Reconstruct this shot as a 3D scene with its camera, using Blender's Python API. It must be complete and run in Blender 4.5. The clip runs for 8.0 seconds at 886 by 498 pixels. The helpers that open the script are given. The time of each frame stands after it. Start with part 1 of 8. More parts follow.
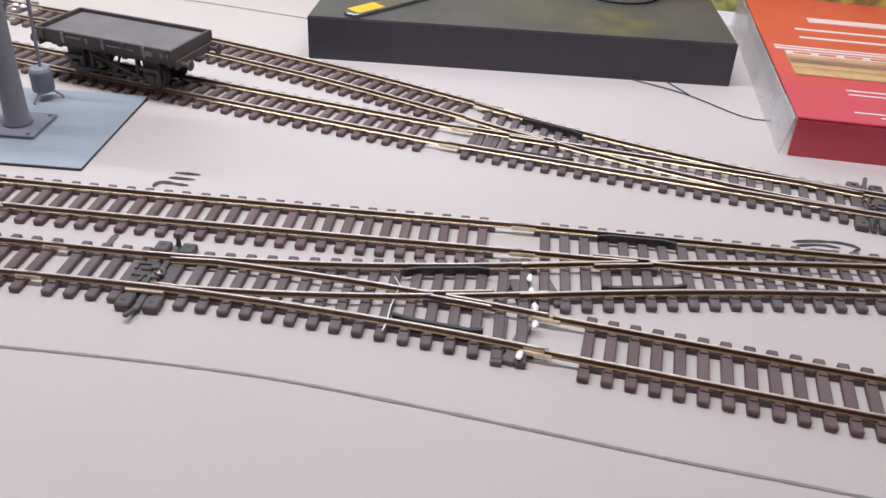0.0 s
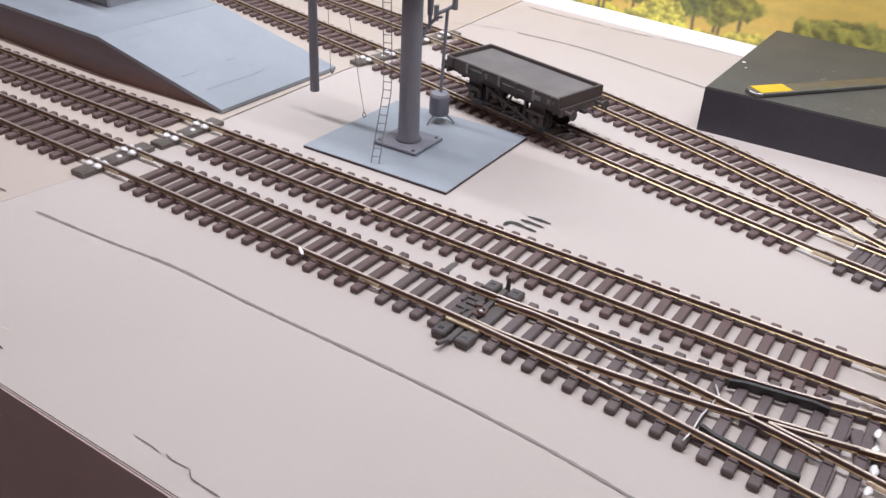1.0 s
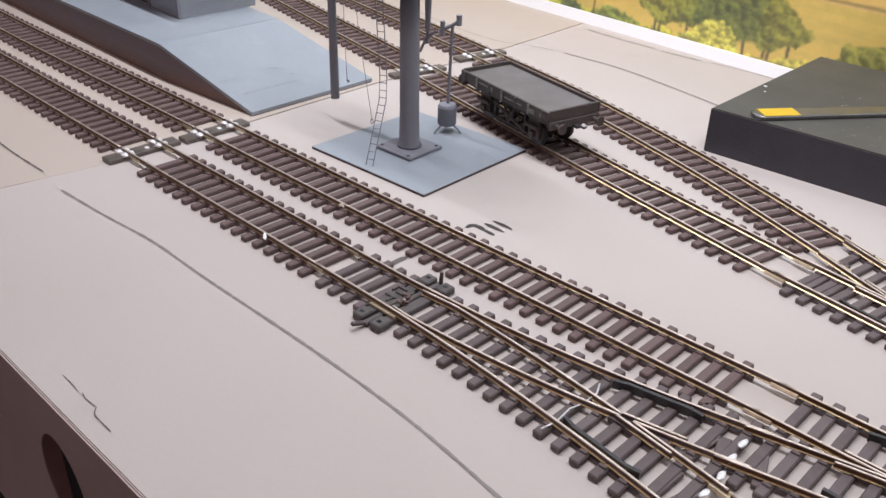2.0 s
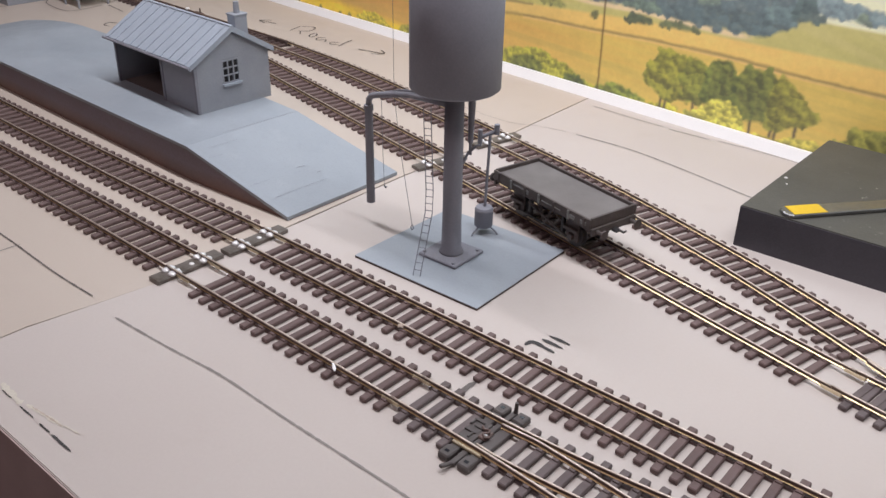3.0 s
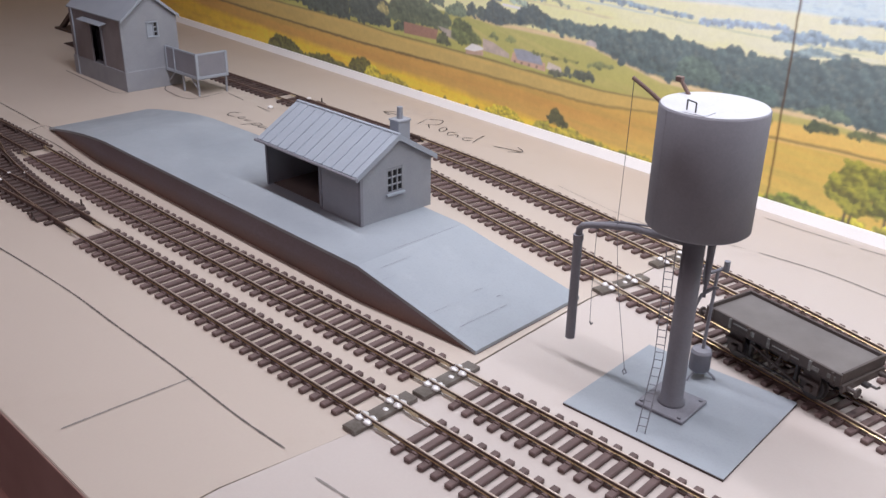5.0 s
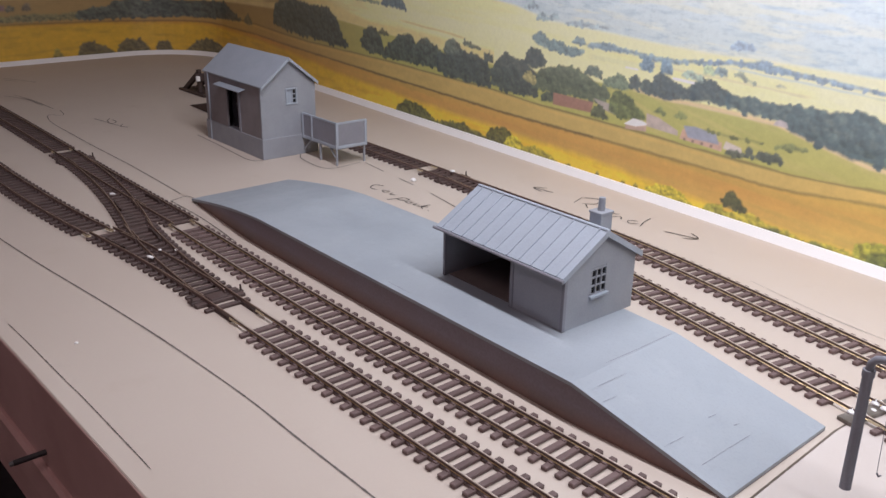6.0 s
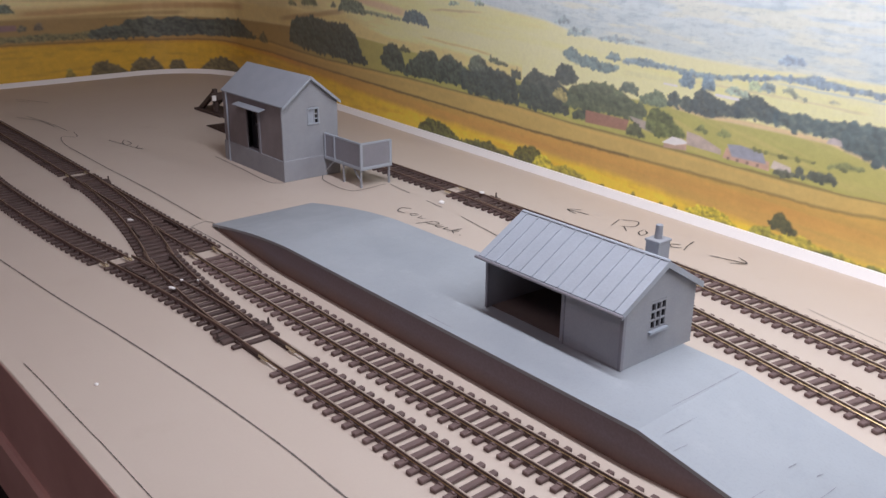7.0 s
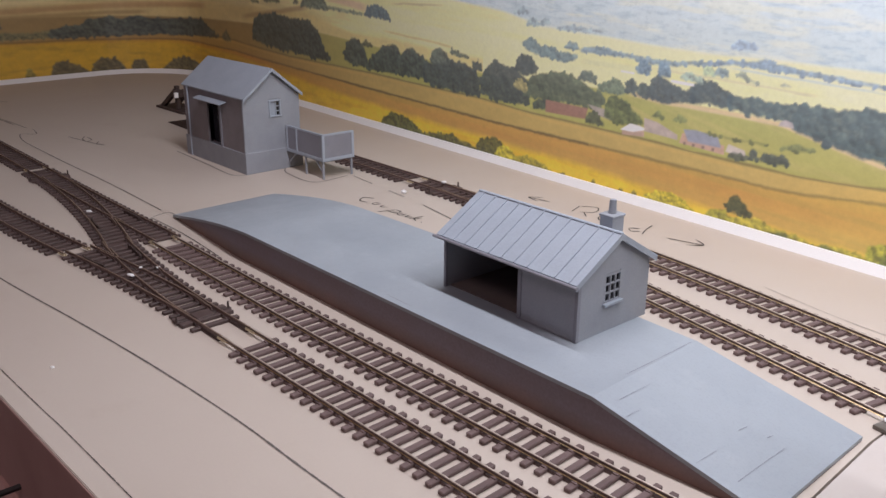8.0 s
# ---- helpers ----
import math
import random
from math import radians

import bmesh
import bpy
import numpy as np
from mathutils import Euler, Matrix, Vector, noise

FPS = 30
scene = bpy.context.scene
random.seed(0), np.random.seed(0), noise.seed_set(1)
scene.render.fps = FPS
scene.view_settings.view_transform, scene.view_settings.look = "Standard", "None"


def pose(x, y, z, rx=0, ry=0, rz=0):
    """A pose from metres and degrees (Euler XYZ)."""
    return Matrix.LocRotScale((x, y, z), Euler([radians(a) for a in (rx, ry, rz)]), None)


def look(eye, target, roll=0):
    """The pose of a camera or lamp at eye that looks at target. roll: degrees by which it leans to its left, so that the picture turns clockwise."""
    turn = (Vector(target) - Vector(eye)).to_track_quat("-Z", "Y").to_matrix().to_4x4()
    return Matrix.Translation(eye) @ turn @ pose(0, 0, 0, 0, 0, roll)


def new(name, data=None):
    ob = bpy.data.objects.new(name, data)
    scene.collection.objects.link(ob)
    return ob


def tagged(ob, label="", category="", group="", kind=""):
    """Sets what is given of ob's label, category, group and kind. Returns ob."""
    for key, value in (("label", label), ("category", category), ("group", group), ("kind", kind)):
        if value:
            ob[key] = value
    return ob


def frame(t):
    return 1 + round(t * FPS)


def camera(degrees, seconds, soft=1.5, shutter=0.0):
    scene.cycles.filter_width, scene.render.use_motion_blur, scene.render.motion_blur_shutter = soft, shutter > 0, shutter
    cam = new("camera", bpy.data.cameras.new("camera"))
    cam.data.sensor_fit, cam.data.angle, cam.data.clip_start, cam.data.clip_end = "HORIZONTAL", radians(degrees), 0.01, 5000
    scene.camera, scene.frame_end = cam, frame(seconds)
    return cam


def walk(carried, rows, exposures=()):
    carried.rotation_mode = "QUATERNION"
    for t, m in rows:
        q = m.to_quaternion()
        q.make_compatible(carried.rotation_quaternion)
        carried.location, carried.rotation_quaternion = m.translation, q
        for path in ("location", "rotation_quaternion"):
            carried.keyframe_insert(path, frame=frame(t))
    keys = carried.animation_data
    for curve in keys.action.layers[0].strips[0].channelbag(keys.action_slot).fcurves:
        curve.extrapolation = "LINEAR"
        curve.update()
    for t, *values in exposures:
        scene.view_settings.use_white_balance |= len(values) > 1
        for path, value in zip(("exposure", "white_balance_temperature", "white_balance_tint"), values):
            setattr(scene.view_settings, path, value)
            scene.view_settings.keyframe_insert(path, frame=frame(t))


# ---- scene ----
cam = camera(54.0, 8.0)
PATH = [
    (0, (0.3389, 0.275, 0.1658), (0.2048, 1.9505, -0.918), 3.08),
    (0.5, (0.2939, 0.2643, 0.1611), (0.0799, 1.9362, -0.9145), 4.59),
    (1, (0.3432, 0.2913, 0.1652), (-0.574, 1.7424, -0.8596), 3.4),
    (1.2, (0.3805, 0.3036, 0.1622), (-0.7978, 1.5829, -0.825), 3.02),
    (2.3, (0.4168, 0.3206, 0.1808), (-0.7803, 1.5814, -0.8077), 1.19),
    (2.5, (0.403, 0.313, 0.192), (-0.768, 1.612, -0.778), 1.0),
    (3, (0.375, 0.301, 0.209), (-0.771, 1.638, -0.739), 1.1),
    (3.5, (0.364, 0.302, 0.205), (-0.768, 1.662, -0.727), 1.6),
    (4, (0.347, 0.296, 0.2), (-0.777, 1.669, -0.724), 2.0),
    (4.5, (0.324, 0.293, 0.211), (-0.82, 1.655, -0.702), 2.1),
    (5, (0.281, 0.288, 0.22), (-0.982, 1.605, -0.599), 1.1),
    (5.2, (0.258, 0.286, 0.221), (-1.058, 1.578, -0.552), 1.1),
    (6.3, (0.172, 0.274, 0.2238), (-1.2366, 1.5085, -0.4776), 0.99),
    (6.5, (0.167, 0.278, 0.219), (-1.249, 1.51, -0.472), 0.9),
    (7, (0.148, 0.283, 0.22), (-1.272, 1.516, -0.46), 0.5),
    (7.2, (0.137, 0.283, 0.218), (-1.286, 1.518, -0.452), 0.4),
    (7.5, (0.128, 0.275, 0.217), (-1.296, 1.512, -0.449), 0.3),
    (8, (0.159, 0.283, 0.207), (-1.221, 1.569, -0.459), 0.4),
]
EXPOSURES = [(0, 0.11, 6100, 9), (0.5, 0.09, 6300, 9), (1.0, 0.08, 6320, 10), (2.3, -0.08, 6350, 9), (3.0, -0.14, 6450, 9), (3.5, -0.17, 6430, 10), (4.5, -0.17, 6450, 11), (5.2, -0.01, 6350, 12), (6.5, 0.03, 6350, 12), (7.5, 0.02, 6400, 12), (8, -0.05, 6400, 12)]
walk(cam, [(t, look(eye, target, roll)) for t, eye, target, roll in PATH], EXPOSURES)

# ---- light ----
GAUGE = 0.0174          # rail centre to rail centre
SEAM_X = 0.043          # joint between the two baseboards

world = bpy.data.worlds.new("room_air")
world.use_nodes = True
world.node_tree.nodes["Background"].inputs[0].default_value = (0.9, 0.95, 1.0, 1)
world.node_tree.nodes["Background"].inputs[1].default_value = 0.25
scene.world = world


def area_light(name, eye, target, sx, sy, watts, colour):
    data = bpy.data.lights.new(name, "AREA")
    data.shape, data.size, data.size_y, data.energy, data.color = "RECTANGLE", sx, sy, watts, colour
    ob = new(name, data)
    ob.matrix_world = look(eye, target)
    return ob


area_light("strip_lamp", (0.12, 0.595, 0.62), (0.12, 0.98, 0.1), 0.90, 0.035, 6.4, (0.99, 0.975, 1.03))
# added fill from overhead, lifts the faces turned to the front
area_light("fill_light", (0.0, -0.35, 1.20), (0.0, -0.35, 0), 0.9, 0.5, 3.6, (1.00, 0.80, 0.84))
scene.view_settings.exposure = 0.0

# ---- materials ----


class Nodes:
    def __init__(self, name):
        self.mat = bpy.data.materials.new(name)
        self.mat.use_nodes = True
        self.t = self.mat.node_tree
        self.bsdf = self.t.nodes["Principled BSDF"]

    def add(self, kind, **values):
        n = self.t.nodes.new(kind)
        for k, v in values.items():
            n.inputs[k].default_value = v
        return n

    def link(self, a, b):
        self.t.links.new(a, b)

    def coords(self, use="Object"):
        return self.add("ShaderNodeTexCoord").outputs[use]

    def noise(self, scale, detail=4.0, rough=0.55, vec=None):
        n = self.add("ShaderNodeTexNoise", Scale=scale, Detail=detail, Roughness=rough)
        self.link(vec or self.coords(), n.inputs["Vector"])
        return n.outputs["Fac"]

    def ramp(self, fac, stops):
        n = self.t.nodes.new("ShaderNodeValToRGB")
        els = n.color_ramp.elements
        while len(els) < len(stops):
            els.new(0.5)
        for e, (p, c) in zip(els, stops):
            e.position = p
            e.color = (*c, 1) if not isinstance(c, float) else (c, c, c, 1)
        self.link(fac, n.inputs[0])
        return n.outputs[0]

    def mix(self, fac, a, b, kind="MIX"):
        n = self.t.nodes.new("ShaderNodeMix")
        n.data_type, n.blend_type = "RGBA", kind
        for sock, v in ((n.inputs["Factor"], fac), (n.inputs[6], a), (n.inputs[7], b)):
            if hasattr(v, "links"):
                self.link(v, sock)
            else:
                sock.default_value = v if isinstance(v, float) else (*v, 1)
        return n.outputs[2]

    def colour(self, c):
        if hasattr(c, "links"):
            self.link(c, self.bsdf.inputs["Base Color"])
        else:
            self.bsdf.inputs["Base Color"].default_value = (*c, 1)

    def rough(self, r):
        if hasattr(r, "links"):
            self.link(r, self.bsdf.inputs["Roughness"])
        else:
            self.bsdf.inputs["Roughness"].default_value = r

    def bump(self, height, strength=0.3, dist=0.0005):
        b = self.add("ShaderNodeBump", Strength=strength, Distance=dist)
        self.link(height, b.inputs["Height"])
        self.link(b.outputs[0], self.bsdf.inputs["Normal"])


def plain(name, a, b, scale=60.0, rough=0.6, bump=0.2, dist=0.0003, metal=0.0, fine=900.0):
    m = Nodes(name)
    big, small = m.noise(scale), m.noise(fine, 3.0)
    c = m.mix(m.ramp(big, [(0.3, 0.0), (0.7, 1.0)]), a, b)
    c = m.mix(0.25, c, m.ramp(small, [(0.25, tuple(v * 0.7 for v in a)), (0.75, tuple(min(1, v * 1.2) for v in b))]))
    m.colour(c)
    m.rough(m.ramp(big, [(0.2, max(0.05, rough - 0.1)), (0.8, min(1.0, rough + 0.1))]))
    m.bsdf.inputs["Metallic"].default_value = metal
    m.bump(small, bump, dist)
    return m.mat


def moulded(name, a, b):
    """Plastic sleeper colour that differs a little from piece to piece."""
    m = Nodes(name)
    info = m.t.nodes.new("ShaderNodeObjectInfo")
    grain, fine = m.noise(220.0), m.noise(1400.0, 3.0)
    c = m.mix(info.outputs["Random"], a, b)
    c = m.mix(m.ramp(grain, [(0.35, 0.0), (0.75, 0.5)]), c, tuple(v * 1.45 for v in b))
    m.colour(c)
    m.rough(m.ramp(grain, [(0.3, 0.5), (0.7, 0.75)]))
    m.bump(m.mix(0.5, grain, fine), 0.4, 0.0003)
    return m.mat


def board_paint(name, light, dark, blotch):
    m = Nodes(name)
    big, mid, fine = m.noise(3.0, 5.0), m.noise(25.0, 5.0), m.noise(700.0, 3.0)
    c = m.mix(m.ramp(big, [(0.35, 0.0), (0.65, 1.0)]), dark, light)
    c = m.mix(m.ramp(mid, [(0.60, 0.0), (0.8, 0.40)]), c, blotch)
    c = m.mix(m.ramp(fine, [(0.3, 0.10), (0.7, 0.0)]), c, (0.42, 0.38, 0.35))
    m.colour(c)
    m.rough(0.62)
    m.bump(m.mix(0.4, mid, fine), 0.12, 0.0004)
    return m.mat


def backdrop_print():
    m = Nodes("backdrop_print")
    att = m.t.nodes.new("ShaderNodeVertexColor")
    att.layer_name = "print"
    fine = m.noise(260.0, 5.0, 0.7)
    speck = m.ramp(fine, [(0.3, (0.90, 0.90, 0.90)), (0.7, (1.10, 1.10, 1.10))])
    m.colour(m.mix(0.4, att.outputs[0], speck, "MULTIPLY"))
    m.rough(0.32)
    return m.mat


def oversprayed_side():
    """Brown card side with grey paint drifted over its upper half."""
    m = Nodes("platform_side")
    xyz = m.add("ShaderNodeSeparateXYZ")
    m.link(m.coords(), xyz.inputs[0])
    big, fine = m.noise(35.0, 4.0), m.noise(700.0, 3.0)
    c = m.mix(m.ramp(big, [(0.3, 0.0), (0.7, 1.0)]), (0.225, 0.125, 0.100), (0.160, 0.095, 0.080))
    rise = m.add("ShaderNodeMapRange")
    for k, v in (("From Min", 0.001), ("From Max", 0.010), ("To Min", 0.0), ("To Max", 1.0)):
        rise.inputs[k].default_value = v
    m.link(xyz.outputs[2], rise.inputs["Value"])
    c = m.mix(m.mix(1.0, rise.outputs[0], m.ramp(big, [(0.25, 0.78), (0.7, 1.0)]), "MULTIPLY"), c, (0.238, 0.208, 0.246))
    c = m.mix(m.ramp(fine, [(0.3, 0.22), (0.7, 0.0)]), c, (0.10, 0.07, 0.062))
    m.colour(c)
    m.rough(0.65)
    m.bump(fine, 0.35, 0.0003)
    return m.mat


def mottled_resin():
    """Blue-grey paint with cloudy patches, pale rubbed spots and fine specks."""
    m = Nodes("blue_grey_resin")
    cloud, patch, speck = m.noise(16.0, 5.0), m.noise(60.0, 4.0, 0.6), m.noise(800.0, 3.0)
    c = m.mix(m.ramp(cloud, [(0.3, 0.0), (0.7, 1.0)]), (0.292, 0.326, 0.368), (0.345, 0.380, 0.420))
    c = m.mix(m.ramp(patch, [(0.58, 0.0), (0.74, 0.45)]), c, (0.395, 0.428, 0.462))
    c = m.mix(m.ramp(patch, [(0.26, 0.40), (0.42, 0.0)]), c, (0.265, 0.295, 0.345))
    c = m.mix(m.ramp(speck, [(0.28, 0.22), (0.5, 0.0)]), c, (0.24, 0.26, 0.30))
    m.colour(c)
    m.rough(m.ramp(patch, [(0.3, 0.42), (0.7, 0.62)]))
    m.bump(m.mix(0.5, patch, speck), 0.25, 0.0004)
    return m.mat


def scuffed_foam():
    """Matt black foam with a dusty bloom, small pale nicks and two smears of olive paint."""
    m = Nodes("black_foam_block")
    big, fine, nick = m.noise(22.0), m.noise(900.0, 3.0), m.noise(240.0, 3.0, 0.6)
    c = m.mix(m.ramp(big, [(0.3, 0.0), (0.7, 1.0)]), (0.060, 0.059, 0.050), (0.094, 0.091, 0.078))
    c = m.mix(m.ramp(fine, [(0.35, 0.25), (0.7, 0.0)]), c, (0.035, 0.034, 0.030))
    marks = m.mix(1.0, m.ramp(nick, [(0.66, 0.0), (0.72, 1.0)]), m.ramp(m.noise(14.0), [(0.5, 0.0), (0.62, 0.8)]), "MULTIPLY")
    c = m.mix(marks, c, (0.26, 0.25, 0.23))
    for x, y, r, hue in ((0.386, 0.733, 0.030, (0.20, 0.17, 0.030)), (0.345, 0.742, 0.026, (0.115, 0.115, 0.055))):
        far = m.add("ShaderNodeVectorMath")
        far.operation = "DISTANCE"
        m.link(m.coords(), far.inputs[0])
        far.inputs[1].default_value = (x, y, 0.0225)
        near = m.add("ShaderNodeMapRange")
        for k, v in (("From Min", r), ("From Max", r * 0.3), ("To Min", 0.0), ("To Max", 0.75)):
            near.inputs[k].default_value = v
        m.link(far.outputs["Value"], near.inputs["Value"])
        c = m.mix(m.mix(1.0, near.outputs[0], m.ramp(m.noise(60.0, 4.0), [(0.35, 0.15), (0.65, 1.0)]), "MULTIPLY"), c, hue)
    m.colour(c)
    m.rough(0.6)
    m.bump(fine, 0.4, 0.0003)
    return m.mat


MAT = {
    "board": board_paint("board_paint", (0.575, 0.520, 0.489), (0.537, 0.477, 0.441), (0.48, 0.415, 0.37)),
    # west board: warm, weaker lamplight at that end put into the paint colour
    "board_west": board_paint("board_paint_west_dim", (0.562, 0.490, 0.428), (0.520, 0.444, 0.383), (0.465, 0.383, 0.318)),
    "ply": plain("plywood_front", (0.60, 0.475, 0.455), (0.50, 0.385, 0.365), 22, 0.7, 0.3),
    "fascia": plain("stained_fascia", (0.60, 0.380, 0.350), (0.45, 0.270, 0.245), 14, 0.5, 0.2),
    "white": plain("white_foamboard", (0.91, 0.895, 0.89), (0.87, 0.86, 0.855), 40, 0.6, 0.04, fine=2600),
    "sleeper": moulded("brown_plastic", (0.102, 0.067, 0.063), (0.142, 0.096, 0.091)),
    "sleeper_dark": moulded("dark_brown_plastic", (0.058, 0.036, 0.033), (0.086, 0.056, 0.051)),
    "turnout_sleeper": moulded("dark_grey_plastic", (0.100, 0.076, 0.075), (0.136, 0.107, 0.106)),
    "turnout_black": moulded("black_brown_plastic", (0.072, 0.062, 0.060), (0.100, 0.087, 0.084)),
    "black": plain("black_plastic", (0.030, 0.028, 0.030), (0.046, 0.043, 0.045), 150, 0.45, 0.3),
    "railtop": plain("polished_nickel_silver", (0.74, 0.645, 0.555), (0.58, 0.495, 0.42), 60, 0.40, 0.06, metal=0.6),
    "railside": plain("tarnished_rail", (0.185, 0.125, 0.110), (0.130, 0.088, 0.080), 120, 0.5, 0.3, metal=0.0),
    # rail foot: the golden reflection it catches put into the metal colour
    "railfoot_gleam": plain("rail_foot_gleam", (0.84, 0.66, 0.36), (0.62, 0.46, 0.25), 140, 0.34, 0.15, metal=0.75),
    # western rail heads: the missing lamp reflection put into a darker colour
    "railtop_unlit": plain("unlit_rail_head", (0.30, 0.215, 0.165), (0.19, 0.130, 0.100), 90, 0.42, 0.1, metal=0.25),
    "railrust": plain("rusty_rail_side", (0.20, 0.088, 0.036), (0.090, 0.050, 0.030), 160, 0.6, 0.3, metal=0.25),
    "joiner": plain("dull_joiner", (0.80, 0.70, 0.50), (0.60, 0.50, 0.34), 300, 0.34, 0.3, metal=0.75),
    "flux": plain("pale_solder_flux", (0.92, 0.91, 0.91), (0.80, 0.79, 0.79), 500, 0.3, 0.3, metal=0.2),
    "solder": plain("solder", (0.75, 0.75, 0.76), (0.62, 0.62, 0.63), 400, 0.3, 0.4, metal=1.0),
    "pcb": plain("copper_clad_board", (0.20, 0.175, 0.16), (0.075, 0.060, 0.045), 170, 0.38, 0.3),
    "resin": mottled_resin(),
    "resin_dark": plain("grey_primer", (0.250, 0.252, 0.286), (0.225, 0.226, 0.258), 70, 0.74, 0.12),
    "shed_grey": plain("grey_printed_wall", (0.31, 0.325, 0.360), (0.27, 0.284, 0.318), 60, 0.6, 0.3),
    # shed front: grime and the shade of that side put into one colour
    "shed_front": plain("dingy_shaded_wall", (0.258, 0.235, 0.248), (0.205, 0.184, 0.194), 55, 0.7, 0.3),
    "roof_grey": plain("grey_printed_roof", (0.36, 0.40, 0.46), (0.33, 0.37, 0.43), 60, 0.5, 0.2),
    "edge_brown": plain("brown_lever_paint", (0.21, 0.14, 0.12), (0.15, 0.10, 0.088), 60, 0.7, 0.4),
    "platform_side": oversprayed_side(),
    "glass": plain("dark_window", (0.015, 0.016, 0.02), (0.03, 0.03, 0.035), 60, 0.2, 0.05),
    "wagon": plain("weathered_black_wagon", (0.064, 0.051, 0.049), (0.100, 0.080, 0.074), 120, 0.6, 0.4),
    "wagon_floor": plain("grey_wagon_floor", (0.190, 0.174, 0.167), (0.138, 0.124, 0.119), 45, 0.7, 0.3),
    "wagon_mark": plain("faded_white_marks", (0.30, 0.30, 0.29), (0.12, 0.12, 0.115), 500, 0.7, 0.2),
    "foam": scuffed_foam(),
    "foam_side": plain("black_foam_side", (0.043, 0.040, 0.050), (0.066, 0.061, 0.073), 60, 0.75, 0.5),
    "yellow": plain("yellow_label", (0.75, 0.50, 0.02), (0.66, 0.43, 0.02), 90, 0.45, 0.1),
    "steel": plain("brushed_steel", (0.30, 0.30, 0.30), (0.22, 0.22, 0.22), 100, 0.35, 0.2, metal=0.9),
    "ink": plain("marker_ink", (0.035, 0.033, 0.033), (0.06, 0.055, 0.055), 300, 0.7, 0.1),
    "pencil": plain("pencil_line", (0.21, 0.19, 0.18), (0.32, 0.29, 0.27), 120, 0.7, 0.1),
    "dark_pencil": plain("dark_pencil_line", (0.085, 0.072, 0.068), (0.17, 0.15, 0.14), 90, 0.7, 0.1),
    "scuff": plain("scuffed_bare_edge", (0.66, 0.62, 0.54), (0.60, 0.55, 0.47), 400, 0.8, 0.3),
    "bare_wood": plain("bare_torn_wood", (0.56, 0.47, 0.40), (0.46, 0.37, 0.30), 300, 0.8, 0.4),
    "tarred": plain("dark_tarred_wood", (0.075, 0.048, 0.042), (0.050, 0.033, 0.030), 120, 0.7, 0.4),
    "wire": plain("dark_wire", (0.055, 0.052, 0.054), (0.08, 0.075, 0.077), 300, 0.4, 0.1),
    "crack": plain("board_joint", (0.17, 0.145, 0.13), (0.28, 0.24, 0.21), 80, 0.8, 0.1),
    # shelter inside: the shade under its roof put into a dark colour
    "interior": plain("inside_shade_colour", (0.165, 0.130, 0.120), (0.125, 0.098, 0.090), 40, 0.8, 0.2),
    "lid": plain("pale_card", (0.58, 0.59, 0.63), (0.52, 0.53, 0.57), 60, 0.6, 0.1),
    "room": plain("room_wall_paint", (0.68, 0.59, 0.57), (0.63, 0.55, 0.53), 2, 0.8, 0.1),
    "carpet": plain("dark_carpet", (0.05, 0.045, 0.045), (0.035, 0.03, 0.03), 30, 0.95, 0.4),
    "print": backdrop_print(),
}

# ---- building helpers ----


def mesh_of(name, bm, mats, smooth=False):
    me = bpy.data.meshes.new(name)
    bm.normal_update()
    bm.to_mesh(me)
    bm.free()
    for m in (mats if isinstance(mats, (list, tuple)) else [mats]):
        me.materials.append(MAT[m] if isinstance(m, str) else m)
    if smooth:
        me.polygons.foreach_set("use_smooth", [smooth is True or abs(p.normal.z) < 0.4 for p in me.polygons])
    return me


def thing(name, label, category, group="", kind="", at=None):
    ob = new(name)
    ob.empty_display_size = 0.005
    if at is not None:
        ob.matrix_world = at
    return tagged(ob, label, category, group, kind)


def part(name, bm, mat, parent, label="", at=None, smooth=False):
    me = bm if isinstance(bm, bpy.types.Mesh) else mesh_of(name, bm, mat, smooth)
    ob = new(name, me)
    ob.parent = parent
    if at is not None:
        ob.matrix_local = at
    return tagged(ob, label)


def single(name, bm, mat, label, category, group="", kind="", smooth=False, at=None):
    ob = new(name, mesh_of(name, bm, mat, smooth))
    if at is not None:
        ob.matrix_world = at
    return tagged(ob, label, category, group, kind)


def box(bm, x0, x1, y0, y1, z0, z1, bevel=0.0, m=None, slot=0):
    made = bmesh.ops.create_cube(bm, size=1.0)["verts"]
    for v in made:
        v.co = Vector((x0 + (v.co.x + 0.5) * (x1 - x0), y0 + (v.co.y + 0.5) * (y1 - y0), z0 + (v.co.z + 0.5) * (z1 - z0)))
        if m is not None:
            v.co = m @ v.co
    faces = {f for v in made for f in v.link_faces}
    for f in faces:
        f.material_index = slot
    if bevel:
        edges = {e for v in made for e in v.link_edges}
        bmesh.ops.bevel(bm, geom=list(edges), offset=bevel, segments=1, affect="EDGES", material=slot)
    return bm


def boxed(*a, **k):
    return box(bmesh.new(), *a, **k)


def rod(bm, a, b, r0, r1=None, sides=10, slot=0):
    a, b = Vector(a), Vector(b)
    d = b - a
    m = Matrix.Translation((a + b) / 2) @ d.to_track_quat("Z", "Y").to_matrix().to_4x4()
    made = bmesh.ops.create_cone(bm, cap_ends=True, segments=sides, radius1=r0, radius2=r0 if r1 is None else r1, depth=d.length, matrix=m)
    for f in {f for v in made["verts"] for f in v.link_faces}:
        f.material_index = slot
    return bm


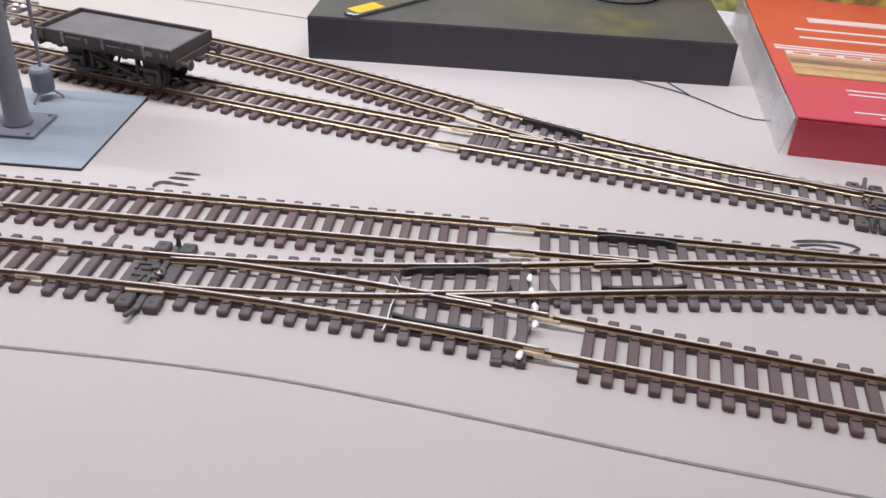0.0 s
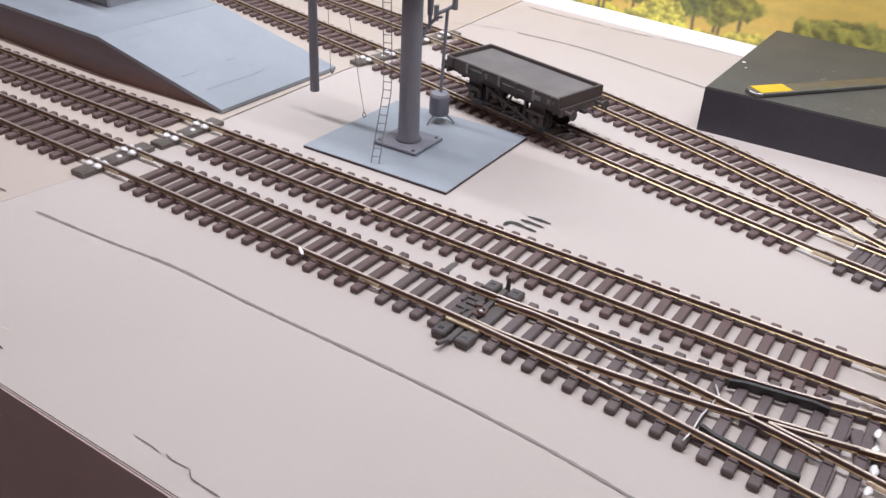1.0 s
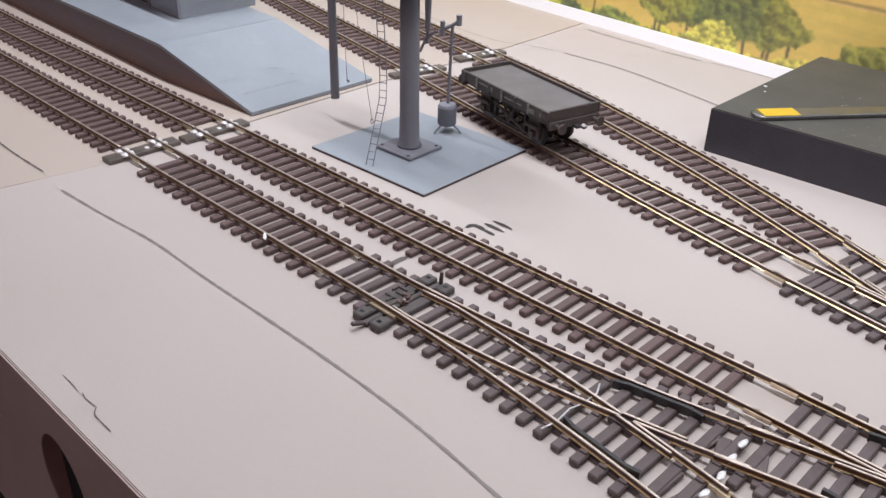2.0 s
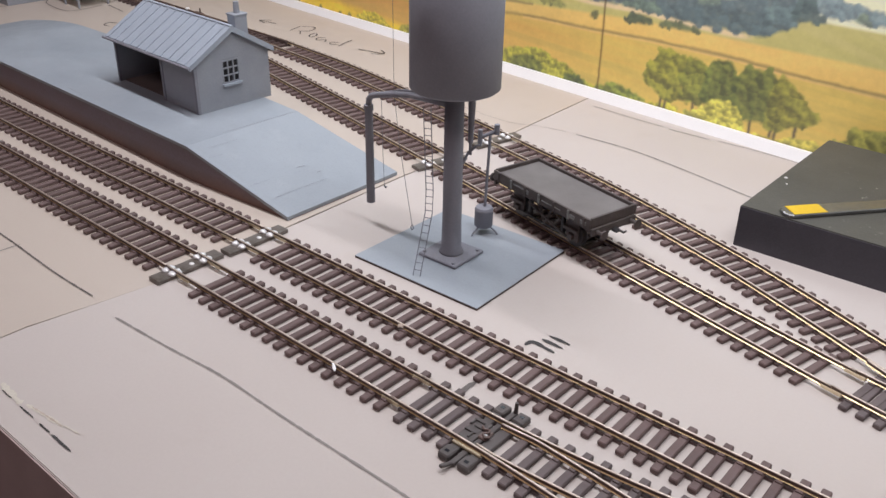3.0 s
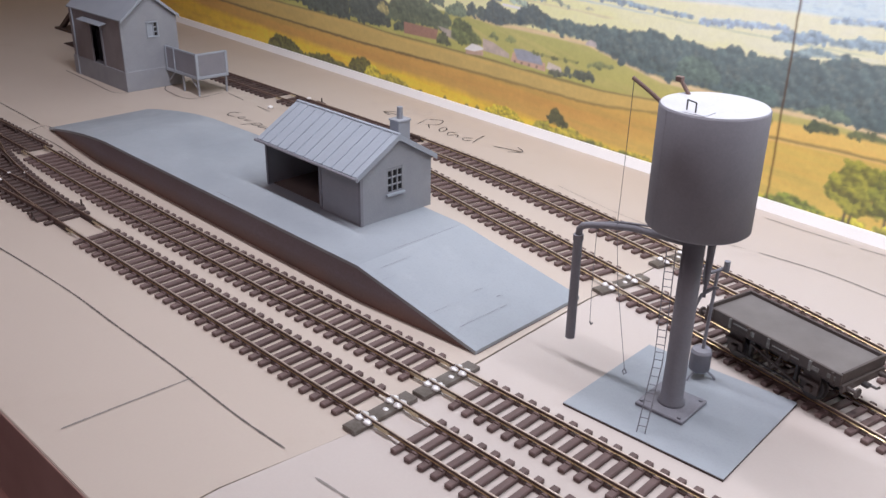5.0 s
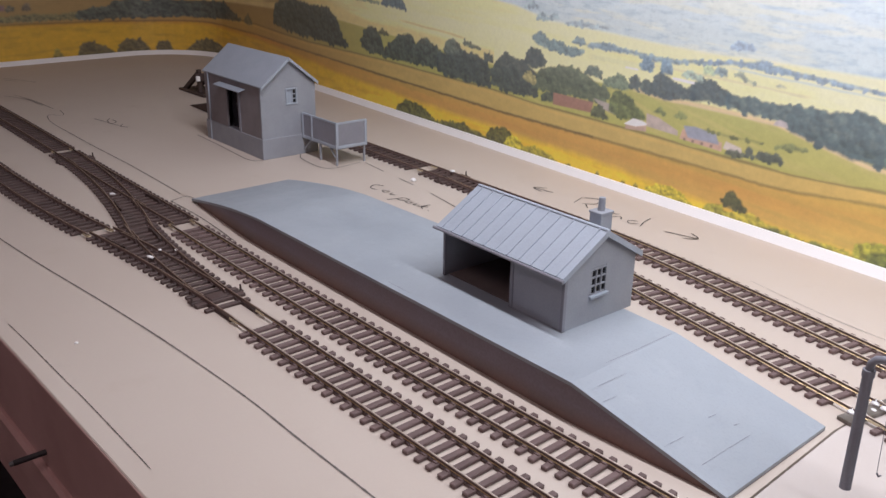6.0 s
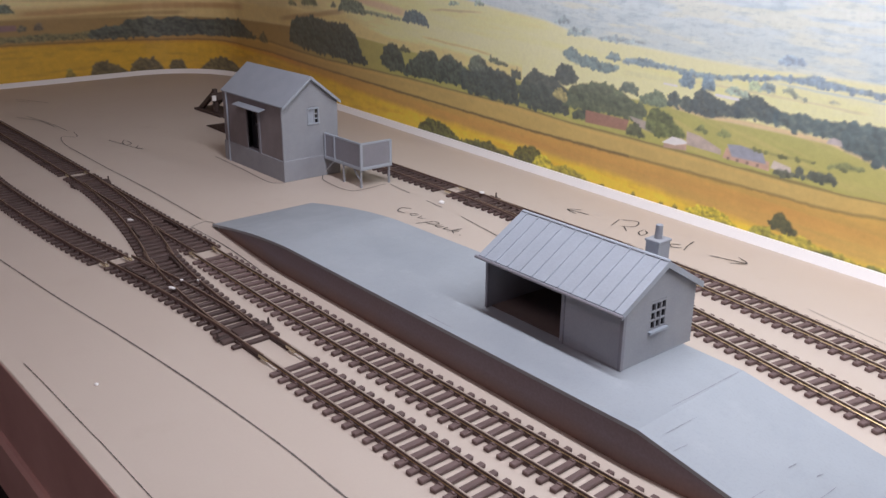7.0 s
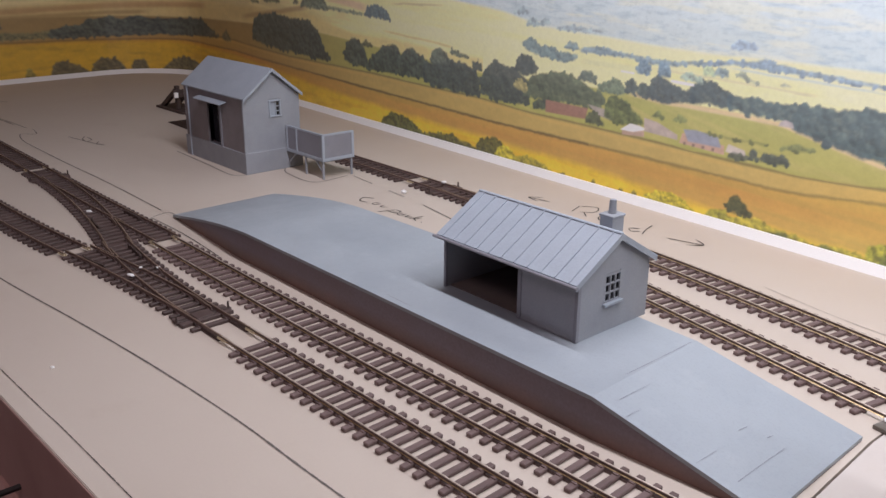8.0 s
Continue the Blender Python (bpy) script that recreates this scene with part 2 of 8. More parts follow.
def tube(bm, pts, r, sides=8, slot=0):
    pts = [Vector(p) for p in pts]
    rings = []
    for i, p in enumerate(pts):
        d = (pts[min(i + 1, len(pts) - 1)] - pts[max(i - 1, 0)]).normalized()
        q = d.to_track_quat("Z", "Y")
        rings.append([bm.verts.new(p + q @ Vector((r * math.cos(2 * math.pi * k / sides), r * math.sin(2 * math.pi * k / sides), 0))) for k in range(sides)])
    for a, b in zip(rings, rings[1:]):
        for k in range(sides):
            f = bm.faces.new((a[k], a[(k + 1) % sides], b[(k + 1) % sides], b[k]))
            f.material_index = slot
    for ring, flip in ((rings[0], True), (rings[-1], False)):
        bm.faces.new(ring[::-1] if flip else ring).material_index = slot
    return bm


def prism(bm, outline, z0, z1, slot=0, top_slot=None):
    """Solid from an outline of (x, y) counter-clockwise; z0 and z1 may be lists, one height a corner."""
    n = len(outline)
    lo = [bm.verts.new((x, y, z0[i] if isinstance(z0, list) else z0)) for i, (x, y) in enumerate(outline)]
    hi = [bm.verts.new((x, y, z1[i] if isinstance(z1, list) else z1)) for i, (x, y) in enumerate(outline)]
    for i in range(n):
        bm.faces.new((lo[i], lo[(i + 1) % n], hi[(i + 1) % n], hi[i])).material_index = slot
    bm.faces.new(lo[::-1]).material_index = slot
    bm.faces.new(hi).material_index = slot if top_slot is None else top_slot
    return bm


def smooth_line(pts, step=0.004):
    """Catmull-Rom line through plan points, resampled evenly."""
    p = [np.array(q, float) for q in pts]
    p = [2 * p[0] - p[1]] + p + [2 * p[-1] - p[-2]]
    out = []
    for i in range(1, len(p) - 2):
        n = max(2, int(np.linalg.norm(p[i + 1] - p[i]) / step))
        for k in range(n):
            t = k / n
            out.append(0.5 * (2 * p[i] + (p[i + 1] - p[i - 1]) * t + (2 * p[i - 1] - 5 * p[i] + 4 * p[i + 1] - p[i + 2]) * t * t + (3 * p[i] - p[i - 1] - 3 * p[i + 1] + p[i + 2]) * t ** 3))
    out.append(p[-2])
    return [tuple(float(c) for c in q) for q in out]


def offset_line(line, d):
    out = []
    for i, (x, y) in enumerate(line):
        x0, y0 = line[max(i - 1, 0)]
        x1, y1 = line[min(i + 1, len(line) - 1)]
        h = math.hypot(x1 - x0, y1 - y0)
        out.append((x - (y1 - y0) / h * d, y + (x1 - x0) / h * d))
    return out


def pitch_at(x):
    """Sleeper spacing, a little closer towards the east end."""
    return 0.00778 - 0.0028 * min(0.35, max(-0.30, x))


def along(line, pitch, first=0.0, last=0.0):
    """Points and headings along a line at an even pitch, or at one that depends on x."""
    seg = [math.hypot(b[0] - a[0], b[1] - a[1]) for a, b in zip(line, line[1:])]
    total, out, s, i, done = sum(seg), [], first, 0, 0.0
    while s <= total - last:
        while i < len(seg) - 1 and done + seg[i] < s:
            done += seg[i]
            i += 1
        t = (s - done) / seg[i]
        a, b = line[i], line[i + 1]
        out.append((a[0] + (b[0] - a[0]) * t, a[1] + (b[1] - a[1]) * t, math.atan2(b[1] - a[1], b[0] - a[0])))
        s += pitch(out[-1][0]) if callable(pitch) else pitch
    return out


def ribbon(bm, line, width, z, wobble=0.15, seed=1, taper=True):
    rnd = random.Random(seed)
    n = len(line)
    rows = []
    for i in range(n):
        w = width * (1 + wobble * (rnd.random() * 2 - 1)) / 2
        if taper and i in (0, n - 1):
            w *= 0.4
        a, b = line[max(i - 1, 0)], line[min(i + 1, n - 1)]
        h = math.hypot(b[0] - a[0], b[1] - a[1]) or 1
        nx, ny = -(b[1] - a[1]) / h * w, (b[0] - a[0]) / h * w
        x, y = line[i]
        rows.append((bm.verts.new((x + nx, y + ny, z)), bm.verts.new((x - nx, y - ny, z))))
    for (a, b), (c, d) in zip(rows, rows[1:]):
        bm.faces.new((a, b, d, c))
    return bm


# ---- room ----
ROOM = (-1.75, 1.45, -1.05, 1.30, -0.72, 1.24)


def room():
    x0, x1, y0, y1, z0, z1 = ROOM
    t = 0.1
    for name, b, mat in (("floor", (x0 - t, x1 + t, y0 - t, y1 + t, z0 - t, z0), "carpet"), ("ceiling", (x0 - t, x1 + t, y0 - t, y1 + t, z1, z1 + t), "room"),
                         ("wall_west", (x0 - t, x0, y0, y1, z0, z1), "room"), ("wall_east", (x1, x1 + t, y0, y1, z0, z1), "room"),
                         ("wall_south", (x0 - t, x1 + t, y0 - t, y0, z0, z1), "room"), ("wall_north", (x0 - t, x1 + t, y1, y1 + t, z0, z1), "room")):
        single(name, boxed(*b), mat, "plain " + {"floor": "dark carpeted floor", "ceiling": "pale painted ceiling"}.get(name, "pale painted room wall"), name.split("_")[0], kind="structure")


room()

# ---- baseboards ----
def front_y(x):
    return 0.3833 + 0.01136 * (x - 0.04)


def back_y(x):
    return 0.8575 - 0.0905 * (x - 0.048)


def front_slab(x0, x1, out0, out1, z0, z1, bevel=0.0006):
    """Board along the front edge; out0 and out1 are depths behind the edge."""
    bm = prism(bmesh.new(), [(x0, front_y(x0) + out0), (x1, front_y(x1) + out0), (x1, front_y(x1) + out1), (x0, front_y(x0) + out1)], z0, z1)
    bmesh.ops.bevel(bm, geom=list(bm.edges), offset=bevel, segments=1, affect="EDGES")
    return bm


# plan of the joint between the two boards, worn open at the front
SEAM = [(0.0425, front_y(0.0425)), (0.0403, 0.3875), (0.0380, 0.3942), (0.0380, 0.421), (0.0432, 0.456), (0.0465, 0.480), (0.0468, 0.530), (0.0452, 0.600), (0.0440, 0.650), (0.0470, 0.700), (0.0480, 0.760), (0.0445, 0.8520), (0.0445, 0.8775)]


def baseboard(name, x0, x1, label):
    ob = thing(name, label, "baseboard", kind="structure")
    seam = [(x + (0.00016 if x0 is None else -0.00016) * (2.5 if y < 0.43 else 0.3 if y < 0.50 else 3.6 if y < 0.70 else 3.0), y) for x, y in SEAM]
    if x0 is None:
        plan = [(x1, front_y(x1)), (x1, back_y(x1) + 0.02)] + seam[::-1]
    else:
        plan = [(x0, back_y(x0) + 0.02), (x0, front_y(x0))] + seam
    bm = prism(bmesh.new(), plan, -0.009, 0.0)
    bmesh.ops.bevel(bm, geom=[e for e in bm.edges if all(v.co.z > -0.001 and abs(v.co.y - front_y(v.co.x)) < 0.002 for v in e.verts)], offset=0.0004, segments=2, affect="EDGES")
    part("top", bm, "board" if x0 is None else "board_west", ob)
    return ob


west = baseboard("baseboard_west", -1.30, None, "cream painted plywood layout board with pencil marks")
east = baseboard("baseboard_east", None, 0.95, "cream painted plywood layout board with scuffed front edge")
part("fascia", front_slab(-1.299, SEAM_X - 0.001, -0.0006, -0.0001, -0.056, -0.0007, 0.0002), "fascia", west, "dark red-brown stained wooden fascia")
part("moulding", front_slab(-1.299, SEAM_X - 0.001, -0.0045, 0.010, -0.080, -0.0562, 0.002), "fascia", west)
part("lower_rail", front_slab(-1.299, SEAM_X - 0.001, 0.0030, 0.014, -0.122, -0.0802), "fascia", west)
bolt = part("bolt", rod(bmesh.new(), (-0.247, front_y(-0.247) + 0.002, -0.046), (-0.252, front_y(-0.252) - 0.016, -0.049), 0.0016, None, 10), "black", west, "short dark bolt sticking out of the fascia")
part("bolt_tip", rod(bmesh.new(), (-0.252, front_y(-0.252) - 0.0161, -0.049), (-0.2525, front_y(-0.252) - 0.018, -0.0494), 0.0017, 0.0012, 10), "steel", bolt)


def holed_fascia():
    """Plywood front with one oval hand hole through it."""
    x0, x1, z0, z1, cx, cz, rx, rz, n = SEAM_X + 0.001, 0.949, -0.099, -0.0007, 0.1905, -0.036, 0.0145, 0.0195, 32
    ring = [(cx + rx * math.cos(2 * math.pi * k / n), cz + rz * math.sin(2 * math.pi * k / n)) for k in range(n)]
    bm = bmesh.new()
    outer = []
    for k in range(n):
        a = 2 * math.pi * k / n
        t = min(0.03 / max(abs(math.cos(a)), 1e-6), 0.0262 / max(abs(math.sin(a)), 1e-6))
        if k % 8 == 4:
            outer.append((cx + math.copysign(0.03, math.cos(a)), cz + math.copysign(0.0262, math.sin(a))))
        else:
            outer.append((cx + t * math.cos(a), cz + t * math.sin(a)))
    rows = [[bm.verts.new((x, front_y(x) + d, z)) for x, z in pts] for d in (-0.0006, -0.0001) for pts in (ring, outer)]
    for k in range(n):
        j = (k + 1) % n
        bm.faces.new((rows[0][k], rows[1][k], rows[1][j], rows[0][j]))
        bm.faces.new((rows[2][k], rows[2][j], rows[3][j], rows[3][k]))
        bm.faces.new((rows[0][k], rows[0][j], rows[2][j], rows[2][k]))
    bmesh.ops.recalc_face_normals(bm, faces=bm.faces)
    zb, zt = cz - 0.0262, cz + 0.0262
    for a, b, c, d in ((x0, cx - 0.03, z0, z1), (cx + 0.03, x1, z0, z1), (cx - 0.03, cx + 0.03, z0, zb), (cx - 0.03, cx + 0.03, zt, z1)):
        prism(bm, [(a, front_y(a) - 0.0006), (b, front_y(b) - 0.0006), (b, front_y(b) - 0.0001), (a, front_y(a) - 0.0001)], c, d)
    return bm


part("fascia", holed_fascia(), "ply", east, "brown plywood fascia with an oval hand hole")


def leg_frame(x, ob):
    """Plain timber frame that carries the board, down to the floor."""
    for y in (0.45, 0.80):
        part("leg", boxed(x - 0.016, x + 0.016, y - 0.016, y + 0.016, ROOM[4], -0.0095, 0.001), "fascia", ob)
    part("cross_rail", boxed(x - 0.010, x + 0.010, 0.467, 0.783, -0.40, -0.36, 0.001), "fascia", ob)


for lx, board in ((-1.15, west), (-0.10, west), (0.20, east), (0.86, east)):
    leg_frame(lx, board)

# ---- backdrop ----
BACK_HIGH = 0.46


def backdrop_plan():
    """Plan line of the printed sheet: west end, rounded corner, long back."""
    r = 0.12
    xw = -1.262
    pts = [(xw + 0.02, 0.30), (xw + 0.008, 0.5)]
    cx = xw + r
    cy = back_y(cx) - r
    a1 = math.atan(0.0905)
    for k in range(13):
        a = math.pi - (math.pi / 2 + a1) * k / 12
        pts.append((cx + r * math.cos(a), cy + r * math.sin(a)))
    pts += [(x, back_y(x)) for x in (-1.0, -0.5, 0.0, 0.5, 0.95)]
    return pts


def resample(pts, step):
    return [(x, y) for x, y, _ in along(pts, step)]


def srgb(r, g, b):
    return np.array([((c / 255 + 0.055) / 1.055) ** 2.4 if c > 10 else c / 3294.6 for c in (r, g, b)])


def fbm(u, v, seed, octaves=4):
    """Smooth value noise on numpy grids, about -1 to 1."""
    rs = np.random.RandomState(seed)
    total, amp, norm = np.zeros_like(u), 1.0, 0.0
    for _ in range(octaves):
        table = rs.rand(128, 128) * 2 - 1
        iu, iv = np.floor(u).astype(int), np.floor(v).astype(int)
        fu, fv = u - iu, v - iv
        fu, fv = fu * fu * (3 - 2 * fu), fv * fv * (3 - 2 * fv)
        a, b = table[iu % 128, iv % 128], table[(iu + 1) % 128, iv % 128]
        c, d = table[iu % 128, (iv + 1) % 128], table[(iu + 1) % 128, (iv + 1) % 128]
        total += amp * ((a * (1 - fu) + b * fu) * (1 - fv) + (c * (1 - fu) + d * fu) * fv)
        norm += amp
        amp *= 0.55
        u, v = u * 2.1 + 7.3, v * 2.1 + 3.1
    return total / norm


def paint_landscape(S, V):
    """Colours of the printed countryside: S runs along the sheet in metres, V is height above the board."""
    n1, n2, n3 = fbm(S * 9, V * 40, 1), fbm(S * 45, V * 110, 2), fbm(S * 150, V * 190, 3)
    n4 = fbm(S * 330, V * 420, 4, 3)
    leaf, lump = fbm(S * 260, V * 300, 61, 3), fbm(S * 105, V * 120, 62, 3)
    glow = leaf - fbm(S * 260 - 0.55, V * 300 - 0.75, 61, 3)
    swell = lump - fbm(S * 105 - 0.35, V * 120 - 0.65, 62, 3)
    s_axis, v_axis = S[:, 0], V[0]
    rnd = random.Random(11)

    def line(*pts):
        return np.interp(S, [p[0] for p in pts], [p[1] for p in pts])

    def lay(mask, colour):
        nonlocal col
        col = col * (1 - mask[..., None]) + colour * mask[..., None]

    def above(edge, width=0.0022):
        return np.clip((V - edge) / width + 0.5, 0, 1)

    def between(a, b, soft=0.01):
        return np.clip((S - a) / soft + 0.5, 0, 1) * np.clip((b - S) / soft + 0.5, 0, 1)

    def tint(c, amount=0.10, fine=0.05):
        return c * (1 + amount * n2 + fine * n3 + amount * 0.6 * n1)[..., None]

    def pick(east, mid, far_west):
        """Colour that changes along the sheet."""
        e = np.clip((S + 0.15) / 0.2, 0, 1)[..., None]
        w = np.clip((-0.66 - S) / 0.3, 0, 1)[..., None]
        return (srgb(*mid) * (1 - e) + srgb(*east) * e) * (1 - w) + srgb(*far_west) * w

    def crowns(cell, seed):
        """Nearest of many scattered crown centres: its place, the offset from it and its own chance value."""
        rs = np.random.RandomState(seed)
        jit = rs.rand(512, 512, 3)
        iu, iv = np.floor(S / cell).astype(int), np.floor(V / (cell * 0.85)).astype(int)
        best, cs, cv, tone = np.full(S.shape, 9.0), S.copy(), V.copy(), np.zeros_like(S)
        for du in (-1, 0, 1):
            for dv in (-1, 0, 1):
                j = jit[(iu + du) % 512, (iv + dv) % 512]
                ps, pv = (iu + du + j[..., 0]) * cell, (iv + dv + j[..., 1]) * cell * 0.85
                d = np.hypot(S - ps, V - pv) / cell + 0.18 * leaf + 0.10 * (j[..., 2] - 0.5)
                q = d < best
                best, cs, cv, tone = np.where(q, d, best), np.where(q, ps, cs), np.where(q, pv, cv), np.where(q, j[..., 2], tone)
        return cell, best, cs, cv, tone

    SMALL, LARGE = crowns(0.0038, 71), crowns(0.0070, 72)

    def wood(top, foot, c, contrast=1.0, rim=0.5):
        """Trees crowded under a skyline: top and foot are lines of (along, height); the edge is made of single crowns."""
        top, foot = sorted(top), sorted(foot)
        a, b = top[0][0], top[-1][0]
        i0, i1 = np.searchsorted(s_axis, (a - 0.006, b + 0.006))
        if i1 - i0 < 2:
            return
        sub = (slice(i0, i1), slice(None))
        ax, v = s_axis[i0:i1], V[sub]
        ts, tv, fs, fv = [p[0] for p in top], [p[1] for p in top], [p[0] for p in foot], [p[1] for p in foot]
        edge, low = np.interp(ax, ts, tv)[:, None], np.interp(ax, fs, fv)[:, None]
        high = max(0.003, float((edge - low).mean()))
        cell, dist, cs, cv, tone = (LARGE if high > 0.020 else SMALL)
        dist, cs, cv, tone = dist[sub], cs[sub], cv[sub], tone[sub]
        k = min(1.0, high / (cell * 2.2))
        # solid heart of the wood
        up = edge - 0.35 * cell * k + k * (0.0022 * lump[sub] + 0.0016 * leaf[sub])
        down = low + k * (0.0014 * lump[sub] + 0.0014 * leaf[sub])
        m = np.clip((up - v) / 0.0020 + 0.5, 0, 1) * np.clip((v - down) / 0.0024 + 0.5, 0, 1)
        m *= np.clip((ax - a)[:, None] / 0.0022 + 0.5 + 0.9 * leaf[sub], 0, 1) * np.clip((b - ax)[:, None] / 0.0022 + 0.5 + 0.9 * leaf[sub], 0, 1)
        # crowns whose centres lie inside
        inside = (cs > a) & (cs < b) & (cv < np.interp(cs, ts, tv) - 0.34 * cell * k) & (cv > np.interp(cs, fs, fv))
        m = np.maximum(m, np.where(inside, np.clip((0.62 - dist) / 0.22 + 0.5 + 0.25 * n4[sub], 0, 1), 0))
        m = m * (0.97 - 0.10 * np.clip(n4[sub] + 0.3 * leaf[sub], 0, 1))
        near = np.clip(1 - (edge - v) / (0.35 * high + 0.002), 0, 1)
        lift = np.clip((v - cv) / cell + 0.35 * (S[sub] - cs) / cell, -0.8, 0.8)
        shade = 0.92 + contrast * (1 + 0.5 * np.clip((-0.40 - ax) / 0.15, 0, 1))[:, None] * (0.24 * lift + 0.32 * (tone - 0.5) + 0.22 * swell[sub] + 0.30 * glow[sub] + 0.14 * n4[sub]) + 0.08 * near
        lit = np.clip(rim * contrast * (0.35 + 0.65 * near) * (lift * 0.55 + 0.6 * glow[sub] + 0.3 * swell[sub] + 0.2 * (tone - 0.4)), 0, 0.42)[..., None]
        base = srgb(*c) * (1 + np.clip((-0.40 - ax) / 0.15, 0, 1)[:, None, None] * np.array((0.02, 0.24, 0.16))) * (1 + 0.9 * np.clip((-0.85 - ax) / 0.45, 0, 1))[:, None, None]
        paint = base * np.clip(shade, 0.45, 1.7)[..., None]
        paint = paint * (1 - lit) + base * np.array((2.0, 1.8, 1.3)) * lit
        col[sub] = col[sub] * (1 - m[..., None]) + paint * m[..., None]

    def shrub(s, foot, high, wide, c, contrast=1.3):
        """One rounded tree or bush."""
        wood([(s - wide / 2, foot + high * 0.35), (s - wide * 0.34, foot + high * 0.8), (s - wide * 0.05, foot + high), (s + wide * 0.28, foot + high * 0.86), (s + wide / 2, foot + high * 0.4)], [(s - wide / 2, foot), (s + wide / 2, foot)], c, contrast)

    def roof(pts, c):
        i0, i1 = np.searchsorted(s_axis, (min(p[0] for p in pts) - 0.001, max(p[0] for p in pts) + 0.001))
        sub = (slice(i0, i1), slice(None))
        a, b = S[sub], V[sub]
        m = np.ones_like(a)
        for (x0, y0), (x1, y1) in zip(pts, pts[1:] + pts[:1]):
            m = np.minimum(m, np.clip(((x1 - x0) * (b - y0) - (y1 - y0) * (a - x0)) / math.hypot(x1 - x0, y1 - y0) / 0.0009 + 0.5, 0, 1))
        m = m[..., None]
        col[sub] = col[sub] * (1 - m) + srgb(*c) * (1 + 0.14 * n4[sub] + 0.10 * n3[sub])[..., None] * m

    # far hills under haze: soft bands of woods and pale fields
    hills = line((-1.535, 0.138), (-1.108, 0.134), (-0.87, 0.150), (-0.708, 0.158), (-0.548, 0.157), (-0.469, 0.1496), (-0.422, 0.1457), (-0.396, 0.141), (-0.378, 0.136), (-0.35, 0.135), (-0.289, 0.133), (-0.25, 0.131), (-0.186, 0.129), (-0.14, 0.130), (-0.05, 0.130), (0.05, 0.134), (0.3, 0.132), (0.95, 0.13))
    haze = np.clip((V - 0.12) / 0.07, 0, 1)[..., None] * np.clip((S + 1.0) / 0.45, 0, 1)[..., None]
    col = tint(pick((188, 204, 208), (186, 196, 190), (166, 158, 130)) * (1 - haze) + srgb(198, 211, 218) * haze, 0.04, 0.03)
    slope = V + 0.035 * S
    m1, m2 = fbm(S * 20 + 3, slope * 150, 51), fbm(S * 80 + 1, slope * 380, 52)
    lay(np.clip((m1 * 0.8 + m2 * 0.5 - 0.05) * 3, 0, 1) * 0.45, tint(pick((160, 184, 198), (160, 178, 184), (128, 124, 104)), 0.04))
    lay(np.clip((fbm(S * 16 + 9, slope * 130 + 4, 53) - 0.10) * 4, 0, 1) * 0.55, tint(pick((214, 218, 212), (212, 212, 190), (166, 152, 112)), 0.04))
    lay(np.clip((m2 - 0.30) * 4, 0, 1) * 0.40, tint(pick((150, 174, 192), (148, 168, 176), (120, 116, 96)), 0.05))
    lay(np.clip((fbm(S * 190, slope * 620, 54, 3) - 0.18) * 3, 0, 1) * 0.30, tint(pick((140, 164, 182), (140, 160, 164), (112, 108, 90)), 0.05))

    # pale stubble fields on the middle slopes
    lay(1 - above(hills, 0.003), tint(pick((228, 224, 184), (228, 222, 162), (214, 198, 146)), 0.05, 0.05))
    sweep = fbm(S * 6 + 3, V * 70 + S * 4, 41)
    lay((1 - above(hills)) * np.clip(sweep * 1.0, 0, 0.38), tint(pick((216, 206, 152), (196, 188, 118), (140, 124, 82))))
    lay((1 - above(line((-1.6, 0.112), (-1.1, 0.118), (-0.95, 0.120), (-0.8, 0.122), (-0.7, 0.106), (-0.6, 0.104), (-0.5, 0.100), (0.95, 0.09)) + 0.001 * n2, 0.006)) * (S < -0.45) * 0.75, tint(pick((200, 190, 116), (208, 192, 122), (188, 166, 106)), 0.08, 0.07))
    pink = line((-0.86, 0.149), (-0.79, 0.147), (-0.7, 0.139), (-0.62, 0.131))
    lay(np.clip(1.5 - np.abs(V - pink) / 0.0042, 0, 1) * between(-0.77, -0.655, 0.03) * 0.8, tint(srgb(206, 178, 148), 0.05))
    for a, b, v0, v1, w, c in ((-0.98, -0.80, 0.105, 0.127, 0.003, (150, 118, 76)), (-1.5, -1.12, 0.104, 0.111, 0.004, (164, 122, 78)), (-1.56, -1.25, 0.094, 0.098, 0.003, (150, 118, 70)), (-0.62, -0.50, 0.112, 0.106, 0.0012, (188, 172, 104)), (-0.60, -0.52, 0.143, 0.146, 0.0012, (176, 164, 112)),
                               (-0.32, -0.24, 0.111, 0.109, 0.003, (196, 198, 152)), (-0.24, -0.10, 0.113, 0.110, 0.0011, (190, 186, 150)), (-0.06, 0.10, 0.117, 0.114, 0.0010, (176, 184, 160)), (-0.17, -0.06, 0.121, 0.118, 0.0010, (170, 186, 190))):
        mid = v0 + (v1 - v0) * (S - a) / (b - a) + 0.0010 * n2
        lay(np.clip(1.5 - np.abs(V - mid) / w, 0, 1) * between(a, b, 0.02) * 0.7, tint(srgb(*c), 0.06))

    # farm meadow, its lane, and the strips below
    meadow = line((-1.6, 0.098), (-1.2, 0.09), (-0.8, 0.10), (-0.45, 0.085), (-0.30, 0.090), (-0.252, 0.0925), (-0.228, 0.0895), (-0.18, 0.090), (-0.123, 0.088), (-0.06, 0.084), (0.0, 0.079), (0.06, 0.072), (0.13, 0.082), (0.2, 0.086), (0.95, 0.09))
    lay(1 - above(meadow), tint(pick((178, 168, 92), (166, 164, 88), (146, 120, 70)), 0.08, 0.06))
